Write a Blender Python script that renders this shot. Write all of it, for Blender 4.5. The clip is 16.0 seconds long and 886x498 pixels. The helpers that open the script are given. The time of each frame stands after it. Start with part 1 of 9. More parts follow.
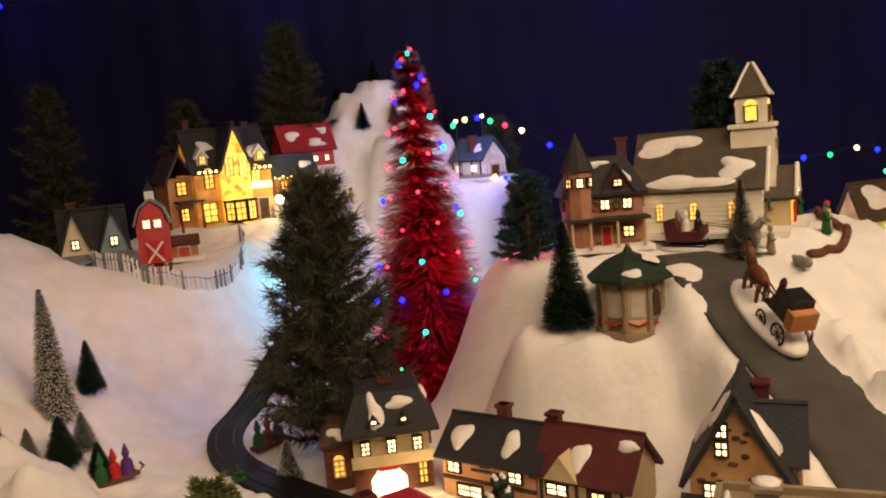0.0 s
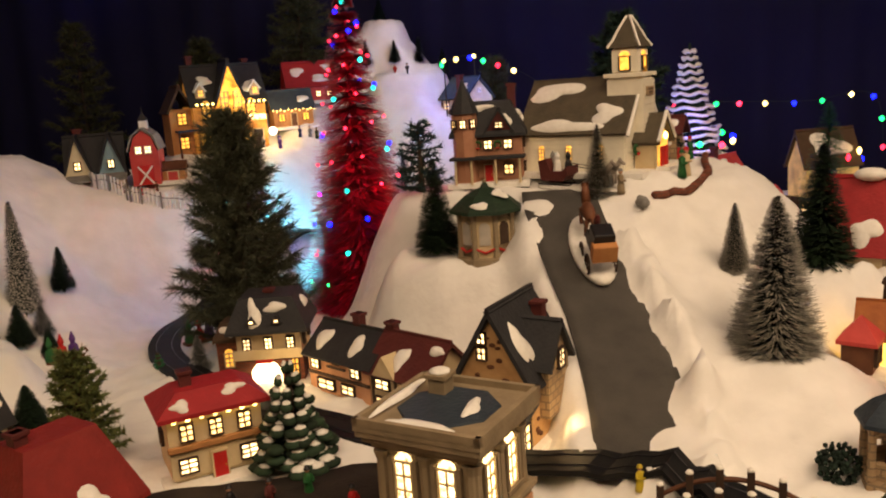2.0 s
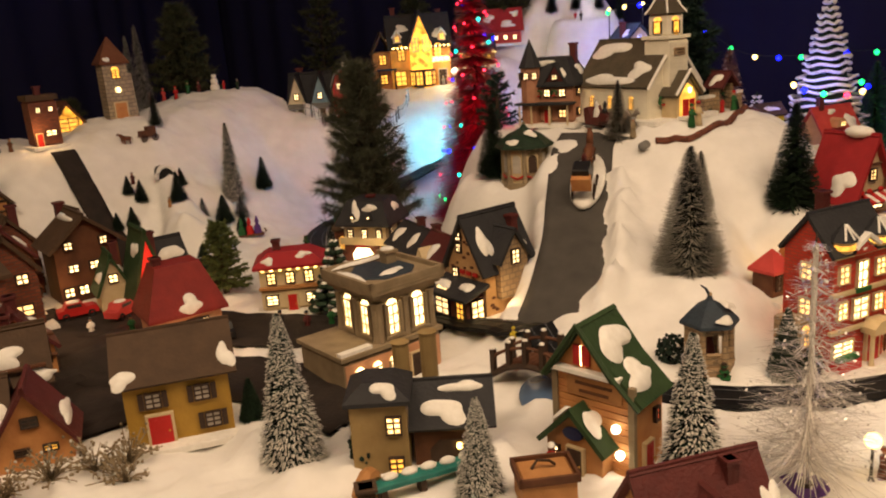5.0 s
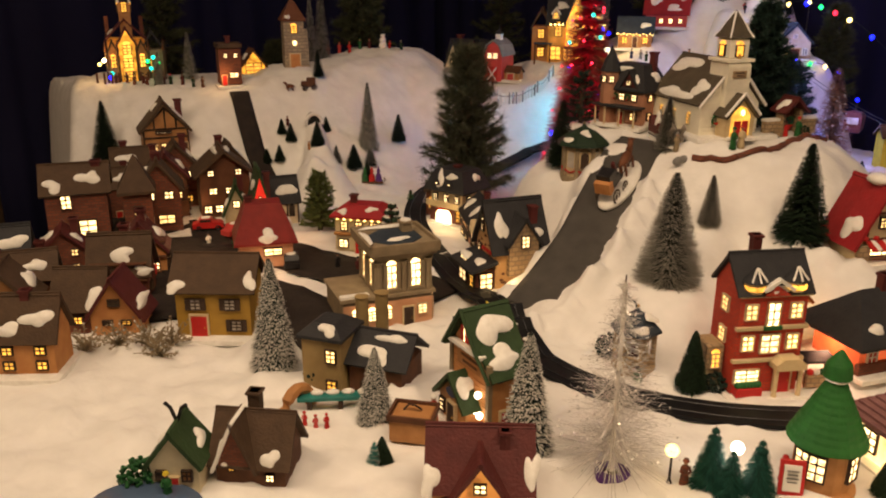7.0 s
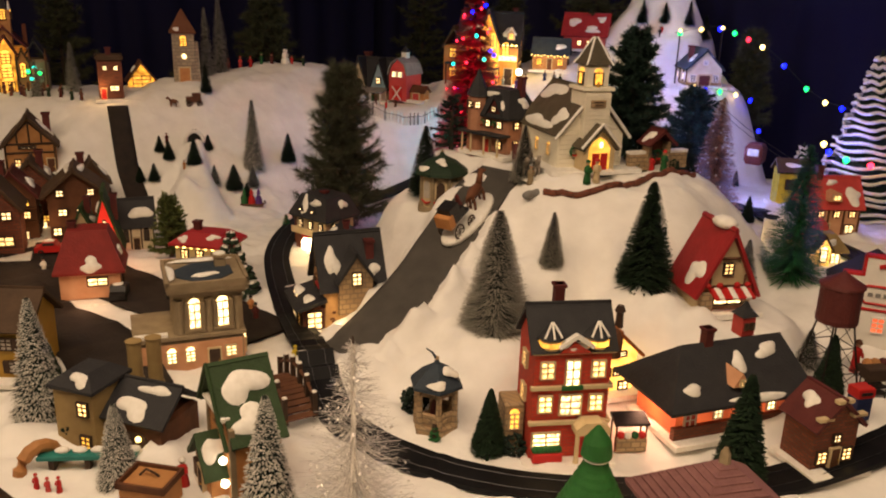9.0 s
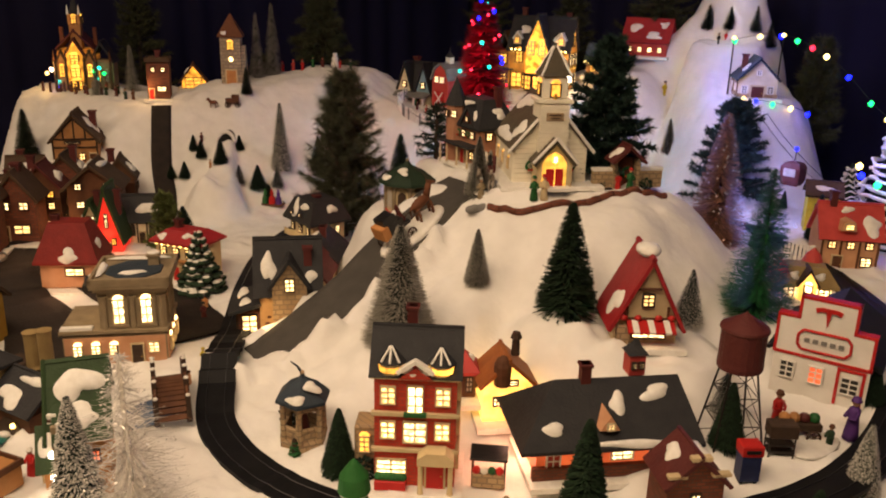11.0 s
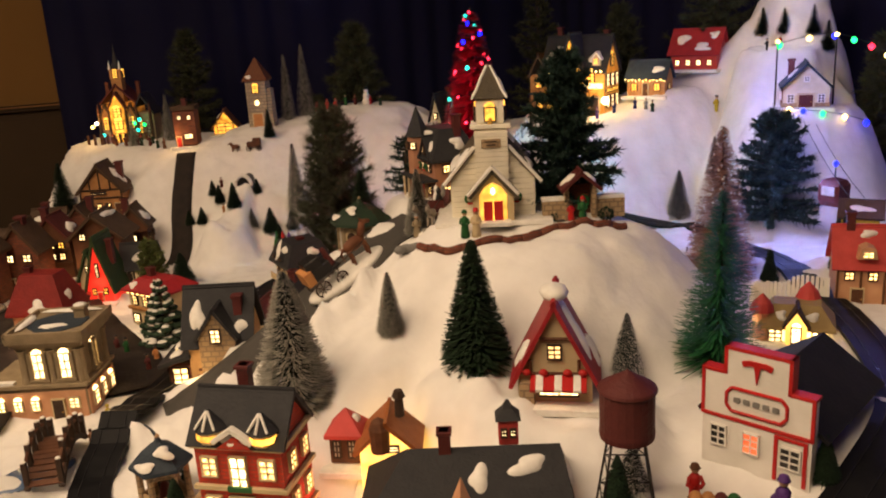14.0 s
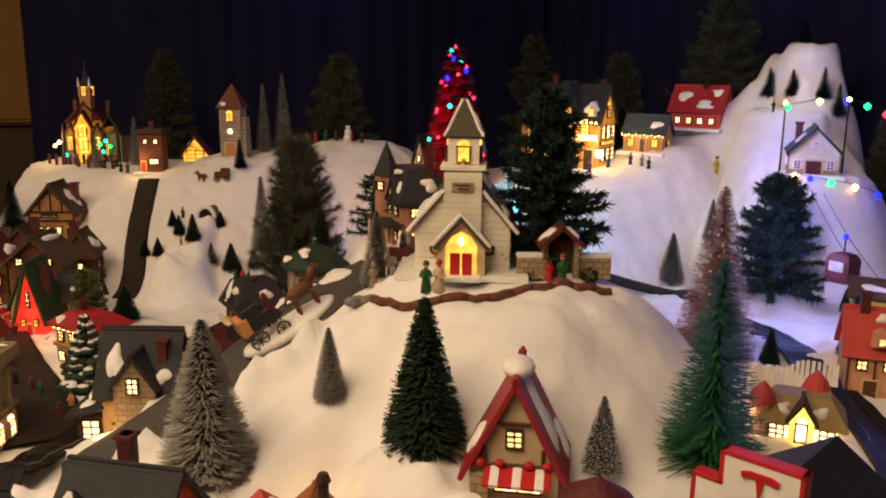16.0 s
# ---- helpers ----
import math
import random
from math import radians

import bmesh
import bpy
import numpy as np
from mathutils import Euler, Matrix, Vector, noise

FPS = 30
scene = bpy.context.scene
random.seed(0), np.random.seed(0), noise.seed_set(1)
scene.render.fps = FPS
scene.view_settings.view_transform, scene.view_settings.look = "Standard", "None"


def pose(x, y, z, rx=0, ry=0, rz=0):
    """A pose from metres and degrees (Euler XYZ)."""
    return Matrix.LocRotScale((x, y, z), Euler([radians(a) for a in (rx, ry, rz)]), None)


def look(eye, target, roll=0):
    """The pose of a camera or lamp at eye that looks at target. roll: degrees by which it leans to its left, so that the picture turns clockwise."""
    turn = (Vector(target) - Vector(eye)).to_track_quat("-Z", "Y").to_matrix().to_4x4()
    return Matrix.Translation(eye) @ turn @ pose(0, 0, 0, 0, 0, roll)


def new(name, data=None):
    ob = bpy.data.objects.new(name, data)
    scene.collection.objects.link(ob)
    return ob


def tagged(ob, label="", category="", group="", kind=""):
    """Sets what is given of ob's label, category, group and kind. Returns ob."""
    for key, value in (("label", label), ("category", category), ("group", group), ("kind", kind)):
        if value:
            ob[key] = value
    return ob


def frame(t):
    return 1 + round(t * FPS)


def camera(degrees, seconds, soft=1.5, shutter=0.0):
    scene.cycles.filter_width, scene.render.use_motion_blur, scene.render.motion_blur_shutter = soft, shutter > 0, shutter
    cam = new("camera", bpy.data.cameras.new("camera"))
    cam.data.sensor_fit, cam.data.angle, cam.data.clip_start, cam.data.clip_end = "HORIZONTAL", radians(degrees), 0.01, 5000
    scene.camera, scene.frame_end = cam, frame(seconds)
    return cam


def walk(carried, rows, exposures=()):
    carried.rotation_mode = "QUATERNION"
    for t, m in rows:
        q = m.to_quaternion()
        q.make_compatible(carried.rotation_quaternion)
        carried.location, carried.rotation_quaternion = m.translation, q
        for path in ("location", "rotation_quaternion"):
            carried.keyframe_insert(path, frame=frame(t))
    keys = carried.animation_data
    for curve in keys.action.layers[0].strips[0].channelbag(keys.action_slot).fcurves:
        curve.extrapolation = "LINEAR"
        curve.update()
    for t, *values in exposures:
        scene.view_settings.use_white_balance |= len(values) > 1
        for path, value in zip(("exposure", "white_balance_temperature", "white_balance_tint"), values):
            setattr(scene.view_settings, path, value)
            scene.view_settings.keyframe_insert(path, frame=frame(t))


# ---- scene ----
cam = camera(56.3, 16.0, soft=2.0)
METRES, EYE, TILT, LEAN, TURN = 2.6, 0.40, -7.5, 5.0, 0.0
ROWS = [
    (0.0, 0.0, 0.0, 0.0, 0.0, -0.0, 0.0),
    (0.5, 0.0179, -0.017, -0.0062, 0.54, -0.95, -0.46),
    (1.0, 0.0461, -0.0412, -0.0048, 2.04, -2.13, -1.61),
    (1.5, 0.0825, -0.046, -0.0004, 4.26, -3.34, -2.16),
    (2.0, 0.1183, -0.05, 0.0012, 7.04, -4.69, -1.97),
    (2.5, 0.1396, -0.0583, 0.0032, 9.28, -5.45, -1.1),
    (3.0, 0.1616, -0.0822, 0.001, 10.43, -5.85, -1.4),
    (3.5, 0.1955, -0.1174, 0.0018, 13.8, -6.26, -1.45),
    (4.0, 0.2296, -0.132, 0.0079, 17.91, -6.82, -2.5),
    (4.5, 0.276, -0.1298, 0.0104, 23.49, -9.1, -3.86),
    (5.0, 0.3035, -0.1372, 0.0189, 28.13, -10.75, -3.89),
    (7.5, 0.475, -0.1116, 0.0827, 47.72, -17.64, -9.72),
    (8.0, 0.4812, -0.088, 0.0845, 45.66, -17.22, -9.16),
    (8.5, 0.4744, -0.0559, 0.0906, 43.88, -16.22, -9.06),
    (9.0, 0.4895, -0.0267, 0.0958, 45.98, -16.15, -10.61),
    (11.5, 0.5856, 0.1148, 0.132, 61.73, -19.61, -9.64),
    (12.0, 0.6067, 0.1435, 0.1385, 66.23, -21.43, -8.83),
    (12.5, 0.6082, 0.1692, 0.1394, 67.36, -22.06, -8.09),
    (13.0, 0.5964, 0.1946, 0.1414, 66.36, -21.22, -8.35),
    (13.5, 0.59, 0.2079, 0.1393, 65.77, -19.23, -7.29),
    (14.0, 0.581, 0.2218, 0.1335, 66.97, -17.25, -5.62),
    (14.5, 0.5665, 0.2233, 0.1264, 67.75, -16.07, -4.49),
    (15.0, 0.5558, 0.2266, 0.1234, 67.6, -15.2, -6.52),
    (15.5, 0.5429, 0.2397, 0.1231, 67.89, -14.25, -9.64),
    (16.0, 0.5348, 0.2599, 0.1222, 67.46, -14.02, -9.47),
]
EXPOSURES = [(0.0, 0.15), (1.5, -0.02), (3.5, 0.0), (5.0, -0.04), (8.0, -0.20), (9.0, -0.15), (12.5, 0.0), (14.5, 0.07), (16.0, 0.06)]
walk(cam, [(t, pose(0, 0, EYE, TILT, LEAN, TURN) @ pose(METRES * x, METRES * y, METRES * z, 90 + pitch, roll, yaw)) for t, x, y, z, yaw, pitch, roll in ROWS], exposures=EXPOSURES)

# ---- light: a dim room with warm ceiling lamps, a dark curtain round the display ----
world = bpy.data.worlds.new("room_air")
scene.world = world
world.use_nodes = True
world.node_tree.nodes["Background"].inputs[0].default_value = (0.9, 0.65, 0.42, 1)
world.node_tree.nodes["Background"].inputs[1].default_value = 0.05


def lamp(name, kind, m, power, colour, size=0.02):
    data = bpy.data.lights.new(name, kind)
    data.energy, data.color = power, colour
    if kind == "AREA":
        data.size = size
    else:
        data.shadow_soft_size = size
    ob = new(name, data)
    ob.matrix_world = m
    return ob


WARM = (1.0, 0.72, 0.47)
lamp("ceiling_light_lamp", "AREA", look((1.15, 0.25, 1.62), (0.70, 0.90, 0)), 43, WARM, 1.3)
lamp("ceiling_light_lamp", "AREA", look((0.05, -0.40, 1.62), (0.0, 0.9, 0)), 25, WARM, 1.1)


def glow_lamp(x, y, z, power, colour, size=0.012):
    return lamp("glow_lamp", "POINT", pose(x, y, z), power, colour, size)


# point lamps for the display's coloured bulbs, plus added ones for window and snow glow
for x, y, z, power, colour in (
        (-0.24, 1.60, 0.16, 1.2, (0.06, 0.72, 1.0)), (-0.30, 1.22, 0.12, 0.12, (0.45, 0.45, 1.0)), (0.02, 1.42, 0.14, 0.6, (0.25, 0.30, 1.0)),
        (0.10, 1.94, 0.42, 1.5, (0.28, 0.32, 1.0)), (-0.05, 2.16, 0.52, 0.22, (0.9, 0.85, 1.0)), (0.33, 1.80, 0.22, 1.7, (0.28, 0.32, 1.0)), (0.62, 1.76, 0.26, 0.5, (0.20, 0.22, 1.0)),
        (-0.36, 1.80, 0.34, 0.5, (1.0, 0.66, 0.25)), (-0.34, 1.93, 0.36, 0.2, (1.0, 0.66, 0.25)), (0.315, 0.685, 0.035, 0.09, (1.0, 0.62, 0.25)), (1.03, 0.56, 0.05, 0.16, (1.0, 0.70, 0.35)), (-0.43, 0.50, 0.045, 0.05, (1.0, 0.5, 0.2)), (-0.30, 0.40, 0.05, 0.05, (1.0, 0.5, 0.2)), (-0.20, 0.58, 0.05, 0.05, (1.0, 0.5, 0.2)), (-1.13, 0.60, 0.30, 0.25, (1.0, 0.55, 0.15)), (-0.83, 0.80, 0.27, 0.08, (1.0, 0.55, 0.2)), (0.645, 0.835, 0.05, 0.05, (1.0, 0.6, 0.2)), (0.79, 0.815, 0.05, 0.22, (1.0, 0.50, 0.30)), (-0.265, 0.555, 0.04, 0.05, (1.0, 0.15, 0.06)), (-0.05, 0.43, 0.03, 0.05, (1.0, 0.5, 0.25)),
        (0.56, 1.40, 0.10, 0.20, (1.0, 0.9, 0.95)), (0.70, 1.40, 0.11, 0.10, (1.0, 0.75, 0.35)), (-0.13, 1.22, 0.34, 0.30, (1.0, 0.10, 0.14)), (0.06, 1.24, 0.25, 0.30, (1.0, 0.10, 0.14)), (0.02, 1.26, 0.44, 0.22, (1.0, 0.10, 0.14)), (0.08, 1.30, 0.10, 0.10, (0.1, 1.0, 0.5)), (0.836, 0.466, 0.050, 0.06, (1.0, 0.95, 0.85)),
        (0.30, 2.30, 0.45, 0.30, (0.08, 0.10, 1.0)), (1.00, 2.25, 0.35, 0.50, (0.08, 0.10, 1.0)), (-0.05, 0.87, 0.03, 0.06, (1.0, 0.66, 0.28)), (-1.2, 2.40, 0.86, 0.35, (0.04, 0.07, 1.0)), (-0.45, 2.42, 0.88, 0.35, (0.04, 0.07, 1.0)), (0.6, 2.42, 0.84, 0.5, (0.04, 0.07, 1.0)), (-1.78, 1.5, 0.9, 0.35, (0.04, 0.07, 1.0)), (1.5, 2.42, 0.6, 0.8, (0.04, 0.07, 1.0))):
    glow_lamp(x, y, z, power, colour)


# ---- materials ----
def shade(name, colour, rough=0.7, second=None, scale=60.0, mix=0.5, bump=0.25, bump_scale=None, metal=0.0, spec=0.3, island=0.0, coat=0.0):
    """Noise-mottled surface: two colours, a fine grain and a relief."""
    m = bpy.data.materials.new(name)
    m.use_nodes = True
    nt = m.node_tree
    b = nt.nodes["Principled BSDF"]
    b.inputs["Roughness"].default_value, b.inputs["Metallic"].default_value = rough, metal
    b.inputs["Specular IOR Level"].default_value, b.inputs["Coat Weight"].default_value = spec, coat
    tc = nt.nodes.new("ShaderNodeTexCoord")
    n1, n2 = nt.nodes.new("ShaderNodeTexNoise"), nt.nodes.new("ShaderNodeTexNoise")
    n1.inputs["Scale"].default_value, n1.inputs["Detail"].default_value = scale, 5
    n2.inputs["Scale"].default_value, n2.inputs["Detail"].default_value = bump_scale or scale * 6, 3
    for n in (n1, n2):
        nt.links.new(tc.outputs["Object"], n.inputs["Vector"])
    ramp = nt.nodes.new("ShaderNodeValToRGB")
    second = second or tuple(c * 0.62 for c in colour)
    ramp.color_ramp.elements[0].position, ramp.color_ramp.elements[1].position = 0.5 - mix * 0.4, 0.5 + mix * 0.4
    ramp.color_ramp.elements[0].color, ramp.color_ramp.elements[1].color = (*second, 1), (*colour, 1)
    nt.links.new(n1.outputs["Fac"], ramp.inputs["Fac"])
    out = ramp.outputs["Color"]
    if island:
        geo, hsv = nt.nodes.new("ShaderNodeNewGeometry"), nt.nodes.new("ShaderNodeHueSaturation")
        mr = nt.nodes.new("ShaderNodeMapRange")
        mr.inputs["To Min"].default_value, mr.inputs["To Max"].default_value = 1 - island, 1 + island
        nt.links.new(geo.outputs["Random Per Island"], mr.inputs["Value"])
        nt.links.new(mr.outputs["Result"], hsv.inputs["Value"])
        nt.links.new(out, hsv.inputs["Color"])
        out = hsv.outputs["Color"]
    nt.links.new(out, b.inputs["Base Color"])
    if bump:
        bp = nt.nodes.new("ShaderNodeBump")
        bp.inputs["Strength"].default_value, bp.inputs["Distance"].default_value = bump, 0.002
        nt.links.new(n2.outputs["Fac"], bp.inputs["Height"])
        nt.links.new(bp.outputs["Normal"], b.inputs["Normal"])
    return m


def masonry(name, brick, mortar, width, height, joint=0.0006, second=None):
    """Fine moulded brickwork or stonework on a toy house."""
    m = shade(name, brick, 0.75)
    nt = m.node_tree
    b, tc = nt.nodes["Principled BSDF"], nt.nodes.new("ShaderNodeTexCoord")
    t = nt.nodes.new("ShaderNodeTexBrick")
    for k, v in (("Color1", brick), ("Color2", second or tuple(c * 0.6 for c in brick)), ("Mortar", mortar)):
        t.inputs[k].default_value = (*v, 1)
    t.inputs["Scale"].default_value, t.inputs["Mortar Size"].default_value = 1.0, joint
    t.inputs["Brick Width"].default_value, t.inputs["Row Height"].default_value = width, height
    sep, com, add = nt.nodes.new("ShaderNodeSeparateXYZ"), nt.nodes.new("ShaderNodeCombineXYZ"), nt.nodes.new("ShaderNodeMath")
    nt.links.new(tc.outputs["Object"], sep.inputs[0])
    nt.links.new(sep.outputs[0], add.inputs[0])
    nt.links.new(sep.outputs[1], add.inputs[1])
    nt.links.new(add.outputs[0], com.inputs[0])
    nt.links.new(sep.outputs[2], com.inputs[1])
    nt.links.new(com.outputs[0], t.inputs["Vector"])
    nt.links.new(t.outputs["Color"], b.inputs["Base Color"])
    bp = nt.nodes.new("ShaderNodeBump")
    bp.inputs["Strength"].default_value, bp.inputs["Distance"].default_value, bp.invert = 0.5, 0.001, True
    nt.links.new(t.outputs["Fac"], bp.inputs["Height"])
    nt.links.new(bp.outputs["Normal"], b.inputs["Normal"])
    return m


def glow(name, colour, strength, spread=0.5, scale=70.0):
    """A pane or bulb lit from inside, uneven as its small lamp is; also walls with lamplight put in as emission."""
    m = bpy.data.materials.new(name)
    m.use_nodes = True
    nt = m.node_tree
    b = nt.nodes["Principled BSDF"]
    b.inputs["Base Color"].default_value, b.inputs["Roughness"].default_value = (*[c * 0.5 for c in colour], 1), 0.4
    tc, n, mr = nt.nodes.new("ShaderNodeTexCoord"), nt.nodes.new("ShaderNodeTexNoise"), nt.nodes.new("ShaderNodeMapRange")
    n.inputs["Scale"].default_value = scale
    nt.links.new(tc.outputs["Object"], n.inputs["Vector"])
    mr.inputs["From Min"].default_value, mr.inputs["From Max"].default_value = 0.3, 0.7
    mr.inputs["To Min"].default_value, mr.inputs["To Max"].default_value = strength * (1 - spread), strength * (1 + spread)
    info, mul, mr2 = nt.nodes.new("ShaderNodeObjectInfo"), nt.nodes.new("ShaderNodeMath"), nt.nodes.new("ShaderNodeMapRange")
    mr2.inputs["To Min"].default_value, mr2.inputs["To Max"].default_value = 0.6, 1.3
    nt.links.new(info.outputs["Random"], mr2.inputs["Value"])
    mul.operation = "MULTIPLY"
    nt.links.new(n.outputs["Fac"], mr.inputs["Value"])
    nt.links.new(mr.outputs["Result"], mul.inputs[0])
    nt.links.new(mr2.outputs["Result"], mul.inputs[1])
    b.inputs["Emission Color"].default_value = (*colour, 1)
    nt.links.new(mul.outputs[0], b.inputs["Emission Strength"])
    return m


SNOW = shade("cotton_snow", (0.86, 0.84, 0.80), 1.0, (0.70, 0.68, 0.64), 26, 0.9, 0.55, 75, spec=0.05)
ROOF_SNOW = shade("painted_snow", (0.88, 0.86, 0.80), 0.55, (0.72, 0.69, 0.62), 120, 0.7, 0.3)
ASPHALT = shade("grey_road", (0.085, 0.078, 0.068), 0.95, (0.05, 0.046, 0.042), 30, 0.8, 0.5, 500)
TRACK = shade("black_track", (0.009, 0.009, 0.010), 0.6, (0.005, 0.005, 0.006), 40, 0.5, 0.1, spec=0.15)
STREET = shade("dark_street", (0.034, 0.024, 0.018), 0.85, (0.014, 0.011, 0.010), 45, 0.9, 0.6, 200)
RAIL = shade("track_rail", (0.05, 0.05, 0.055), 0.35, metal=0.6)
CURTAIN = shade("navy_curtain", (0.017, 0.017, 0.044), 0.95, (0.011, 0.011, 0.030), 3, 0.8, 0.3, 900, spec=0.05)
WALLPAINT = shade("tan_wall", (0.28, 0.145, 0.042), 0.9, (0.24, 0.125, 0.036), 2, 0.8, 0.1, 300)
# dark brown for the added box that stands in for wall shade
SHADE_BROWN = shade("shade_brown", (0.035, 0.022, 0.011), 0.9, (0.06, 0.036, 0.017), 3, 0.8, 0.1)
CARPET = shade("carpet", (0.12, 0.09, 0.07), 1.0, bump=0.4)
CEILING = shade("ceiling_paint", (0.7, 0.66, 0.6), 0.9, bump=0.1)

BRICK = masonry("red_brick", (0.56, 0.055, 0.025), (0.30, 0.06, 0.04), 0.010, 0.0042, second=(0.44, 0.035, 0.02))
BROWNBRICK = masonry("brown_brick", (0.21, 0.060, 0.030), (0.10, 0.05, 0.035), 0.010, 0.0042)
STONE = masonry("tan_stone", (0.42, 0.30, 0.17), (0.22, 0.16, 0.10), 0.012, 0.008, 0.001, (0.30, 0.20, 0.11))
TOWERSTONE = masonry("grey_stone", (0.40, 0.32, 0.22), (0.2, 0.16, 0.12), 0.014, 0.009, 0.001, (0.28, 0.22, 0.15))
ORANGE = shade("orange_plaster", (0.55, 0.26, 0.09), 0.7, (0.44, 0.18, 0.06), 50)
PINKP = shade("salmon_plaster", (0.60, 0.33, 0.19), 0.7, (0.50, 0.25, 0.13), 50)
CREAM = shade("cream_paint", (0.62, 0.50, 0.30), 0.65, (0.50, 0.38, 0.21), 40)
PALE = shade("pale_siding", (0.72, 0.64, 0.44), 0.6, (0.58, 0.50, 0.33), 45)
MUSTARD = shade("mustard_paint", (0.40, 0.235, 0.035), 0.6, (0.33, 0.19, 0.03), 50)
OLIVE = shade("olive_render", (0.34, 0.24, 0.10), 0.7, (0.25, 0.17, 0.07), 40)
TAUPE = shade("taupe_stone", (0.30, 0.23, 0.14), 0.7, (0.21, 0.16, 0.095), 50)
WOODW = shade("wood_brown", (0.135, 0.055, 0.025), 0.7, (0.075, 0.030, 0.014), 50)
WOODL = shade("wood_light", (0.45, 0.22, 0.08), 0.6, (0.33, 0.15, 0.05), 60)
DARKWOOD = shade("wood_dark", (0.06, 0.035, 0.022), 0.7)
REDP = shade("red_paint", (0.50, 0.02, 0.018), 0.5, (0.40, 0.015, 0.012), 40)
BARNRED = shade("barn_red", (0.55, 0.07, 0.06), 0.6, (0.42, 0.045, 0.04), 40)
WHITEP = shade("white_paint", (0.80, 0.77, 0.71), 0.5, (0.70, 0.67, 0.60), 30)
BLUEP = shade("pale_blue_paint", (0.24, 0.36, 0.40), 0.6, (0.17, 0.27, 0.31), 40)
GREYP = shade("grey_paint", (0.25, 0.24, 0.22), 0.6)
PURPLE = shade("purple_paint", (0.10, 0.035, 0.20), 0.6)
GREENP = shade("green_paint", (0.02, 0.12, 0.03), 0.55, (0.012, 0.07, 0.018), 40)
TEAL = shade("teal_paint", (0.03, 0.22, 0.19), 0.5)
SKIN = shade("painted_face", (0.62, 0.36, 0.22), 0.6, bump=0.05)
BLACKP = shade("black_paint", (0.015, 0.014, 0.014), 0.4)
YELLOWP = shade("yellow_paint", (0.62, 0.48, 0.03), 0.5)
GOLDP = shade("gold_paint", (0.65, 0.36, 0.06), 0.4, metal=0.4)
NAVYP = shade("navy_paint", (0.02, 0.03, 0.10), 0.5)
HORSE = shade("bay_horse", (0.19, 0.07, 0.03), 0.6, (0.11, 0.04, 0.018), 40)
SLATE = shade("slate_roof", (0.032, 0.032, 0.034), 0.7, (0.018, 0.018, 0.021), 60, 0.8, 0.6, 250)
BLUESLATE = shade("blue_slate_roof", (0.035, 0.05, 0.065), 0.65, (0.02, 0.03, 0.045), 60, 0.8, 0.6, 250)
MAROON = shade("maroon_roof", (0.11, 0.024, 0.020), 0.6, (0.07, 0.014, 0.013), 60, 0.8, 0.6, 250)
REDROOF = shade("red_roof", (0.36, 0.022, 0.026), 0.55, (0.26, 0.015, 0.018), 60, 0.7, 0.5, 250)
BROWNROOF = shade("brown_roof", (0.085, 0.050, 0.028), 0.75, (0.05, 0.030, 0.017), 60, 0.8, 0.6, 250)
GREENROOF = shade("green_roof", (0.032, 0.065, 0.022), 0.65, (0.02, 0.04, 0.014), 60, 0.8, 0.6, 250)
KIOSK = shade("felt_green", (0.022, 0.13, 0.022), 0.7, (0.015, 0.09, 0.016), 60, 0.7, 0.4, 300)
MAUVE = shade("mauve_shingle", (0.25, 0.12, 0.115), 0.7, (0.17, 0.075, 0.075), 70, 0.8, 0.5, 300)
FIR = shade("fir_bristle", (0.022, 0.045, 0.020), 0.8, (0.012, 0.026, 0.014), 90, 0.8, 0, island=0.5)
FIRDARK = shade("dark_bristle", (0.010, 0.024, 0.014), 0.8, (0.006, 0.014, 0.010), 90, 0.8, 0, island=0.5)
NEEDLE = shade("pine_needle", (0.085, 0.088, 0.050), 0.75, (0.035, 0.042, 0.026), 60, 0.8, 0, island=0.55)
NEEDLEB = shade("blue_pine_needle", (0.016, 0.040, 0.028), 0.75, (0.010, 0.024, 0.020), 60, 0.8, 0, island=0.5)
NEEDLEF = shade("far_pine_needle", (0.060, 0.066, 0.028), 0.8, (0.026, 0.032, 0.014), 60, 0.8, 0, island=0.5)
FROST = shade("frosted_tip", (0.62, 0.60, 0.54), 0.7, (0.45, 0.43, 0.38), 90, 0.8, 0, island=0.3)
FROSTG = shade("grey_frost", (0.46, 0.44, 0.38), 0.8, (0.28, 0.27, 0.23), 90, 0.8, 0, island=0.4)
SPRING = shade("bright_bristle", (0.025, 0.15, 0.045), 0.6, (0.015, 0.09, 0.03), 90, 0.8, 0, island=0.4)
CRIMSON = shade("red_tinsel", (0.66, 0.012, 0.05), 0.4, (0.30, 0.006, 0.035), 90, 0.8, 0, island=0.5, spec=0.6)
SILVER = shade("silver_tinsel", (0.86, 0.82, 0.76), 0.25, (0.62, 0.59, 0.54), 90, 0.8, 0, metal=0.3, island=0.4)
COPPER = shade("copper_bristle", (0.50, 0.27, 0.17), 0.6, (0.32, 0.16, 0.10), 90, 0.8, 0, island=0.5)
RESIN = shade("resin_green", (0.13, 0.16, 0.045), 0.7, (0.07, 0.09, 0.026), 80, 0.8, 0.0, island=0.4)
BARK = shade("bark", (0.07, 0.045, 0.03), 0.9)
WIRE = shade("green_wire", (0.02, 0.035, 0.025), 0.5)
ICE = shade("pond_ice", (0.10, 0.16, 0.26), 0.15, (0.07, 0.11, 0.20), 20, 0.6, 0.05, spec=0.5)
METALD = shade("dark_iron", (0.05, 0.045, 0.04), 0.45, metal=0.7)

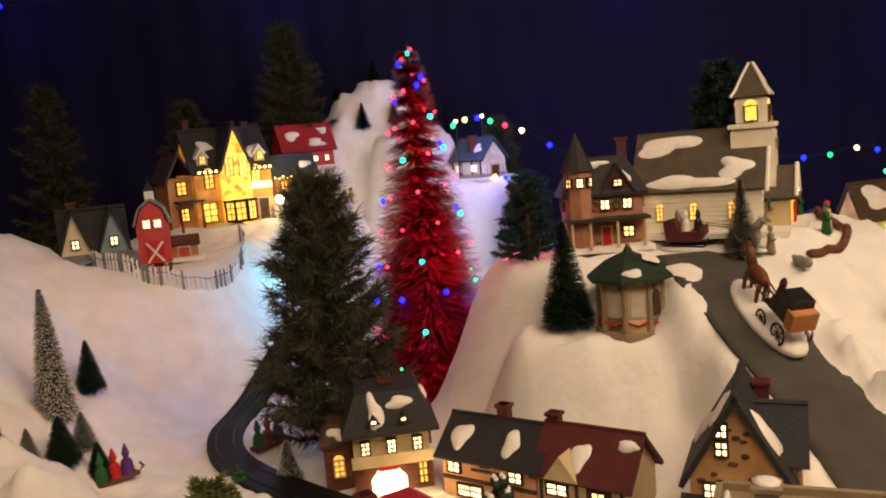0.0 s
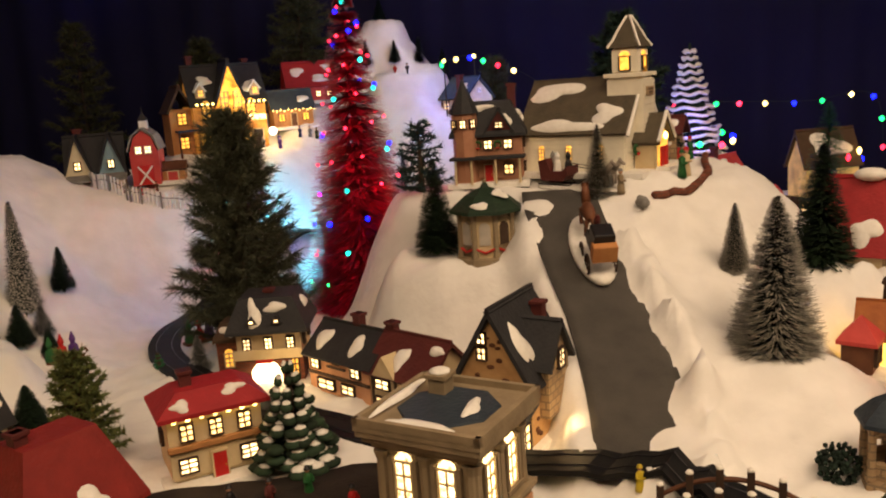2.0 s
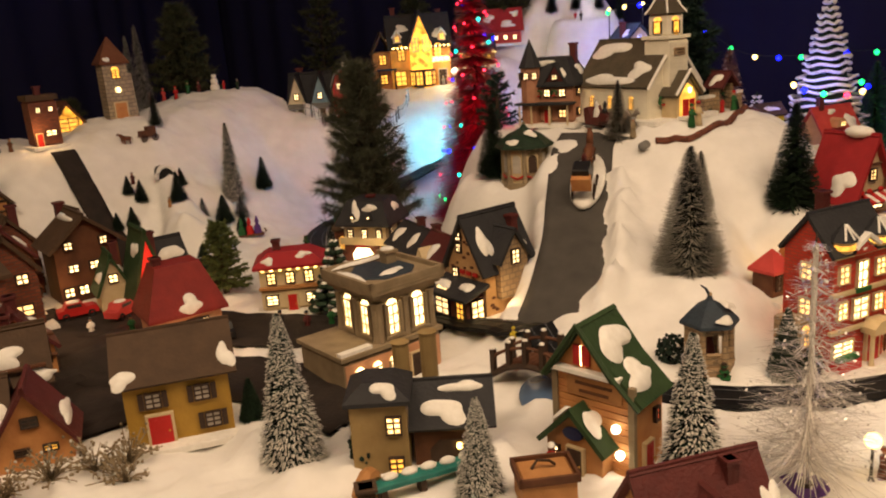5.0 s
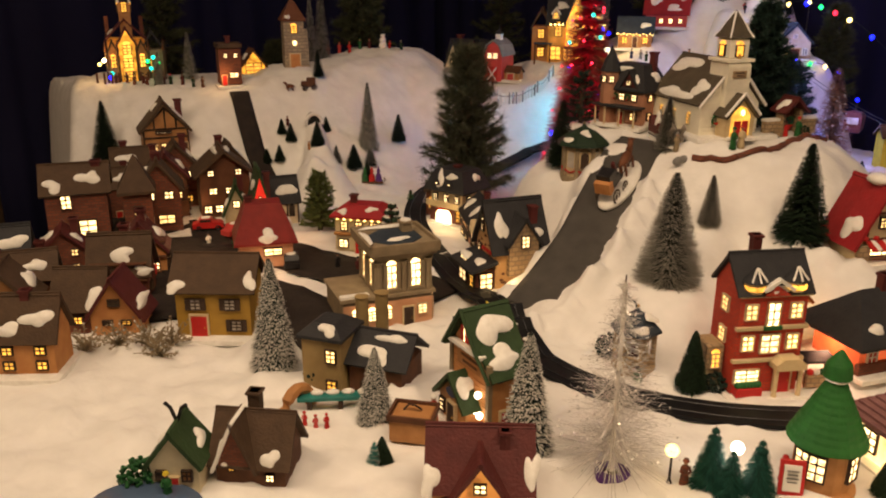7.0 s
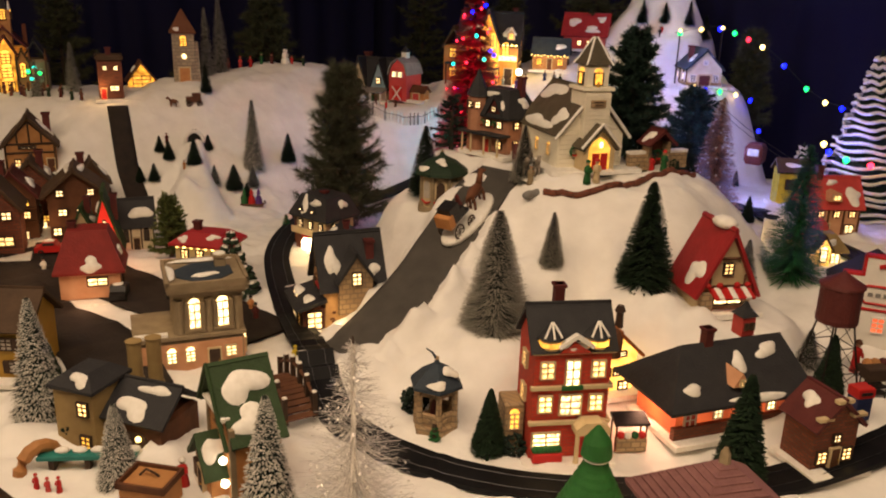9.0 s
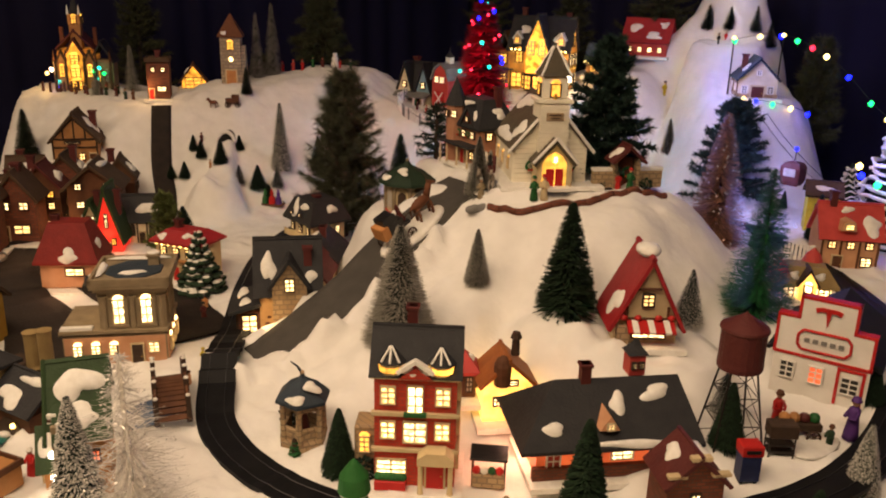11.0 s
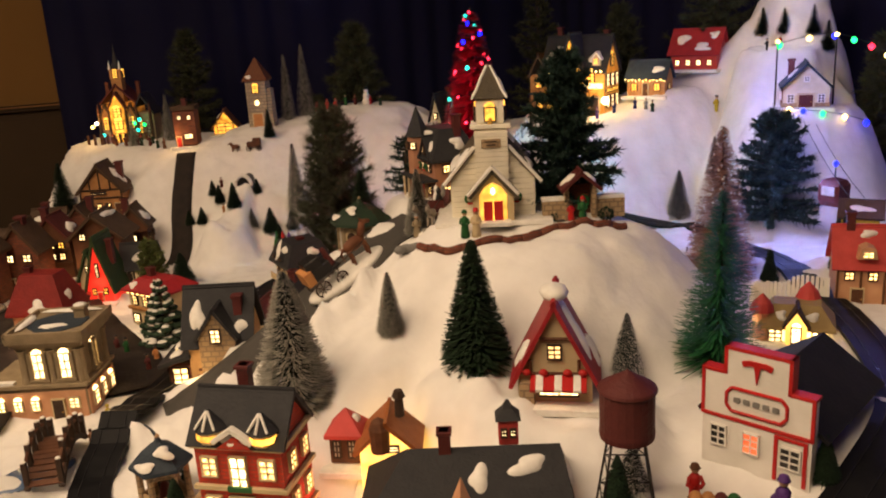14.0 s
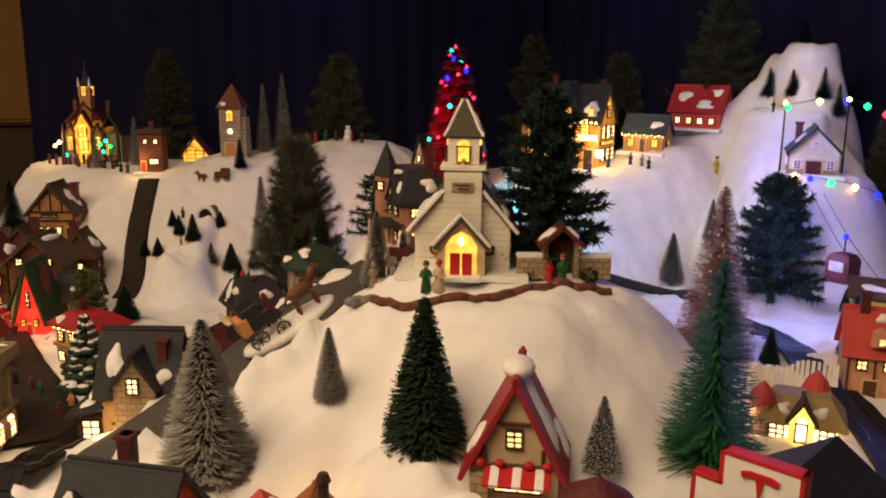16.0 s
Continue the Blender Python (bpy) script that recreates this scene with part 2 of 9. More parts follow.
LIT = glow("lit_window", (1.0, 0.60, 0.20), 3.4, 0.9, 190)
LITW = glow("lit_window_white", (1.0, 0.68, 0.30), 4.2, 0.9, 210)
LITA = glow("lit_window_amber", (1.0, 0.47, 0.06), 2.0, 0.6, 120)
LITR = glow("lit_window_red", (1.0, 0.16, 0.05), 1.6)
SHOP = glow("lit_shopfront", (1.0, 0.66, 0.28), 3.2, 0.8, 90)
# wall colour that emits, standing in for lamplight on gable, castle front and stable
AMBER = glow("amber_glow_wall", (1.0, 0.42, 0.04), 1.3, 0.9, 60)
DIM = shade("dark_glass", (0.05, 0.045, 0.04), 0.15, spec=0.6, bump=0)
PALEPANE = shade("frosted_pane", (0.55, 0.50, 0.42), 0.4, bump=0)
BULBS = {"red": glow("red_bulb", (1.0, 0.02, 0.05), 7, 0), "green": glow("green_bulb", (0.012, 1.0, 0.16), 4.5, 0), "blue": glow("blue_bulb", (0.003, 0.006, 1.0), 10, 0),
         "yellow": glow("yellow_bulb", (1.0, 0.66, 0.18), 8, 0), "white": glow("white_bulb", (1.0, 0.86, 0.62), 8, 0), "cyan": glow("cyan_bulb", (0.01, 0.75, 0.55), 3.5, 0)}


# ---- mesh helpers ----
class Shape:
    """Gathers boxes, tubes and turned forms into one mesh; slot picks the material of what follows."""

    def __init__(self):
        self.v, self.f, self.m, self.slot = [], [], [], 0

    def add(self, verts, faces):
        n = len(self.v)
        self.v += [tuple(p) for p in verts]
        self.f += [tuple(i + n for i in f) for f in faces]
        self.m += [self.slot] * len(faces)
        return self

    def box(self, cx, cy, cz, sx, sy, sz, rz=0.0, taper=1.0, rx=0.0, ry=0.0):
        """A box with a small chamfer, centred at c."""
        m = Matrix.Translation((cx, cy, cz)) @ Euler((radians(rx), radians(ry), radians(rz))).to_matrix().to_4x4()
        x, y, z = sx / 2, sy / 2, sz / 2
        c = min(x, y, z) * 0.18
        vs = []
        for k, (zz, ins) in enumerate(((-z, c), (-z + c, 0), (z - c, 0), (z, c))):
            s = taper if k > 1 else 1.0
            vs += [m @ Vector((sx_ * (x - ins) * s, sy_ * (y - ins) * s, zz)) for sx_, sy_ in ((-1, -1), (1, -1), (1, 1), (-1, 1))]
        fs = [(3, 2, 1, 0), (12, 13, 14, 15)]
        for r in range(3):
            fs += [(r * 4 + i, r * 4 + (i + 1) % 4, r * 4 + 4 + (i + 1) % 4, r * 4 + 4 + i) for i in range(4)]
        return self.add(vs, fs)

    def lathe(self, cx, cy, profile, n=14, rot=0.0, sx=1.0, sy=1.0):
        vs = [(cx + r * sx * math.cos(2 * math.pi * i / n + rot), cy + r * sy * math.sin(2 * math.pi * i / n + rot), z) for r, z in profile for i in range(n)]
        fs = [(k * n + i, k * n + (i + 1) % n, (k + 1) * n + (i + 1) % n, (k + 1) * n + i) for k in range(len(profile) - 1) for i in range(n)]
        fs += [tuple(range(n))[::-1], tuple((len(profile) - 1) * n + i for i in range(n))]
        return self.add(vs, fs)

    def ball(self, cx, cy, cz, rx, ry=None, rz=None, n=10, k=6):
        ry, rz = ry or rx, rz or rx
        prof = [(math.sin(math.pi * i / k), cz - rz * math.cos(math.pi * i / k)) for i in range(k + 1)]
        prof = [(max(r, 0.02), z) for r, z in prof]
        return self.lathe(cx, cy, prof, n, 0, rx, ry)

    def tube(self, pts, r, n=6, r1=None):
        pts = [Vector(p) for p in pts]
        vs, fs = [], []
        for k, p in enumerate(pts):
            d = (pts[min(k + 1, len(pts) - 1)] - pts[max(k - 1, 0)]).normalized()
            a = d.cross(Vector((0.3, 0.2, 1) if abs(d.z) < 0.9 else (1, 0, 0))).normalized()
            b = d.cross(a)
            rr = r if r1 is None else r + (r1 - r) * k / (len(pts) - 1)
            vs += [p + rr * (math.cos(2 * math.pi * i / n) * a + math.sin(2 * math.pi * i / n) * b) for i in range(n)]
        for k in range(len(pts) - 1):
            fs += [(k * n + i, k * n + (i + 1) % n, k * n + n + (i + 1) % n, k * n + n + i) for i in range(n)]
        fs += [tuple(range(n))[::-1], tuple((len(pts) - 1) * n + i for i in range(n))]
        return self.add(vs, fs)

    def slab(self, poly, thick):
        """A flat polygon (points in space, in order) given thickness along its normal, downwards."""
        p = [Vector(q) for q in poly]
        nrm = (p[1] - p[0]).cross(p[2] - p[0]).normalized() * thick
        n = len(p)
        return self.add(p + [q - nrm for q in p], [tuple(range(n)), tuple(range(2 * n - 1, n - 1, -1))] + [(i, n + i, n + (i + 1) % n, (i + 1) % n) for i in range(n)])

    def prism(self, poly, y0, y1):
        """A polygon in x and z, drawn out from y0 to y1."""
        n = len(poly)
        return self.add([(x, y0, z) for x, z in poly] + [(x, y1, z) for x, z in poly],
                        [tuple(range(n)), tuple(range(2 * n - 1, n - 1, -1))] + [(i, n + i, n + (i + 1) % n, (i + 1) % n) for i in range(n)])

    def mesh(self, name, mats, soft=False):
        me = bpy.data.meshes.new(name)
        me.from_pydata(self.v, [], self.f)
        for mt in mats if isinstance(mats, (list, tuple)) else [mats]:
            me.materials.append(mt)
        me.polygons.foreach_set("material_index", self.m)
        bm = bmesh.new()
        bm.from_mesh(me)
        bmesh.ops.recalc_face_normals(bm, faces=bm.faces)
        bm.to_mesh(me)
        bm.free()
        if soft:
            me.polygons.foreach_set("use_smooth", [True] * len(me.polygons))
        return me


def part(name, shape, mat, parent, label="", soft=False, at=None):
    """One mesh object under a thing or a part."""
    me = shape.mesh(name, mat, soft) if isinstance(shape, Shape) else shape
    ob = new(name, me)
    ob.parent = parent
    if at is not None:
        ob.matrix_basis = at
    return tagged(ob, label)


def thing(name, label, category, m, group="", kind=""):
    ob = new(name)
    ob.empty_display_size = 0.02
    ob.matrix_basis = m
    return tagged(ob, label, category, group, kind)


def solo(name, shape, mat, label, category, m, group="", kind="", soft=True):
    me = shape.mesh(name, mat, soft) if isinstance(shape, Shape) else shape
    ob = new(name, me)
    ob.matrix_basis = m
    return tagged(ob, label, category, group, kind)


# ---- the snow-covered table ----
def smooth(u):
    u = min(1.0, max(0.0, u))
    return u * u * (3 - 2 * u)


def ridge(x, y, line):
    """Height of a snow ridge along a line of (x, y, height, flat radius, fall-off)."""
    best = 0.0
    for a, b in zip(line, line[1:]):
        dx, dy = b[0] - a[0], b[1] - a[1]
        t = ((x - a[0]) * dx + (y - a[1]) * dy) / (dx * dx + dy * dy)
        t = min(1.0, max(0.0, t))
        d = math.hypot(x - a[0] - t * dx, y - a[1] - t * dy)
        z, r, w = (a[i] + t * (b[i] - a[i]) for i in (2, 3, 4))
        best = max(best, z * (1 - smooth((d - r) / w)))
    return best


# village hill, farm terrace, ski mountain; church hill
OUTER = [(-1.55, 0.60, 0.20, 0.12, 0.30), (-1.20, 0.68, 0.235, 0.13, 0.30), (-0.96, 0.88, 0.235, 0.12, 0.36), (-0.86, 1.06, 0.27, 0.06, 0.42),
         (-0.86, 1.38, 0.30, 0.08, 0.40), (-0.68, 1.58, 0.205, 0.20, 0.22), (-0.50, 1.90, 0.255, 0.15, 0.26), (-0.42, 2.10, 0.32, 0.10, 0.26)]
MOUNT = [(-0.42, 2.20, 0.34, 0.05, 0.28), (-0.24, 2.33, 0.55, 0.03, 0.20), (-0.17, 2.33, 0.575, 0.05, 0.11), (-0.05, 2.27, 0.44, 0.04, 0.14), (-0.07, 2.19, 0.42, 0.065, 0.18), (0.07, 2.12, 0.295, 0.10, 0.16)]
SHELF = [(-0.12, 2.17, 0.42, 0.05, 0.10), (-0.03, 2.18, 0.415, 0.045, 0.09)]
CHURCH = [(0.14, 1.17, 0.225, 0.07, 0.14), (0.30, 1.17, 0.235, 0.09, 0.16), (0.40, 1.17, 0.24, 0.10, 0.31), (0.46, 1.20, 0.24, 0.09, 0.33), (0.50, 1.25, 0.235, 0.06, 0.29)]
GAZEBO = [(0.13, 1.02, 0.145, 0.045, 0.095), (0.22, 1.00, 0.145, 0.05, 0.085)]
SLOPE = [(0.43, 1.05, 0.205, 0.05, 0.20), (0.535, 0.80, 0.072, 0.05, 0.13)]
TERRACE = [(0.62, 1.03, 0.10, 0.05, 0.16), (0.75, 1.08, 0.095, 0.07, 0.12)]
RIGHT = [(0.93, 1.12, 0.048, 0.06, 0.22), (0.84, 1.40, 0.088, 0.14, 0.25), (0.60, 1.68, 0.085, 0.18, 0.30), (0.25, 1.90, 0.05, 0.16, 0.35)]
RUN = [(-0.615, 0.935, 0.160, 0.012, 0.045), (-0.545, 0.895, 0.105, 0.020, 0.05), (-0.475, 0.855, 0.062, 0.035, 0.06)]
ROAD = [(0.312, 1.06, 0.225), (0.318, 1.00, 0.205), (0.345, 0.90, 0.145), (0.368, 0.82, 0.10), (0.384, 0.72, 0.05), (0.388, 0.64, 0.012)]
EDGE = [(-1.90, 0.66), (-1.30, 0.57), (-0.93, 0.39), (-0.60, 0.21), (-0.46, -0.05), (-0.40, -0.60)]


def along(x, y, line):
    """Nearest point of a line of (x, y, z): distance, height."""
    best = (9.0, 0.0)
    for a, b in zip(line, line[1:]):
        dx, dy = b[0] - a[0], b[1] - a[1]
        t = min(1.0, max(0.0, ((x - a[0]) * dx + (y - a[1]) * dy) / (dx * dx + dy * dy)))
        best = min(best, (math.hypot(x - a[0] - t * dx, y - a[1] - t * dy), a[2] + t * (b[2] - a[2])))
    return best


def beyond_edge(x, y):
    """How far a place lies past the open edge of the table; negative on the table."""
    best, side = 9.0, 1.0
    for a, b in zip(EDGE, EDGE[1:]):
        dx, dy = b[0] - a[0], b[1] - a[1]
        t = min(1.0, max(0.0, ((x - a[0]) * dx + (y - a[1]) * dy) / (dx * dx + dy * dy)))
        d = math.hypot(x - a[0] - t * dx, y - a[1] - t * dy)
        if d < best:
            best, side = d, dx * (y - a[1]) - dy * (x - a[0])
    return best if side < 0 else -best


def ground(x, y):
    """Height of the snow."""
    h = max(ridge(x, y, line) for line in (OUTER, MOUNT, SHELF, CHURCH, GAZEBO, SLOPE, TERRACE, RIGHT, RUN))
    d, z = along(x, y, ROAD)
    k = 1 - smooth((d - 0.045) / 0.06)
    h += k * (z - h)
    return h - (h + 0.35) * smooth((beyond_edge(x, y) + 0.02) / 0.07)


def lumps(x, y):
    p = Vector((x, y, 0))
    k = 1 - smooth((0.09 - along(x, y, ROAD)[0]) / 0.05)
    d = along(x, y, ROAD)[0]
    bank = (0.034 if x > 0.352 else 0.018) * math.exp(-((d - 0.070) / (0.018 if x > 0.352 else 0.014)) ** 2) * (0.75 + 1.0 * noise.noise(p * 34) + 0.5 * noise.noise(p * 85))
    bank *= smooth((0.975 - y) / 0.03)
    return bank + k * (0.008 * noise.noise(p * 7) + 0.008 * noise.noise(p * 19) + 0.0050 * noise.noise(p * 47) + 0.0022 * noise.noise(p * 90))


# soft heaps of loose cotton: x, y, radius
HEAPS = [(0.660, 0.972, 0.045), (0.700, 0.985, 0.040), (0.632, 0.985, 0.030), (0.745, 1.015, 0.030), (0.545, 1.715, 0.05), (0.50, 0.44, 0.026), (0.475, 0.425, 0.03), (0.375, 0.365, 0.03), (0.45, 0.32, 0.03),
         (-0.46, 0.83, 0.05), (0.30, 0.215, 0.03), (0.20, 0.27, 0.03), (0.33, 0.26, 0.03), (0.54, 0.45, 0.03), (0.60, 0.30, 0.03), (0.70, 0.31, 0.03), (0.262, 0.955, 0.025), (0.16, 0.965, 0.03), (0.28, 1.01, 0.022), (0.42, 0.64, 0.03), (0.445, 0.70, 0.025)]


def heap(x, y):
    h = 0.0
    for hx, hy, r in HEAPS:
        d2 = ((x - hx) ** 2 + (y - hy) ** 2) / (r * r)
        if d2 < 5:
            h = max(h, 0.55 * r * math.exp(-d2) * (1 + 0.7 * noise.noise(Vector((x, y, 3)) * 38)))
    return h


def surface(x, y):
    return ground(x, y) + lumps(x, y) + heap(x, y)


def on(x, y, face=0.0, sink=0.0):
    """A pose on the snow; face: the compass direction, in degrees, to which a front (local -y) turns."""
    return pose(x, y, surface(x, y) - sink, 0, 0, face + 90)


X0, X1, Y0, Y1, STEP = -1.72, 1.22, -0.26, 2.42, 0.0095
NX, NY = int((X1 - X0) / STEP), int((Y1 - Y0) / STEP)
pts = [(X0 + i * STEP, Y0 + j * STEP) for j in range(NY + 1) for i in range(NX + 1)]
me = bpy.data.meshes.new("snow_ground")
me.from_pydata([(x, y, surface(x, y)) for x, y in pts], [], [(j * (NX + 1) + i, j * (NX + 1) + i + 1, (j + 1) * (NX + 1) + i + 1, (j + 1) * (NX + 1) + i) for j in range(NY) for i in range(NX)])
me.materials.append(SNOW)
me.polygons.foreach_set("use_smooth", [True] * len(me.polygons))
tagged(new("ground", me), "white cotton batting laid over hills as snow", "snow", kind="structure")
s = Shape()
s.slab([(-0.42, Y0, -0.02), (X1, Y0, -0.02), (X1, Y1, -0.02), (X0, Y1, -0.02), (X0, 0.68, -0.02), (-1.26, 0.60, -0.02), (-0.56, 0.22, -0.02)], 0.05)
table = thing("display_table", "long wooden display table under the cotton snow", "table", pose(0, 0, 0))
part("tabletop", s, WOODW, table)
for lx in (X0 + 0.1, X1 - 0.1):
    for ly in (0.75, Y1 - 0.1):
        part("leg", Shape().box(lx, ly, -0.46, 0.07, 0.07, 0.78), WOODW, table)

# room
RX0, RX1, RY0, RY1, RZ0, RZ1 = -2.25, 3.2, -2.4, 2.75, -0.85, 1.70
for nm, b, mt, lb in (("floor", ((RX0 + RX1) / 2, (RY0 + RY1) / 2, RZ0 - 0.05, RX1 - RX0 + 0.4, RY1 - RY0 + 0.4, 0.1), CARPET, "brown carpeted floor of the room"),
                      ("ceiling", ((RX0 + RX1) / 2, (RY0 + RY1) / 2, RZ1 + 0.05, RX1 - RX0 + 0.4, RY1 - RY0 + 0.4, 0.1), CEILING, "plain painted ceiling of the room"),
                      ("wall_west", (RX0 - 0.05, (RY0 + RY1) / 2, 0.42, 0.1, RY1 - RY0 - 0.01, 2.54), WALLPAINT, "tan painted wall beside the dark curtain"),
                      ("wall_east", (RX1 + 0.05, (RY0 + RY1) / 2, 0.42, 0.1, RY1 - RY0 - 0.01, 2.54), WALLPAINT, "tan painted wall of the room"),
                      ("wall_south", ((RX0 + RX1) / 2, RY0 - 0.05, 0.42, RX1 - RX0, 0.1, 2.54), WALLPAINT, "tan painted wall of the room"),
                      ("wall_north", ((RX0 + RX1) / 2, RY1 + 0.05, 0.42, RX1 - RX0, 0.1, 2.54), WALLPAINT, "tan painted wall behind the curtain")):
    solo(nm, Shape().box(*b), mt, lb, "wall" if "wall" in nm else nm, pose(0, 0, 0), kind="structure", soft=False)
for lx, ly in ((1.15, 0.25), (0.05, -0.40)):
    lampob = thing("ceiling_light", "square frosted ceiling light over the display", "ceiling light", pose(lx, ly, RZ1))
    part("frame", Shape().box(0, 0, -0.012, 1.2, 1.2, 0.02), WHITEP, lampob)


def curtain(name, a, b, z0, z1, label):
    """A hanging cloth from a to b with soft folds."""
    s, n = Shape(), 260
    d = Vector((b[0] - a[0], b[1] - a[1], 0))
    nrm = Vector((-d.y, d.x, 0)).normalized()
    vs = []
    for k in range(7):
        for i in range(n + 1):
            u = i / n
            f = 0.011 * math.sin(u * d.length * 46 + 1.6 * math.sin(u * 17)) * (0.5 + 0.5 * k / 6) + 0.02 * noise.noise(Vector((u * 9, k * 0.6, 1)))
            vs.append(Vector((a[0], a[1], z1 + (z0 - z1) * k / 6)) + d * u + nrm * f)
    s.add(vs, [(k * (n + 1) + i, k * (n + 1) + i + 1, (k + 1) * (n + 1) + i + 1, (k + 1) * (n + 1) + i) for k in range(6) for i in range(n)])
    ob = solo(name, s, CURTAIN, label, "curtain", pose(0, 0, 0), kind="structure")
    md = ob.modifiers.new("thickness", "SOLIDIFY")
    md.thickness = 0.004
    return ob


curtain("backdrop", (-2.06, 2.57), (2.6, 2.57), -0.8, 1.66, "dark navy cloth curtain hung behind the village")
curtain("backdrop", (-1.90, 0.49), (-1.90, 2.54), -0.8, 1.66, "dark navy cloth curtain hung at the side of the village")
curtain("backdrop", (2.6, 2.5), (2.6, 0.9), -0.8, 1.66, "dark navy cloth curtain closing the display")
# added box: its dark colour stands in for shade on the lower wall
box = thing("shade_box", "dark brown box added for the shade low on the tan wall", "box", pose(-2.08, 0.22, RZ0))
part("carton", Shape().box(0, 0, 0.57, 0.30, 0.62, 1.14), SHADE_BROWN, box)
for sx in (-1, 1):
    part("flap", Shape().box(sx * 0.0755, 0, 1.144, 0.149, 0.62, 0.005), SHADE_BROWN, box)
part("tape", Shape().box(0, 0, 1.148, 0.05, 0.622, 0.002), WOODL, box, "brown tape strip on the added box")


def smoothline(ctrl, per=8, closed=False):
    """Points of a Catmull-Rom line through the control points."""
    n, out = len(ctrl), []
    for i in range(n if closed else n - 1):
        p = [Vector(ctrl[(i + k) % n] if closed else ctrl[min(max(i + k, 0), n - 1)]) for k in (-1, 0, 1, 2)]
        for k in range(per):
            t = k / per
            out.append(0.5 * (2 * p[1] + (p[2] - p[0]) * t + (2 * p[0] - 5 * p[1] + 4 * p[2] - p[3]) * t * t + (3 * p[1] - p[0] - 3 * p[2] + p[3]) * t ** 3))
    return out if closed else out + [Vector(ctrl[-1])]


def bed_heights(line, width, closed):
    """Smoothed height of the snow under a band along a line."""
    n, top = len(line), []
    for i, p in enumerate(line):
        a, b = (line[(i - 1) % n], line[(i + 1) % n]) if closed else (line[max(i - 1, 0)], line[min(i + 1, n - 1)])
        d = (b - a).normalized()
        nrm = Vector((-d.y, d.x))
        top.append(max(surface(*(p + nrm * c * width)) for c in (-0.5, -0.25, 0, 0.25, 0.5)))
    if not closed:
        return top
    w = 5
    return [max(sum(top[(i + k) % n] for k in range(-w, w + 1)) / (2 * w + 1), top[i] - 0.003) for i in range(n)]


def strip(line, width, lift, thick, closed=False, cols=4, height=None):
    """A flat band along a line, following the snow."""
    s, n = Shape(), len(line)
    bed = bed_heights(line, width, closed) if height is None else None
    vs = []
    for i, p in enumerate(line):
        a, b = (line[(i - 1) % n], line[(i + 1) % n]) if closed else (line[max(i - 1, 0)], line[min(i + 1, n - 1)])
        d = (b - a).normalized()
        nrm = Vector((-d.y, d.x))
        for c in range(cols + 1):
            q = p + nrm * (c / cols - 0.5) * width
            z = (bed[i] if height is None else height(p)) + lift
            vs.append((q.x, q.y, z))
    w = cols + 1
    top = [(i * w + c, i * w + c + 1, ((i + 1) % n) * w + c + 1, ((i + 1) % n) * w + c) for i in range(n if closed else n - 1) for c in range(cols)]
    s.add(vs, top)
    s.add([(x, y, z - thick) for x, y, z in vs], [f[::-1] for f in top])
    m = n * w
    for i in range(n if closed else n - 1):
        j = (i + 1) % n
        s.f += [(i * w, j * w, j * w + m, i * w + m), (i * w + cols, i * w + cols + m, j * w + cols + m, j * w + cols)]
        s.m += [0, 0]
    return s


LOOP = [(0.43, 0.568), (0.54, 0.535), (0.68, 0.555), (0.80, 0.62), (0.905, 0.74), (0.985, 0.87), (1.042, 1.02), (1.042, 1.14), (1.008, 1.26), (0.93, 1.40), (0.75, 1.54), (0.55, 1.64), (0.30, 1.75), (0.03, 1.82), (-0.20, 1.72),
        (-0.31, 1.50), (-0.345, 1.30), (-0.35, 1.15), (-0.29, 1.02), (-0.13, 0.86), (0.06, 0.745), (0.26, 0.650)]
loop = smoothline(LOOP, 10, True)
race = thing("slot_track", "black plastic slot-car track looping round the church hill", "track", pose(0, 0, 0))
part("roadbed", strip(loop, 0.050, 0.004, 0.006, True), TRACK, race)
bed = bed_heights(loop, 0.050, True)
for off in (-0.012, 0.012):
    rail = []
    for i, p in enumerate(loop):
        d = (loop[(i + 1) % len(loop)] - loop[i - 1]).normalized()
        nrm = Vector((-d.y, d.x))
        q = p + nrm * off
        rail.append((q.x, q.y, bed[i] + 0.0046))
    part("rail", Shape().tube(rail + rail[:1], 0.0006, 4), RAIL, race, "thin metal guide rail")

road = strip(smoothline([(a, b) for a, b, _ in ROAD], 10), 0.104, 0.004, 0.004, height=lambda p: along(p.x, p.y, ROAD)[1], cols=8)
solo("road", road, ASPHALT, "grey paper road climbing to the church", "road", pose(0, 0, 0), kind="structure")
solo("road", strip(smoothline([(-0.79, 0.82), (-0.73, 0.80), (-0.65, 0.775), (-0.57, 0.76), (-0.50, 0.735)], 8), 0.05, 0.003, 0.004), STREET, "dark brown road down the village hill", "road", pose(0, 0, 0), kind="structure")
solo("pavement", strip(smoothline([(-0.62, 0.42), (-0.45, 0.47), (-0.25, 0.50), (-0.05, 0.545), (0.10, 0.585), (0.23, 0.60)], 8), 0.13, 0.003, 0.004), STREET, "dark brown street sheet between the shops", "street", pose(0, 0, 0), kind="structure")
solo("pavement", strip(smoothline([(-0.25, 0.36), (-0.08, 0.36), (0.10, 0.39), (0.28, 0.36)], 8), 0.12, 0.0045, 0.004), STREET, "dark brown street sheet behind the yellow house", "street", pose(0, 0, 0), kind="structure")

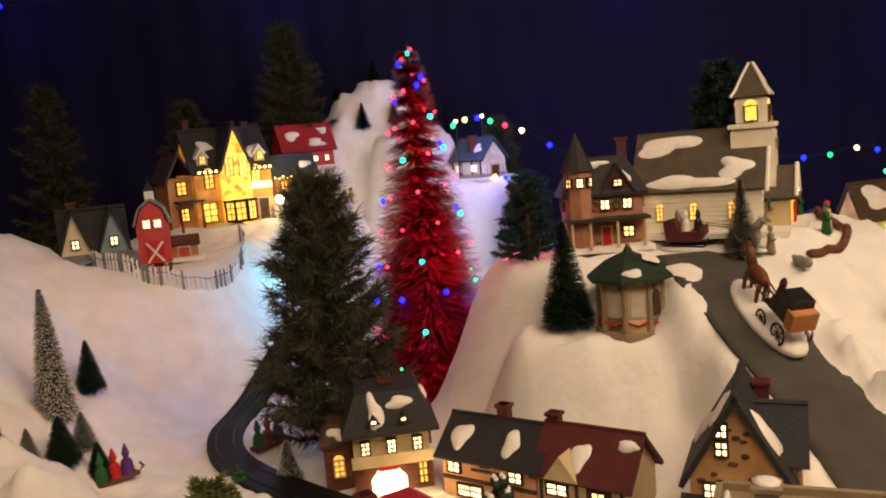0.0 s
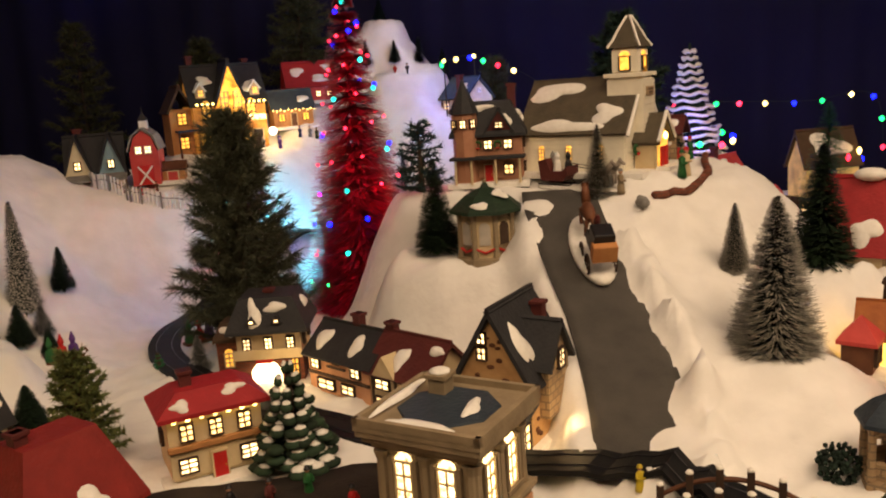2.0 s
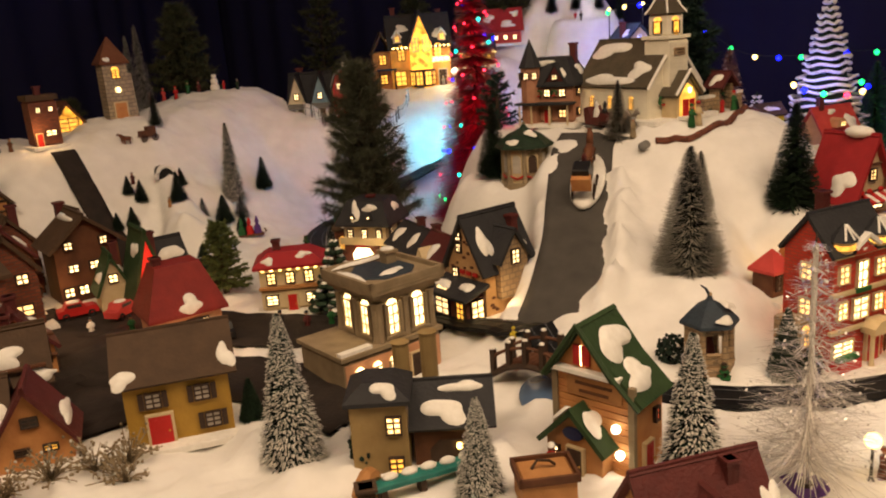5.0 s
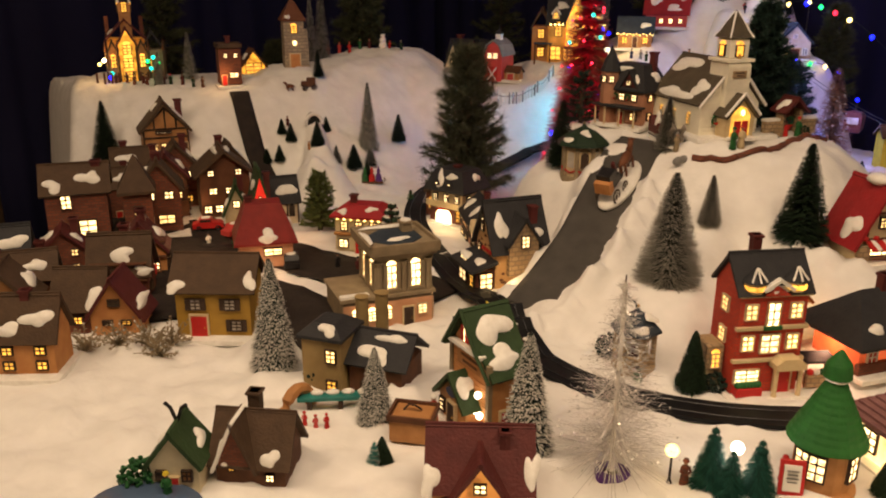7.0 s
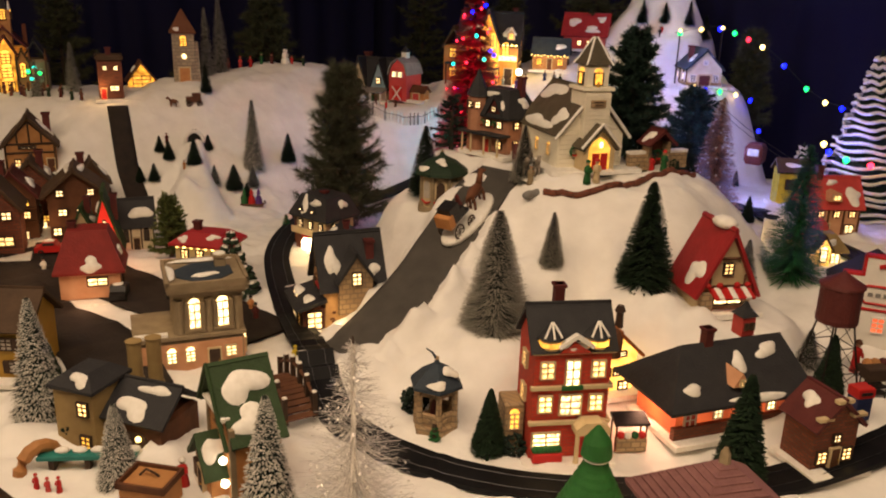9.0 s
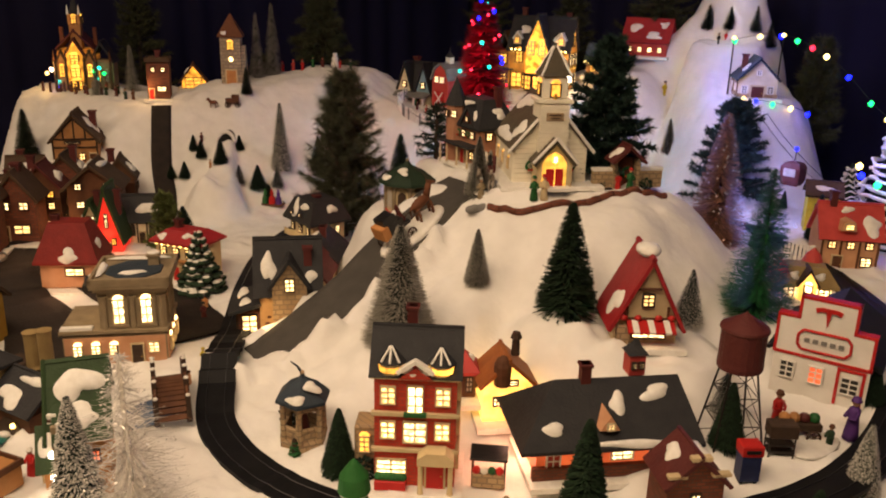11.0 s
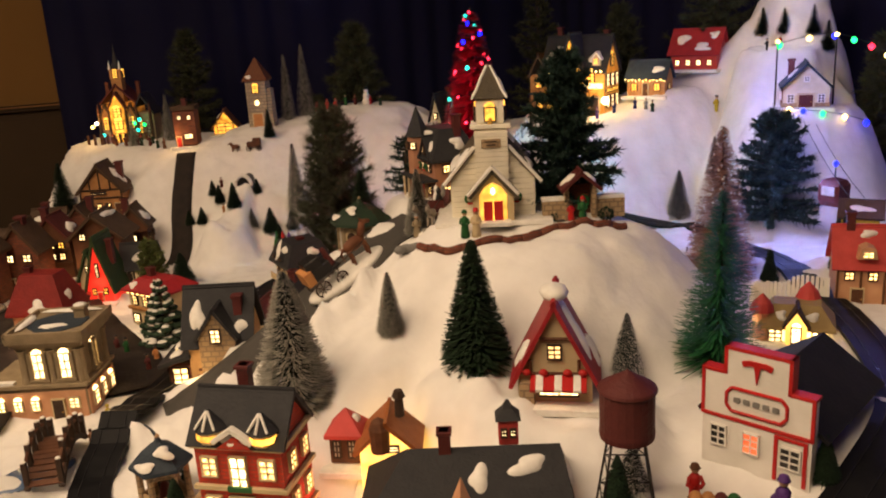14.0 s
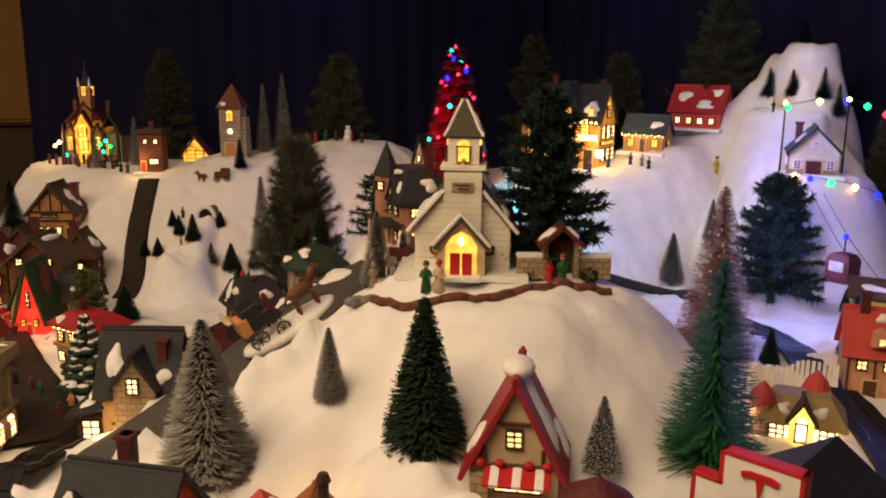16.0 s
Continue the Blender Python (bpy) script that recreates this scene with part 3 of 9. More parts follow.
solo("pavement", strip(smoothline([(-0.66, 0.36), (-0.48, 0.36), (-0.30, 0.40), (-0.12, 0.41)], 8), 0.15, 0.0035, 0.004), STREET, "dark brown street sheet in the old town", "street", pose(0, 0, 0), kind="structure")
solo("pavement", strip(smoothline([(-0.34, 0.24), (-0.20, 0.27), (-0.06, 0.25), (0.02, 0.22)], 8), 0.10, 0.005, 0.004), STREET, "dark brown street sheet beside the cottages", "street", pose(0, 0, 0), kind="structure")

# ---- toy houses ----
CACHE = {}
SIDE = {"f": 0, "r": 90, "b": 180, "l": -90}


def window_frame(w, h, style):
    key = ("frame", round(w, 4), round(h, 4), style)
    if key not in CACHE:
        s, t = Shape(), 0.0018
        for sx in (-1, 1):
            s.box(sx * w / 2, -0.0008, 0, t, 0.004, h + t)
        for sz in (-1, 1):
            s.box(0, -0.0008, sz * h / 2, w + t, 0.0045, t)
        if style != "open":
            s.box(0, -0.0006, 0, t * 0.95, 0.003, h)
            for k in range(1, 3 if h > 0.014 else 2):
                s.box(0, -0.0006, -h / 2 + h * k / (3 if h > 0.014 else 2), w, 0.003, t * 0.95)
        CACHE[key] = s.mesh("frame", CREAM if style == "cream" else DARKWOOD if style != "white" else WHITEP)
    return CACHE[key]


def window_pane(w, h, mat, arch=False):
    key = ("pane", round(w, 4), round(h, 4), mat.name, arch)
    if key not in CACHE:
        s = Shape()
        poly = [(-w / 2, -h / 2), (w / 2, -h / 2), (w / 2, h / 2)] + ([(w / 2 * math.cos(a), h / 2 + w / 2 * math.sin(a)) for a in (0.6, 1.2, 1.94, 2.54)] if arch else []) + [(-w / 2, h / 2)]
        s.prism(poly, -0.0012, 0.0008)
        CACHE[key] = s.mesh("pane", mat)
    return CACHE[key]


def window(parent, m, w, h, mat=None, style="dark", arch=False):
    wob = part("window", window_frame(w, h, style), None, parent, at=m)
    part("pane", window_pane(w, h, mat or LIT, arch), None, wob)
    return wob


def front_at(w, d, side, u, z):
    """Pose on a wall of a w x d body: u along the wall, seen from outside."""
    r = SIDE[side]
    off = (d if side in "fb" else w) / 2
    return pose(0, 0, 0, 0, 0, r) @ pose(u, -off - 0.001, z)


def blob(parent, origin, u, v, su, sv, seed, mat=None):
    """An uneven patch of snow on a roof plane."""
    rnd = random.Random(seed)
    u, v = Vector(u).normalized(), Vector(v).normalized()
    n = u.cross(v).normalized()
    if n.z < 0:
        n = -n
    o, s = Vector(origin), Shape()
    N = 26
    ph = [rnd.uniform(0, 6.28) for _ in range(4)]
    amp = [rnd.uniform(0.10, 0.26), rnd.uniform(0.08, 0.20), rnd.uniform(0.03, 0.10), 0.03]
    ring = []
    for i in range(N):
        a = 2 * math.pi * i / N
        ring.append((math.cos(a), math.sin(a), 0.85 + sum(q * math.sin((k + 2) * a + p) for k, (q, p) in enumerate(zip(amp, ph)))))
    vs = [o + n * 0.0040] + [o + u * c * su * 0.72 * k + v * q * sv * 0.72 * k + n * 0.0036 for c, q, k in ring] + [o + u * c * su * k + v * q * sv * k + n * 0.0003 for c, q, k in ring]
    fs = [(0, 1 + i, 1 + (i + 1) % N) for i in range(N)] + [(1 + i, 1 + N + i, 1 + N + (i + 1) % N, 1 + (i + 1) % N) for i in range(N)]
    s.add(vs, fs)
    return part("snow_patch", s, mat or ROOF_SNOW, parent, "white painted snow patch", soft=True)


def roof_on(parent, cx, cy, z, w, d, rh, style, mat, over=0.007, snow=(), seed=1, ridge_x=(0.0, 0.0)):
    """A roof over a w x d rectangle whose eaves are at z. Returns the top."""
    t, W, D = 0.0045, w / 2 + over, d / 2 + over
    s, planes = Shape(), []
    if style == "front":
        dz = rh * over / (w / 2)
        for sx in (-1, 1):
            a, b = Vector((cx + sx * W, cy - D, z - dz)), Vector((cx + sx * W, cy + D, z - dz))
            c, e = Vector((cx, cy + D, z + rh)), Vector((cx, cy - D, z + rh))
            up = Vector((0, 0, t))
            s.slab([p + up for p in ((a, b, c, e) if sx > 0 else (b, a, e, c))], t)
            planes.append(((a + b) / 2 + up, (b - a) / 2, (c - b)))
        s.box(cx, cy, z + rh + t, 0.004, 2 * D, 0.003)
    elif style == "side":
        dz = rh * over / (d / 2)
        for sy in (-1, 1):
            a, b = Vector((cx - W, cy + sy * D, z - dz)), Vector((cx + W, cy + sy * D, z - dz))
            c, e = Vector((cx + W, cy, z + rh)), Vector((cx - W, cy, z + rh))
            up = Vector((0, 0, t))
            s.slab([p + up for p in ((a, b, c, e) if sy < 0 else (b, a, e, c))], t)
            planes.append(((a + b) / 2 + up, (b - a) / 2, (c - b)))
        s.box(cx, cy, z + rh + t, 2 * W, 0.004, 0.003)
    elif style in ("hip", "mansard", "pyramid"):
        k = {"hip": 0.45, "mansard": 0.62, "pyramid": 0.04}[style]
        m = min(W, D)
        tx, ty = (W - m * (1 - k) if style != "pyramid" else W * k), (D - m * (1 - k) if style != "pyramid" else D * k)
        low = [Vector((cx + sx * W, cy + sy * D, z)) for sx, sy in ((-1, -1), (1, -1), (1, 1), (-1, 1))]
        top = [Vector((cx + sx * tx, cy + sy * ty, z + rh)) for sx, sy in ((-1, -1), (1, -1), (1, 1), (-1, 1))]
        s.add([p - Vector((0, 0, t)) for p in low] + low + top, [(3, 2, 1, 0), (8, 9, 10, 11)] + [(i, (i + 1) % 4, 4 + (i + 1) % 4, 4 + i) for i in range(4)] + [(4 + i, 4 + (i + 1) % 4, 8 + (i + 1) % 4, 8 + i) for i in range(4)])
        for i in range(4):
            planes.append(((low[i] + low[(i + 1) % 4]) / 2, (low[(i + 1) % 4] - low[i]) * 0.4, (top[i] + top[(i + 1) % 4] - low[i] - low[(i + 1) % 4]) / 2))
    elif style == "ridge":
        r0, r1 = ridge_x
        lo = [Vector((cx + sx * W, cy + sy * D, z)) for sx, sy in ((-1, -1), (1, -1), (1, 1), (-1, 1))]
        ra, rb = Vector((cx + r0, cy, z + rh)), Vector((cx + r1, cy, z + rh))
        dn = Vector((0, 0, t))
        s.add([p - dn for p in lo] + lo + [ra, rb], [(3, 2, 1, 0), (4, 5, 9, 8), (5, 6, 9), (6, 7, 8, 9), (7, 4, 8)] + [(i, (i + 1) % 4, 4 + (i + 1) % 4, 4 + i) for i in range(4)])
        planes.append(((lo[0] + lo[1]) / 2, (lo[1] - lo[0]) * 0.4, (ra + rb - lo[0] - lo[1]) / 2))
        planes.append(((lo[1] + lo[2]) / 2, (lo[2] - lo[1]) * 0.4, rb - (lo[1] + lo[2]) / 2))
    elif style == "flat":
        s.box(cx, cy, z + 0.003, 2 * W, 2 * D, 0.006)
        for sx, sy, lx, ly in ((-1, 0, 0.005, 2 * D), (1, 0, 0.005, 2 * D), (0, -1, 2 * W, 0.005), (0, 1, 2 * W, 0.005)):
            s.box(cx + sx * (W - 0.0025), cy + sy * (D - 0.0025), z + 0.008, lx, ly, 0.008)
        planes.append((Vector((cx, cy - D + 0.006, z + 0.0065)), Vector((W - 0.01, 0, 0)), Vector((0, 2 * D - 0.02, 0))))
    rob = part("roof", s, mat, parent)
    for i, (pl, u, v, su, sv) in enumerate(snow):
        o, U, V = planes[pl % len(planes)]
        blob(rob, o + U * u + V * v, U, V, su, sv, seed * 17 + i)
    return z + rh


def body(parent, cx, cy, z0, w, d, h, rh, style, mat, name="body"):
    s = Shape()
    if style == "front":
        s.prism([(cx - w / 2, z0), (cx + w / 2, z0), (cx + w / 2, z0 + h), (cx, z0 + h + rh), (cx - w / 2, z0 + h)], cy - d / 2, cy + d / 2)
    elif style == "side":
        n = [(cx - w / 2, cy - d / 2, z0), (cx - w / 2, cy + d / 2, z0), (cx - w / 2, cy + d / 2, z0 + h), (cx - w / 2, cy, z0 + h + rh), (cx - w / 2, cy - d / 2, z0 + h)]
        s.add(n + [(x + w, y, z) for x, y, z in n], [(4, 3, 2, 1, 0), (5, 6, 7, 8, 9)] + [(i, (i + 1) % 5, 5 + (i + 1) % 5, 5 + i) for i in range(5)])
    else:
        s.box(cx, cy, z0 + h / 2, w, d, h)
    return part(name, s, mat, parent)


def chimney(parent, x, y, z0, z1, mat=None, w=0.012):
    s = Shape().box(x, y, (z0 + z1) / 2, w, w, z1 - z0).box(x, y, z1 - 0.002, w * 1.3, w * 1.3, 0.004)
    return part("chimney", s, mat or MAROON, parent)


def door(parent, m, w, h, mat, lit=False):
    dob = part("door", Shape().box(0, -0.0015, h / 2, w, 0.004, h).box(-w * 0.22, -0.0032, h * 0.62, w * 0.3, 0.0015, h * 0.5).box(w * 0.22, -0.0032, h * 0.62, w * 0.3, 0.0015, h * 0.5), mat, parent, at=m)
    part("door_frame", Shape().box(-w * 0.56, -0.0012, h / 2, w * 0.12, 0.005, h * 1.04).box(w * 0.56, -0.0012, h / 2, w * 0.12, 0.005, h * 1.04).box(0, -0.0012, h * 1.03, w * 1.25, 0.005, w * 0.12), CREAM, dob)
    part("knob", Shape().ball(w * 0.36, -0.0045, h * 0.45, 0.0011), GOLDP, dob)
    return dob


def wreath(parent, m, r=0.006):
    pts = [(r * math.cos(a), -0.002, r * math.sin(a)) for a in np.linspace(0, 2 * math.pi, 13)]
    ob = part("wreath", Shape().tube(pts, r * 0.32, 6), GREENP, parent, "green wreath", at=m)
    part("bow", Shape().box(-r * 0.3, -0.005, -r * 0.9, r * 0.6, 0.002, r * 0.4, ry=25).box(r * 0.3, -0.005, -r * 0.9, r * 0.6, 0.002, r * 0.4, ry=-25), REDP, ob, "red bow")


def house(name, label, x, y, face, w, d, h, rh, style, wall, roof, wins=(), doors=(), chims=(), snow=(), over=0.007, base=True, frames="dark", category="model house", sink=0.004, seed=0, k=1.0, ridge_x=(0.0, 0.0)):
    """A lit village house. wins: side, u, z, width, height, material[, arch]; doors: side, u, width, height, material."""
    ob = thing(name, label, category, on(x, y, face, sink) @ Matrix.Diagonal((k, k, k, 1)), "lit village houses")
    z0 = 0.006
    if base:
        part("snow_base", Shape().box(0, -0.006, 0.003, w + 0.02, d + 0.03, 0.008), ROOF_SNOW, ob, "white snowy base")
    else:
        z0 = 0.0
    body(ob, 0, 0, z0, w, d, h - z0, rh, style, wall)
    roof_on(ob, 0, 0, h, w, d, rh, style, roof, over, snow, seed or int(abs(x * 7919 + y * 10473)), ridge_x)
    for side, u, z, ww, wh, mt, *arch in wins:
        window(ob, front_at(w, d, side, u, z), ww, wh, mt, frames, bool(arch))
    for side, u, dw, dh, mt in doors:
        door(ob, front_at(w, d, side, u, z0), dw, dh, mt)
    for cx, cy, c0, c1 in chims:
        chimney(ob, cx, cy, c0, c1)
    return ob


def grid(side, us, zs, ww, wh, mat, *arch):
    return [(side, u, z, ww, wh, mat, *arch) for u in us for z in zs]


def strip_box(parent, name, mat, *boxes, label=""):
    s = Shape()
    for b in boxes:
        s.box(*b)
    return part(name, s, mat, parent, label)


def picket(parent, xs, y, z, h=0.02, mat=None):
    for i, xx in enumerate(xs):
        part("picket", Shape().box(xx, y, z + h / 2, 0.003, 0.002, h, taper=0.7), mat or WHITEP, parent)


# -- church on its hill
CHURCHWHITE = shade("church_white", (0.86, 0.81, 0.66), 0.6, (0.74, 0.69, 0.55), 45)
CHURCHROOF = shade("olive_brown_shingle", (0.105, 0.085, 0.055), 0.75, (0.06, 0.05, 0.034), 60, 0.8, 0.6, 250)


def church():
    ob = thing("church", "pale clapboard church with snowy slate roof and lit steeple", "church", on(0.3625, 1.176, -26, 0.004), "lit village houses")
    w, d, h, rh = 0.122, 0.162, 0.062, 0.070
    part("snow_base", Shape().box(0, -0.01, 0.003, w + 0.05, d + 0.05, 0.008), ROOF_SNOW, ob)
    body(ob, 0, 0, 0.005, w, d, h, rh, "front", CHURCHWHITE)
    for k in range(9):
        for sx in (-1, 1):
            part("clapboard", Shape().box(sx * (w / 2 + 0.0006), 0, 0.010 + k * 0.0066, 0.0014, d, 0.0058, ry=-sx * 6), CHURCHWHITE, ob)
    roof_on(ob, 0, 0, h + 0.005, w, d, rh, "front", CHURCHROOF, 0.008, [(0, 0.50, 0.78, 0.050, 0.018), (0, 0.15, 0.14, 0.056, 0.015), (0, -0.55, 0.35, 0.028, 0.018), (1, 0.3, 0.6, 0.03, 0.014), (1, -0.5, 0.2, 0.026, 0.010)])
    fy = -d / 2
    tw = part("tower", Shape().box(0, fy + 0.012, 0.073, 0.048, 0.054, 0.135), CHURCHWHITE, ob)
    for k in range(12):
        part("clapboard", Shape().box(0, fy - 0.0157, 0.052 + k * 0.0072, 0.048, 0.0016, 0.0064, rx=6), CHURCHWHITE, tw)
    part("cornice", Shape().box(0, fy + 0.012, 0.1425, 0.058, 0.060, 0.006), CHURCHWHITE, tw)
    for k in range(15):
        z = 0.010 + k * 0.0082
        hw = min(w / 2, (h + rh - z) * (w / 2) / rh) - 0.001
        part("clapboard", Shape().box(0, fy - 0.0008, z, 2 * hw, 0.0016, 0.0074, rx=6), CHURCHWHITE, ob)
    for sx in (-1, 1):
        part("bargeboard", Shape().tube([(sx * 0.072, fy - 0.009, h - 0.004), (sx * 0.025, fy - 0.009, h + rh * 0.60 + 0.009)], 0.0028, 6), ROOF_SNOW, ob, "snowy white bargeboard")
    bel = part("belfry", Shape().box(0, fy + 0.012, 0.163, 0.040, 0.040, 0.038), CHURCHWHITE, ob, "pale belfry with lit arches")
    for side in "fblr":
        m = pose(0, fy + 0.012, 0) @ front_at(0.040, 0.040, side, 0, 0.159)
        window(bel, m, 0.016, 0.020, LITA, "open", True)
    part("bell", Shape().lathe(0, fy - 0.0105, [(0.001, 0.154), (0.0025, 0.153), (0.003, 0.148), (0.0045, 0.145)], 10), GOLDP, bel)
    part("spire", Shape().lathe(0, fy + 0.012, [(0.0355, 0.182), (0.026, 0.193), (0.0175, 0.207), (0.0035, 0.227), (0.0008, 0.229)], 4, math.pi / 4), CHURCHROOF, ob, "flared brown shingle spire")
    for sx in (-1, 1):
        for sy in (-1, 1):
            part("spire_edge", Shape().tube([(sx * q, fy + 0.012 + sy * q, z) for q, z in ((0.0250, 0.1825), (0.0184, 0.193), (0.0124, 0.207), (0.0025, 0.227))], 0.0019, 5), ROOF_SNOW, ob, "snow-edged spire corner")
    blob(ob, (0.0155, fy + 0.002, 0.200), (0, 1, 0), (-0.45, 0, 1), 0.010, 0.013, 15)
    part("plaque", Shape().box(0, fy - 0.0172, 0.118, 0.028, 0.003, 0.013), STONE, ob, "carved stone plaque")
    for k in range(2):
        part("inscription", Shape().box(0, fy - 0.0192, 0.121 - 0.005 * k, 0.018 - 0.004 * k, 0.001, 0.002), DARKWOOD, ob)
    porch = part("porch", Shape().prism([(-0.030, 0.006), (0.030, 0.006), (0.030, 0.048), (0, 0.078), (-0.030, 0.048)], fy - 0.034, fy - 0.004), CREAM, ob)
    s = Shape()
    for sx in (-1, 1):
        s.slab([(sx * 0.037, fy - 0.042, 0.045), (sx * 0.037, fy, 0.045), (0, fy, 0.086), (0, fy - 0.042, 0.086)][:: sx], 0.006)
    part("porch_roof", s, CHURCHROOF, ob)
    for sx in (-1, 1):
        part("porch_snow", Shape().tube([(sx * 0.037, fy - 0.042, 0.047), (0, fy - 0.042, 0.088)], 0.0028, 6), ROOF_SNOW, ob)
    m = pose(0, fy - 0.034, 0)
    # emitting panel paints the lantern's amber light on the porch recess
    lunette = part("lit_arch", Shape().prism([(-0.020, 0.008), (0.020, 0.008), (0.020, 0.046), (0.012, 0.058), (0, 0.064), (-0.012, 0.058), (-0.020, 0.046)], -0.0015, 0.001), glow("porch_glow", (1.0, 0.55, 0.08), 1.6, 0.5, 60), porch, "amber-lit porch recess", at=m)
    for sx in (-1, 1):
        part("door_leaf", Shape().box(sx * 0.0075, fy - 0.0375, 0.022, 0.013, 0.003, 0.030), REDP, porch, "red door leaf")
        wreath(porch, pose(sx * 0.034, fy - 0.006, 0.036), 0.007)
    part("door_gap", Shape().box(0, fy - 0.0372, 0.022, 0.0022, 0.002, 0.030), LITA, porch)
    lan = part("lantern", Shape().lathe(0, fy - 0.040, [(0.001, 0.058), (0.003, 0.056), (0.0035, 0.050), (0.001, 0.047)], 8), BULBS["yellow"], porch, "lit porch lantern")
    part("step", Shape().box(0, fy - 0.044, 0.006, 0.05, 0.022, 0.006), ROOF_SNOW, ob)
    for u in (-0.05, -0.005, 0.045):
        for side in "lr":
            window(ob, front_at(w, d, side, u, 0.032), 0.009, 0.018, LITA, "cream", True)
    return ob


church()

# -- victorian inn beside the church
ROSE = shade("rose_brown_plaster", (0.44, 0.22, 0.13), 0.7, (0.33, 0.15, 0.085), 50)
v = house("inn", "rose-brown victorian inn with turret, dark snowy roof and lit windows", 0.212, 1.158, -92, 0.102, 0.075, 0.078, 0.048, "hip", ROSE, SLATE,
          grid("f", (-0.03, 0.0, 0.03), (0.062,), 0.012, 0.013, LITW) + grid("f", (-0.03, 0.03), (0.024,), 0.014, 0.014, LIT) + grid("r", (-0.018, 0.018), (0.026, 0.062), 0.012, 0.013, LIT) + grid("l", (-0.015, 0.015), (0.062,), 0.011, 0.012, LITW),
          [("f", 0.0, 0.012, 0.026, REDP)], [(0.035, 0.01, 0.10, 0.150)], [(0, 0.55, 0.35, 0.012, 0.014), (1, 0.2, 0.5, 0.014, 0.012), (0, -0.2, 0.8, 0.02, 0.006)], sink=0.002)
part("turret", Shape().lathe(-0.034, -0.036, [(0.019, 0.006), (0.019, 0.112)], 8), ROSE, v)
part("turret_roof", Shape().lathe(-0.034, -0.036, [(0.023, 0.110), (0.016, 0.126), (0.002, 0.158), (0.0004, 0.162)], 8), SLATE, v)
for a, mt in ((0, LITW), (-45, LIT), (45, LITW)):
    window(v, pose(-0.034, -0.036, 0.095, 0, 0, a) @ pose(0, -0.0185, 0), 0.009, 0.012, mt)
part("gable", Shape().prism([(-0.004, 0.08), (0.040, 0.08), (0.018, 0.114)], -0.042, 0.0), MAROON, v)
window(v, pose(0.018, -0.0435, 0.091), 0.011, 0.009, LITW)
for sx in (0, 1):
    s = Shape()
    s.slab([(-0.007 + sx * 0.025, -0.046, 0.078 + sx * 0.039), (0.018 + sx * 0.025, -0.046, 0.117 - sx * 0.039), (0.018 + sx * 0.025, 0.0, 0.117 - sx * 0.039), (-0.007 + sx * 0.025, 0.0, 0.078 + sx * 0.039)], 0.003)
    part("gable_roof", s, SLATE, v)
strip_box(v, "porch_roof", SLATE, (0, -0.050, 0.044, 0.112, 0.030, 0.004))
for u in (-0.048, -0.024, 0.012, 0.048):
    part("post", Shape().lathe(u, -0.061, [(0.002, 0.006), (0.0016, 0.042)], 8), CREAM, v)
wreath(v, pose(-0.015, -0.0395, 0.062), 0.005)
wreath(v, pose(0.015, -0.0395, 0.062), 0.005)


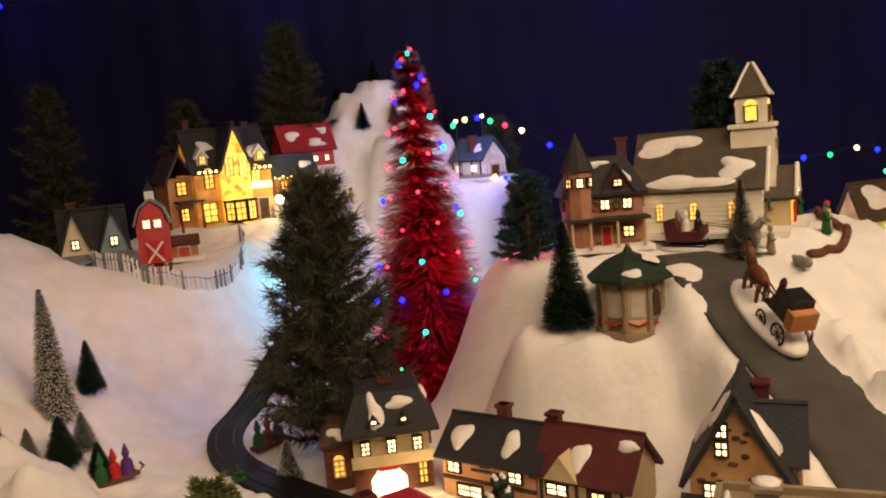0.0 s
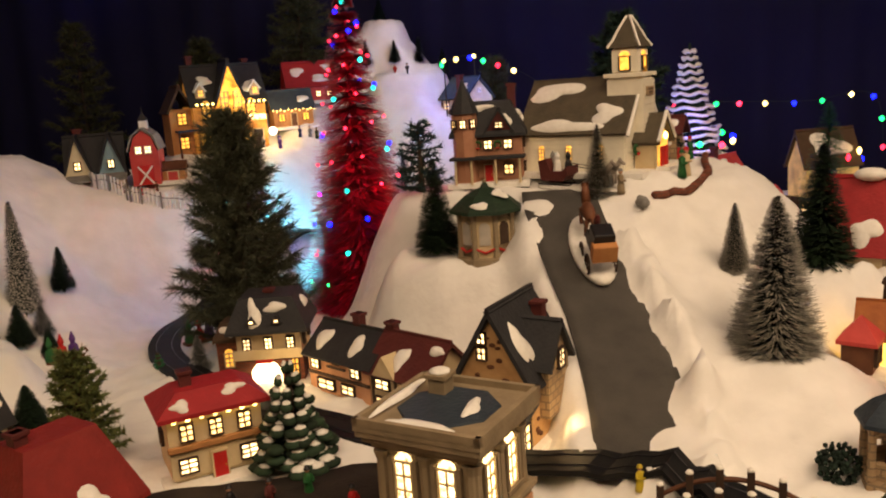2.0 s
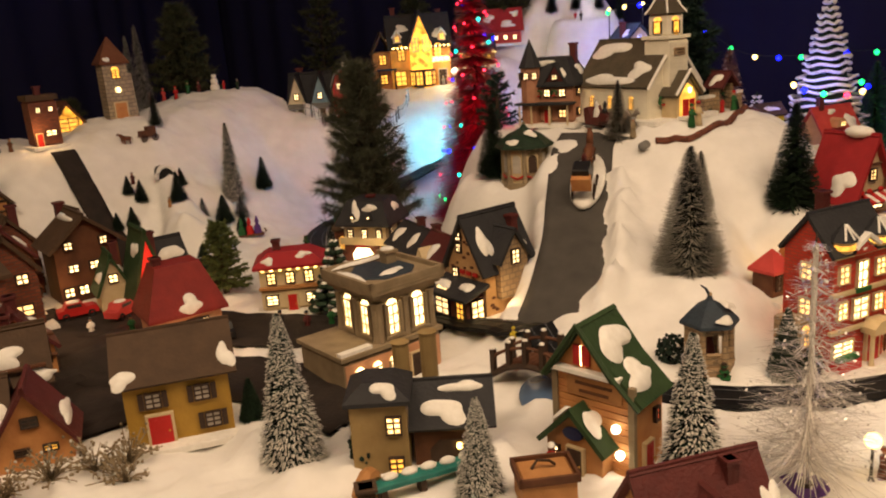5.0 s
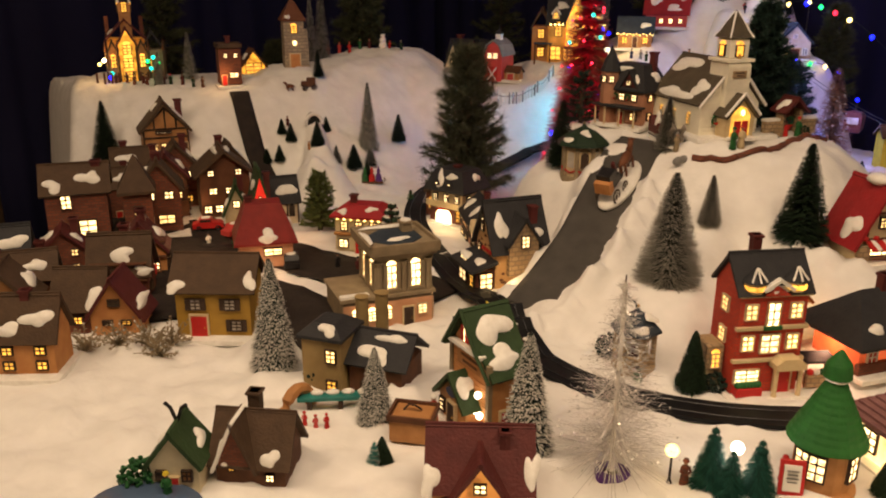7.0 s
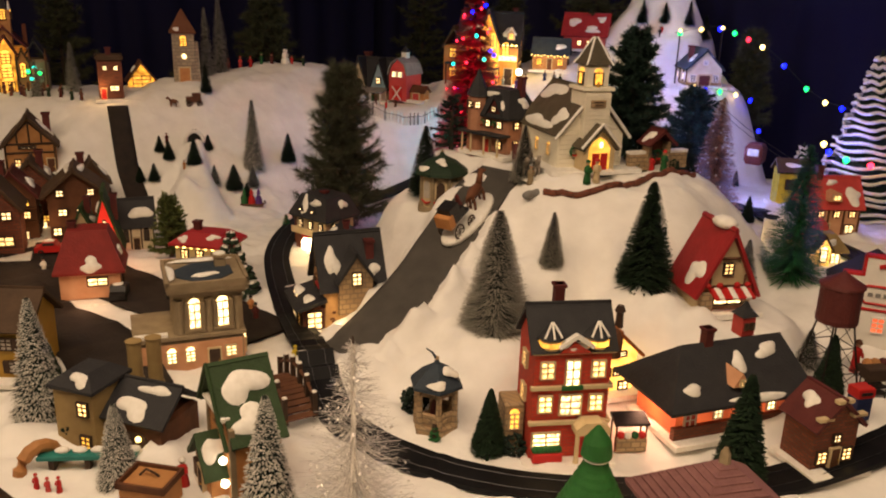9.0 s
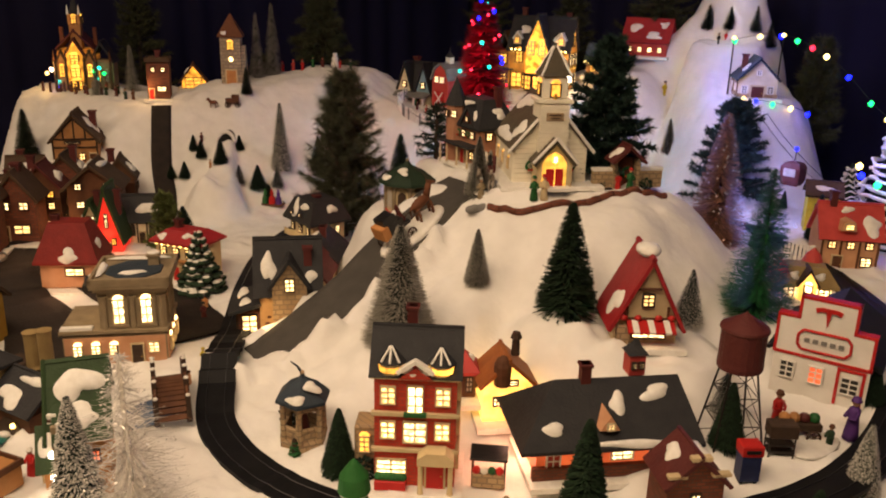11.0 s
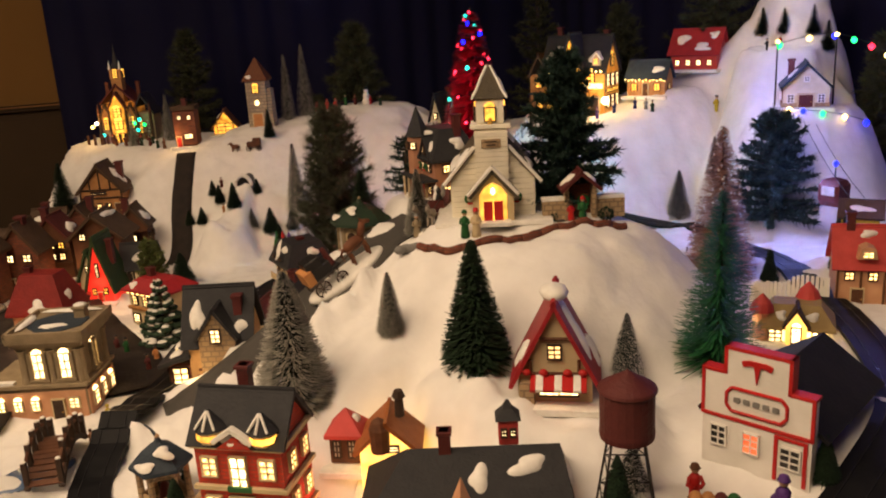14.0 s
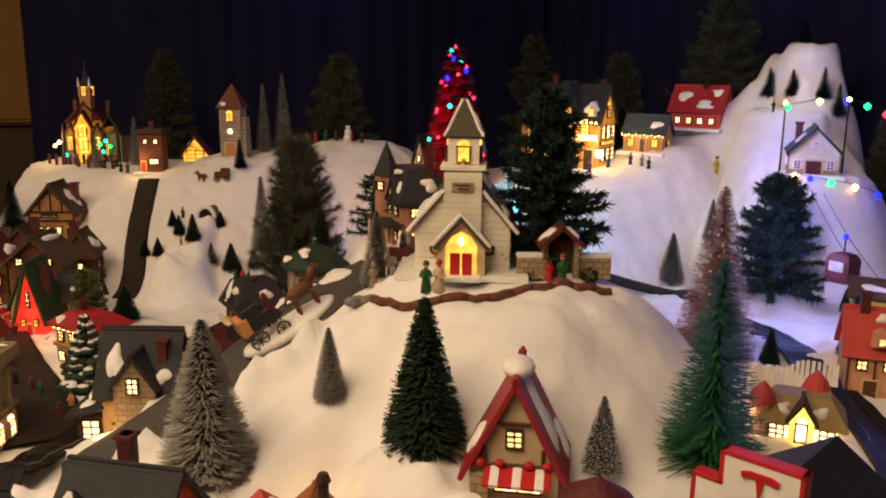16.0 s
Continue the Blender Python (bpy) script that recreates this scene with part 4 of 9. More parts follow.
# -- octagonal bandstand
def pavilion(name, label, x, y, face, r, h, roof, post, sides=8, walls=None):
    ob = thing(name, label, "gazebo", on(x, y, face, 0.003))
    part("deck", Shape().lathe(0, 0, [(r * 1.1, 0.0), (r * 1.1, 0.010), (r, 0.012)], sides, math.pi / sides), post, ob)
    for i in range(sides):
        a = 2 * math.pi * (i + 0.5) / sides
        part("post", Shape().lathe(r * 0.93 * math.cos(a), r * 0.93 * math.sin(a), [(0.0055, 0.012), (0.0042, 0.02), (0.0038, h * 0.58), (0.0056, h * 0.64)], 7), post, ob)
        if i % 4 != 1:
            b = 2 * math.pi * (i + 1.5) / sides
            p, q = Vector((math.cos(a), math.sin(a), 0)) * r * 0.93, Vector((math.cos(b), math.sin(b), 0)) * r * 0.93
            rl = part("railing", Shape().tube([p + Vector((0, 0, 0.028)), q + Vector((0, 0, 0.028))], 0.0014, 5).tube([p + Vector((0, 0, 0.015)), q + Vector((0, 0, 0.028))], 0.0009, 4).tube([p + Vector((0, 0, 0.028)), q + Vector((0, 0, 0.015))], 0.0009, 4), post, ob)
            part("panel", Shape().slab([p + Vector((0, 0, 0.012)), q + Vector((0, 0, 0.012)), q + Vector((0, 0, 0.030)), p + Vector((0, 0, 0.030))], 0.0025), post, ob)
            part("fascia", Shape().slab([p + Vector((0, 0, h * 0.54)), q + Vector((0, 0, h * 0.54)), q + Vector((0, 0, h * 0.64)), p + Vector((0, 0, h * 0.64))], 0.0025), post, ob)
            part("arch", Shape().tube([p.lerp(q, t) + Vector((0, 0, h * (0.52 + 0.10 * math.sin(math.pi * t)))) for t in np.linspace(0, 1, 7)], 0.0026, 5), post, ob)
    if walls:
        for i in range(sides):
            a = 2 * math.pi * (i + 1) / sides
            q = r * 0.93 * math.cos(math.pi / sides)
            wd = 2 * r * 0.93 * math.sin(math.pi / sides)
            m = pose(0, 0, 0, 0, 0, math.degrees(a) + 90) @ pose(0, -q, 0)
            wl = part("wall_panel", Shape().box(0, 0.0012, h * 0.33, wd, 0.0024, h * 0.60), walls, ob, at=m)
            part("window_arch", Shape().prism([(-wd * 0.26, h * 0.26), (wd * 0.26, h * 0.26), (wd * 0.26, h * 0.47)] + [(wd * 0.26 * math.cos(b), h * 0.47 + wd * 0.26 * math.sin(b)) for b in (0.5, 1.05, 1.57, 2.09, 2.64)] + [(-wd * 0.26, h * 0.47)], -0.0016, 0.0004), PALEPANE if i % 3 else DARKWOOD, wl)
            part("garland", Shape().tube([(-wd * 0.45, -0.002, h * 0.22), (0, -0.003, h * 0.17), (wd * 0.45, -0.002, h * 0.22)], 0.0016, 5), REDP, wl, "red garland")
    part("roof", Shape().lathe(0, 0, [(r * 0.9, h * 0.63), (r * 1.28, h * 0.64), (r * 1.26, h * 0.68), (r * 0.7, h * 0.84), (r * 0.16, h * 0.93), (0.002, h)], sides, math.pi / sides), roof, ob)
    part("finial", Shape().ball(0, 0, h, 0.003), post, ob)
    blob(ob, (r * 0.5, -r * 0.5, h * 0.86), (1, 1, 0), (-0.5, 0.5, 0.4), 0.012, 0.010, 5)
    blob(ob, (-r * 0.1, -r * 1.0, h * 0.74), (1, 0, 0), (0, 0.7, 0.4), 0.015, 0.007, 6)
    return ob


pavilion("gazebo", "cream octagonal gazebo with dark green snow-dusted roof", 0.212, 0.998, -90, 0.041, 0.112, shade("dark_green_tile", (0.018, 0.040, 0.020), 0.6, (0.010, 0.022, 0.012), 60, 0.8, 0.6, 250), TAUPE, walls=CREAM)
pv = pavilion("gazebo", "small carved stone pavilion with curling blue slate roof", 0.606, 0.622, -35, 0.028, 0.098, BLUESLATE, STONE, 6)
part("finial_curl", Shape().tube([(0, 0, 0.096), (-0.006, 0, 0.106), (-0.014, 0, 0.112)], 0.0022, 6, 0.0008), BLUESLATE, pv)
part("caroler", Shape().lathe(0, 0, [(0.009, 0.012), (0.006, 0.034), (0.004, 0.040), (0.005, 0.046), (0.001, 0.052)], 10), MAROON, pv)

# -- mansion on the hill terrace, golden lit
# body and front gable emit amber to show the house lit; no lamp there
mn = house("mansion", "golden lit mansion with many gables and a bay window", -0.500, 1.875, -54, 0.155, 0.10, 0.115, 0.075, "side", glow("amber_plaster_glow", (1.0, 0.40, 0.05), 0.35, 0.8, 45), SLATE,
           grid("f", (-0.05, 0.0, 0.045), (0.095,), 0.018, 0.030, LITA, 1) + grid("f", (-0.055,), (0.035,), 0.028, 0.036, LITA) + grid("r", (-0.03, 0.0, 0.03), (0.04, 0.09), 0.018, 0.028, LITW) + [("r", 0.0, 0.135, 0.018, 0.026, LITA, 1), ("r", 0.0, 0.066, 0.085, 0.008, LITA)], [("f", 0.055, 0.02, 0.045, DARKWOOD)],
           [(-0.06, 0.02, 0.15, 0.215), (0.06, 0.02, 0.15, 0.205)], [(0, -0.5, 0.6, 0.02, 0.012), (0, 0.6, 0.4, 0.02, 0.014)])
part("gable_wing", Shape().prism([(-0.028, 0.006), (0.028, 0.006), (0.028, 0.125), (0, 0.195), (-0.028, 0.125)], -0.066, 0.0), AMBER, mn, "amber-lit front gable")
for sx in (-1, 1):
    s = Shape()
    s.slab([(sx * 0.036, -0.074, 0.112), (sx * 0.036, 0.0, 0.112), (0, 0.0, 0.204), (0, -0.074, 0.204)][::sx], 0.005)
    part("gable_roof", s, SLATE, mn, "dark snow-edged gable roof")
for u in (-0.014, 0.014):
    window(mn, pose(u, -0.0675, 0.118), 0.016, 0.034, LITA, "cream", True)
bay = part("bay", Shape().lathe(0.0, -0.066, [(0.030, 0.012), (0.032, 0.052), (0.034, 0.055)], 10), DARKWOOD, mn)
for a in (-55, -20, 20, 55):
    window(bay, pose(0, -0.066, 0.034, 0, 0, a) @ pose(0, -0.0315, 0), 0.018, 0.034, LITA, "dark")
for sx in (-1, 1):
    dm = part("dormer", Shape().prism([(-0.010, 0), (0.010, 0), (0.010, 0.018), (0, 0.030), (-0.010, 0.018)], -0.02, 0.02), CREAM, mn, at=pose(sx * 0.058, -0.028, 0.125))
    window(dm, pose(0, -0.0215, 0.010), 0.011, 0.014, LITA, "cream")
    part("dormer_snow", Shape().slab([(-0.014, -0.022, 0.014), (0, -0.022, 0.033), (0, 0.02, 0.033), (-0.014, 0.02, 0.014)], 0.003).slab([(0, -0.022, 0.033), (0.014, -0.022, 0.014), (0.014, 0.02, 0.014), (0, 0.02, 0.033)], 0.003), ROOF_SNOW, dm)
strip_box(mn, "porch_roof", BLUESLATE, (-0.09, -0.03, 0.060, 0.05, 0.06, 0.004))
for u in (-0.112, -0.07):
    part("post", Shape().lathe(u, -0.056, [(0.0025, 0.004), (0.002, 0.058)], 8), WOODW, mn)
part("sign", Shape().box(0.05, -0.054, 0.078, 0.05, 0.004, 0.012), LITW, mn, "white lit sign board")

part("brick_wing", Shape().box(-0.098, 0.01, 0.055, 0.05, 0.08, 0.10), ORANGE, mn, "orange brick side wing")
roof_on(mn, -0.098, 0.01, 0.105, 0.05, 0.08, 0.045, "front", BROWNROOF, 0.006, [(1, 0, 0.5, 0.02, 0.014)])
for z in (0.035, 0.085):
    window(mn, pose(-0.098, -0.0315, z), 0.018, 0.024, LITA, "dark")
part("lamp", Shape().ball(0.085, -0.062, 0.045, 0.009, n=10, k=8), BULBS["white"], mn, "bright white lantern")
for k in range(14):
    part("fairy_bulb", Shape().ball(-0.07 + 0.011 * k, -0.060, 0.112, 0.0026, n=6, k=4), BULBS["yellow"], mn)
mn.matrix_basis = mn.matrix_basis @ Matrix.Diagonal((1.14, 1.14, 1.14, 1))

# -- farm on its terrace
fm = house("farmhouse", "grey gabled farmhouse with wide porch", -0.678, 1.565, -66, 0.085, 0.06, 0.045, 0.052, "side", PALE, SLATE, grid("f", (-0.025,), (0.058,), 0.009, 0.012, PALEPANE), [("f", 0.01, 0.012, 0.024, DARKWOOD)], [(-0.025, 0.01, 0.08, 0.112)], over=0.006, k=1.28)
for u, mt in ((-0.026, PALE), (0.026, BLUEP)):
    part("gable", Shape().prism([(u - 0.022, 0.036), (u + 0.022, 0.036), (u, 0.098)], -0.036, 0.0), mt, fm)
    window(fm, pose(u, -0.0375, 0.052), 0.010, 0.013, LITW, "dark")
    for sx in (-1, 1):
        s = Shape()
        s.slab([(u + sx * 0.026, -0.042, 0.030), (u + sx * 0.026, 0.0, 0.030), (u, 0.0, 0.104), (u, -0.042, 0.104)][::sx], 0.003)
        part("gable_roof", s, SLATE, fm)
strip_box(fm, "porch_roof", GREYP, (0, -0.052, 0.032, 0.10, 0.036, 0.003, 0, 1, 12))
for u in (-0.045, -0.02, 0.02, 0.045):
    part("post", Shape().box(u, -0.066, 0.016, 0.003, 0.003, 0.028), WHITEP, fm)
bn = thing("barn", "red wooden barn with rounded gambrel roof and white trim", "barn", on(-0.572, 1.590, -72, 0.003) @ Matrix.Diagonal((1.22, 1.22, 1.22, 1)), "lit village houses")
gam = [(-0.024, 0.004), (0.024, 0.004), (0.024, 0.062), (0.015, 0.088), (0, 0.100), (-0.015, 0.088), (-0.024, 0.062)]
part("body", Shape().prism(gam, -0.035, 0.035), BARNRED, bn)
s = Shape()
for a, b in zip(gam[2:], gam[3:6 + 1]):
    s.slab([(a[0] * 1.08, -0.039, a[1] + 0.002), (a[0] * 1.08, 0.037, a[1] + 0.002), (b[0] * 1.08, 0.037, b[1] + 0.002), (b[0] * 1.08, -0.039, b[1] + 0.002)], -0.003)
part("roof", s, GREYP, bn)
for u in (-0.008, 0.008):
    window(bn, pose(u, -0.0365, 0.066), 0.010, 0.012, LITW, "white")
part("barn_door", Shape().box(0, -0.037, 0.022, 0.026, 0.003, 0.034), REDP, bn)
for rot in (-52, 52):
    part("brace", Shape().box(0, -0.0392, 0.022, 0.040, 0.001, 0.003, 0, 1, 0, rot), WHITEP, bn)
part("cupola", Shape().box(0, 0.0, 0.109, 0.014, 0.014, 0.016), WHITEP, bn)
part("cupola_roof", Shape().lathe(0, 0, [(0.012, 0.116), (0.002, 0.128), (0.0006, 0.140)], 4, math.pi / 4), SLATE, bn)
fence = thing("farm_fence", "weathered white picket fence curving round the farmyard", "fence", pose(0, 0, 0))
fl = smoothline([(-0.66, 1.50), (-0.60, 1.435), (-0.53, 1.415), (-0.47, 1.44), (-0.42, 1.52), (-0.405, 1.61), (-0.43, 1.68)], 9)
for p in fl:
    z = surface(p.x, p.y)
    part("picket", Shape().box(p.x, p.y, z + 0.016, 0.0035, 0.003, 0.034, random.uniform(0, 90), 0.8), GREYP if random.random() < 0.4 else WHITEP, fence)
part("rail", Shape().tube([(p.x, p.y, surface(p.x, p.y) + 0.022) for p in fl], 0.0014, 5), GREYP, fence)
shed = house("farm_shed", "open wooden farm shed with stacked goods", -0.52, 1.60, -75, 0.05, 0.03, 0.03, 0.012, "side", WOODL, WOODW, [], [("f", 0, 0.02, 0.02, BARNRED)], over=0.005)

# -- far shops and the ski hill
bs = house("shop", "small timber shop with blue slate roof and string lights", -0.375, 2.015, -58, 0.105, 0.06, 0.056, 0.040, "side", WOODL, BLUESLATE, grid("f", (-0.032, 0.032), (0.03,), 0.016, 0.018, LITA) + grid("r", (0,), (0.03,), 0.014, 0.016, LIT), [("f", 0, 0.014, 0.034, WOODW)], [], [(0, 0.5, 0.5, 0.018, 0.012)])
for k in range(12):
    part("fairy_bulb", Shape().ball(-0.055 + 0.01 * k, -0.039, 0.050 - 0.003 * (k % 2), 0.0018, n=6, k=4), BULBS["yellow"], bs)
house("lodge", "red painted lodge with snowy red roof", -0.360, 2.165, -62, 0.13, 0.07, 0.055, 0.055, "side", BARNRED, REDROOF, grid("f", (-0.045, -0.015, 0.015, 0.045), (0.025,), 0.012, 0.014, LITW), [], [], [(0, -0.5, 0.6, 0.02, 0.018), (0, 0.3, 0.3, 0.03, 0.012), (0, 0.65, 0.75, 0.018, 0.01)], over=0.009)
ski = house("ski_chalet", "white half-timbered ski chalet with blue roof", 0.085, 2.10, -42, 0.085, 0.085, 0.048, 0.042, "front", PALE, BLUESLATE, grid("f", (-0.028, 0.028), (0.024,), 0.012, 0.016, DIM) + [("f", 0, 0.062, 0.009, 0.009, DIM)] + grid("l", (-0.022, 0.022), (0.028,), 0.014, 0.014, LIT), [("f", 0, 0.026, 0.026, MAROON)], [(-0.028, -0.01, 0.06, 0.10)], [(0, -0.4, 0.5, 0.014, 0.014), (1, 0.3, 0.5, 0.014, 0.012)], frames="white", k=1.12)
for u in (-0.04, -0.015, 0.015, 0.04):
    part("timber", Shape().box(-0.0435, u, 0.028, 0.002, 0.004, 0.044), WOODW, ski)
strip_box(ski, "stone_skirt", STONE, (0, 0, 0.009, 0.09, 0.09, 0.012))

# -- village hill: castle, brownstone, stable, stone tower
ca = thing("castle_house", "golden lit gothic castle house with spires and coloured bulbs", "model house", on(-1.170, 0.690, -22, 0.004), "lit village houses")
# castle body and gothic front emit amber: lamplight put into the wall material
part("body", Shape().box(0, 0, 0.062, 0.10, 0.08, 0.12), glow("amber_stone_glow", (1.0, 0.34, 0.04), 0.35, 0.9, 50), ca)
part("wing", Shape().box(0.068, 0.0, 0.045, 0.06, 0.07, 0.09), TAUPE, ca, "grey stone side wing")
roof_on(ca, 0.068, 0.0, 0.09, 0.06, 0.07, 0.05, "front", SLATE, 0.006, [(0, 0, 0.5, 0.02, 0.01)])
roof_on(ca, 0, 0, 0.122, 0.10, 0.08, 0.05, "front", MAROON, 0.004, [(0, 0, 0.3, 0.02, 0.012)])
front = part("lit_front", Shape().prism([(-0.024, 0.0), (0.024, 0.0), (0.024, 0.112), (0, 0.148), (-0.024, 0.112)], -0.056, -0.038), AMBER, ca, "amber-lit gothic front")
for sx in (-1, 1):
    part("gable_roof", Shape().slab([(sx * 0.030, -0.060, 0.104), (sx * 0.030, -0.030, 0.104), (0, -0.030, 0.156), (0, -0.060, 0.156)][::sx], 0.005), MAROON, ca)
    part("side_gable", Shape().prism([(-0.014, 0.0), (0.014, 0.0), (0.014, 0.085), (0, 0.115), (-0.014, 0.085)], -0.050, -0.03), WOODL, ca, at=pose(sx * 0.038, 0, 0))
    part("stack", Shape().box(sx * 0.046, 0.02, 0.15, 0.010, 0.010, 0.06), BROWNBRICK, ca)
    window(ca, pose(sx * 0.038, -0.0515, 0.06), 0.014, 0.030, LITA, "dark", True)
    for sy in (-1, 1):
        part("gable_roof", Shape().slab([(sy * 0.019, -0.054, 0.080), (sy * 0.019, -0.026, 0.080), (0, -0.026, 0.122), (0, -0.054, 0.122)][::sy], 0.004), BROWNROOF, ca, at=pose(sx * 0.038, 0, 0))
for z, w in ((0.022, 0.030), (0.058, 0.026), (0.094, 0.022)):
    window(front, pose(0, -0.0575, z), w, 0.024, LITA, "dark", True)
part("tower", Shape().box(0.004, -0.02, 0.125, 0.030, 0.030, 0.15), WOODL, ca)
belfry = part("belfry", Shape().box(0.004, -0.02, 0.205, 0.032, 0.032, 0.030), ORANGE, ca)
for side in "flr":
    window(belfry, pose(0.004, -0.02, 0) @ front_at(0.032, 0.032, side, 0, 0.203), 0.014, 0.020, LITA, "dark", True)
part("spire", Shape().lathe(0.004, -0.02, [(0.022, 0.219), (0.010, 0.236), (0.004, 0.262), (0.0006, 0.292)], 8), SLATE, ca)
for tx, ty in ((-0.011, -0.035), (0.019, -0.035)):
    part("pinnacle", Shape().lathe(tx, ty, [(0.004, 0.218), (0.003, 0.226), (0.0005, 0.244)], 6), ROOF_SNOW, ca)
for u in (-0.056, -0.024, 0.024, 0.056, 0.095):
    part("buttress", Shape().box(u, -0.054, 0.045, 0.006, 0.014, 0.09, taper=0.8), BROWNROOF, ca)
    part("pinnacle", Shape().lathe(u, -0.054, [(0.005, 0.09), (0.003, 0.102), (0.0005, 0.122)], 6), WOODW, ca)
for u in (0.058, 0.080):
    window(ca, pose(u, -0.0365, 0.045), 0.010, 0.034, LITA if u < 0.07 else PALEPANE, "dark", True)
for k in range(10):
    part("railing", Shape().box(-0.085 + 0.019 * k, -0.085, 0.018, 0.006, 0.006, 0.036), WOODW, ca)
for k, (u, z, c) in enumerate(((-0.075, 0.045, "yellow"), (-0.062, 0.055, "white"), (-0.05, 0.008, "blue"), (-0.045, 0.02, "cyan"), (0.05, 0.05, "green"), (0.066, 0.06, "cyan"), (0.078, 0.045, "green"), (-0.035, -0.012, "blue"), (0.058, 0.03, "cyan"))):
    part("coloured_bulb", Shape().ball(u, -0.066, z + 0.012, 0.0055, n=8, k=5), BULBS[c], ca)
house("townhouse", "narrow brown brick townhouse with snowy flat roof", -0.865, 0.838, -20, 0.058, 0.05, 0.105, 0.0, "flat", BROWNBRICK, BROWNROOF, grid("f", (-0.012, 0.014), (0.085,), 0.009, 0.011, LITW) + [("f", 0.008, 0.034, 0.022, 0.012, LITW)], [("f", -0.018, 0.012, 0.028, REDP)], [(0.0, 0.0, 0.10, 0.135)], [(0, 0, 0.2, 0.02, 0.008)], over=0.004)
# the stable's walls emit: golden light is put into their material
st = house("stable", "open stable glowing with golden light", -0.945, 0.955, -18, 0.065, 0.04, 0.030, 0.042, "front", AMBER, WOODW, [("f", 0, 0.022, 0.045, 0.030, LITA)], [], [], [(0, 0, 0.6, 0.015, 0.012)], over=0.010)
tw = house("stone_tower", "tall tan stone bell tower with brown pyramid roof", -0.860, 1.042, -25, 0.056, 0.056, 0.142, 0.058, "pyramid", TOWERSTONE, shade("russet_roof", (0.16, 0.06, 0.025), 0.7, (0.10, 0.035, 0.016), 60, 0.8, 0.6, 250), [("f", 0, 0.114, 0.018, 0.018, LITA, 1)], [("f", 0, 0.026, 0.042, ORANGE)], [], [(0, -0.6, 0.12, 0.008, 0.008)], over=0.006)
part("clock", Shape().lathe(0, 0, [(0.0065, -0.001), (0.0065, 0.002)], 14), LITW, tw, "lit round clock face", at=pose(0, -0.029, 0.078, 90))
part("buttress", Shape().box(0.034, 0.0, 0.06, 0.014, 0.05, 0.11, taper=0.7), TOWERSTONE, tw)
tm = house("timbered_house", "half-timbered house with steep snowy brown roof", -0.795, 0.605, -20, 0.085, 0.06, 0.058, 0.050, "front", WOODL, BROWNROOF, grid("f", (-0.022, -0.006, 0.012), (0.026,), 0.009, 0.013, LIT) + [("f", -0.004, 0.054, 0.028, 0.004, LITW)], [("f", 0.032, 0.012, 0.026, WOODW)], [(0.03, 0.01, 0.07, 0.11)], [(1, 0.2, 0.5, 0.02, 0.02), (0, 0.3, 0.7, 0.012, 0.012)], sink=0.012, k=1.3)
for x0_, x1_, z0_, z1_ in ((-0.04, -0.04, 0.01, 0.058), (0.04, 0.04, 0.01, 0.058), (-0.04, 0.0, 0.06, 0.10), (0.04, 0.0, 0.06, 0.10), (0, 0, 0.06, 0.10), (-0.02, -0.02, 0.06, 0.08), (0.02, 0.02, 0.06, 0.08), (-0.04, 0.04, 0.06, 0.06), (-0.04, 0.04, 0.044, 0.044)):
    part("timber", Shape().tube([(x0_, -0.0315, z0_), (x1_, -0.0315, z1_)], 0.0016, 4), DARKWOOD, tm)

# -- old town on the flat
def shopfront(parent, w, d, z, h=0.018, awning=None):
    part("shop_window", Shape().box(0, -d / 2 - 0.001, z, w, 0.003, h), SHOP, parent, "brightly lit shop window")
    for k in range(5):
        part("mullion", Shape().box(-w / 2 + w * k / 4, -d / 2 - 0.003, z, 0.0016, 0.002, h), DARKWOOD, parent)
    if awning:
        part("awning", Shape().box(0, -d / 2 - 0.010, z + h * 0.72, w * 1.08, 0.022, 0.003, 0, 1, 24), awning, parent)


ch = house("chalet", "tall dark timber chalet with rows of lit windows", -0.475, 0.585, -22, 0.080, 0.06, 0.082, 0.034, "front", WOODW, BROWNROOF, grid("f", (-0.022, 0.022), (0.082,), 0.010, 0.010, LITW) + grid("f", (-0.02, 0.006), (0.052,), 0.012, 0.010, LITW) + grid("f", (-0.03, -0.012, 0.006, 0.024), (0.022,), 0.012, 0.012, LITW), [], [], [(0, 0.2, 0.8, 0.03, 0.006), (1, 0.2, 0.8, 0.03, 0.006)], over=0.010, k=1.35)
house("storehouse", "dark brick shop with steep brown roof", -0.455, 0.425, -24, 0.062, 0.05, 0.078, 0.040, "front", BROWNBRICK, BROWNROOF, grid("f", (-0.014, 0.014), (0.066,), 0.013, 0.012, LITW) + [("f", 0.008, 0.028, 0.024, 0.014, LIT)], [("f", -0.018, 0.012, 0.026, WOODW)], [(0, 0, 0.10, 0.13)], [(0, 0, 0.5, 0.012, 0.012)], k=1.35)
house("warehouse", "brick warehouse with dark snow-spotted roof and lit doorway", -0.505, 0.275, -24, 0.085, 0.06, 0.085, 0.032, "side", BROWNBRICK, BROWNROOF, [("f", -0.014, 0.070, 0.014, 0.020, LITW), ("f", 0.012, 0.028, 0.024, 0.026, SHOP)], [], [(0.03, 0, 0.09, 0.125)], [(0, 0.4, 0.5, 0.016, 0.014), (0, -0.6, 0.3, 0.014, 0.012)], k=1.35)
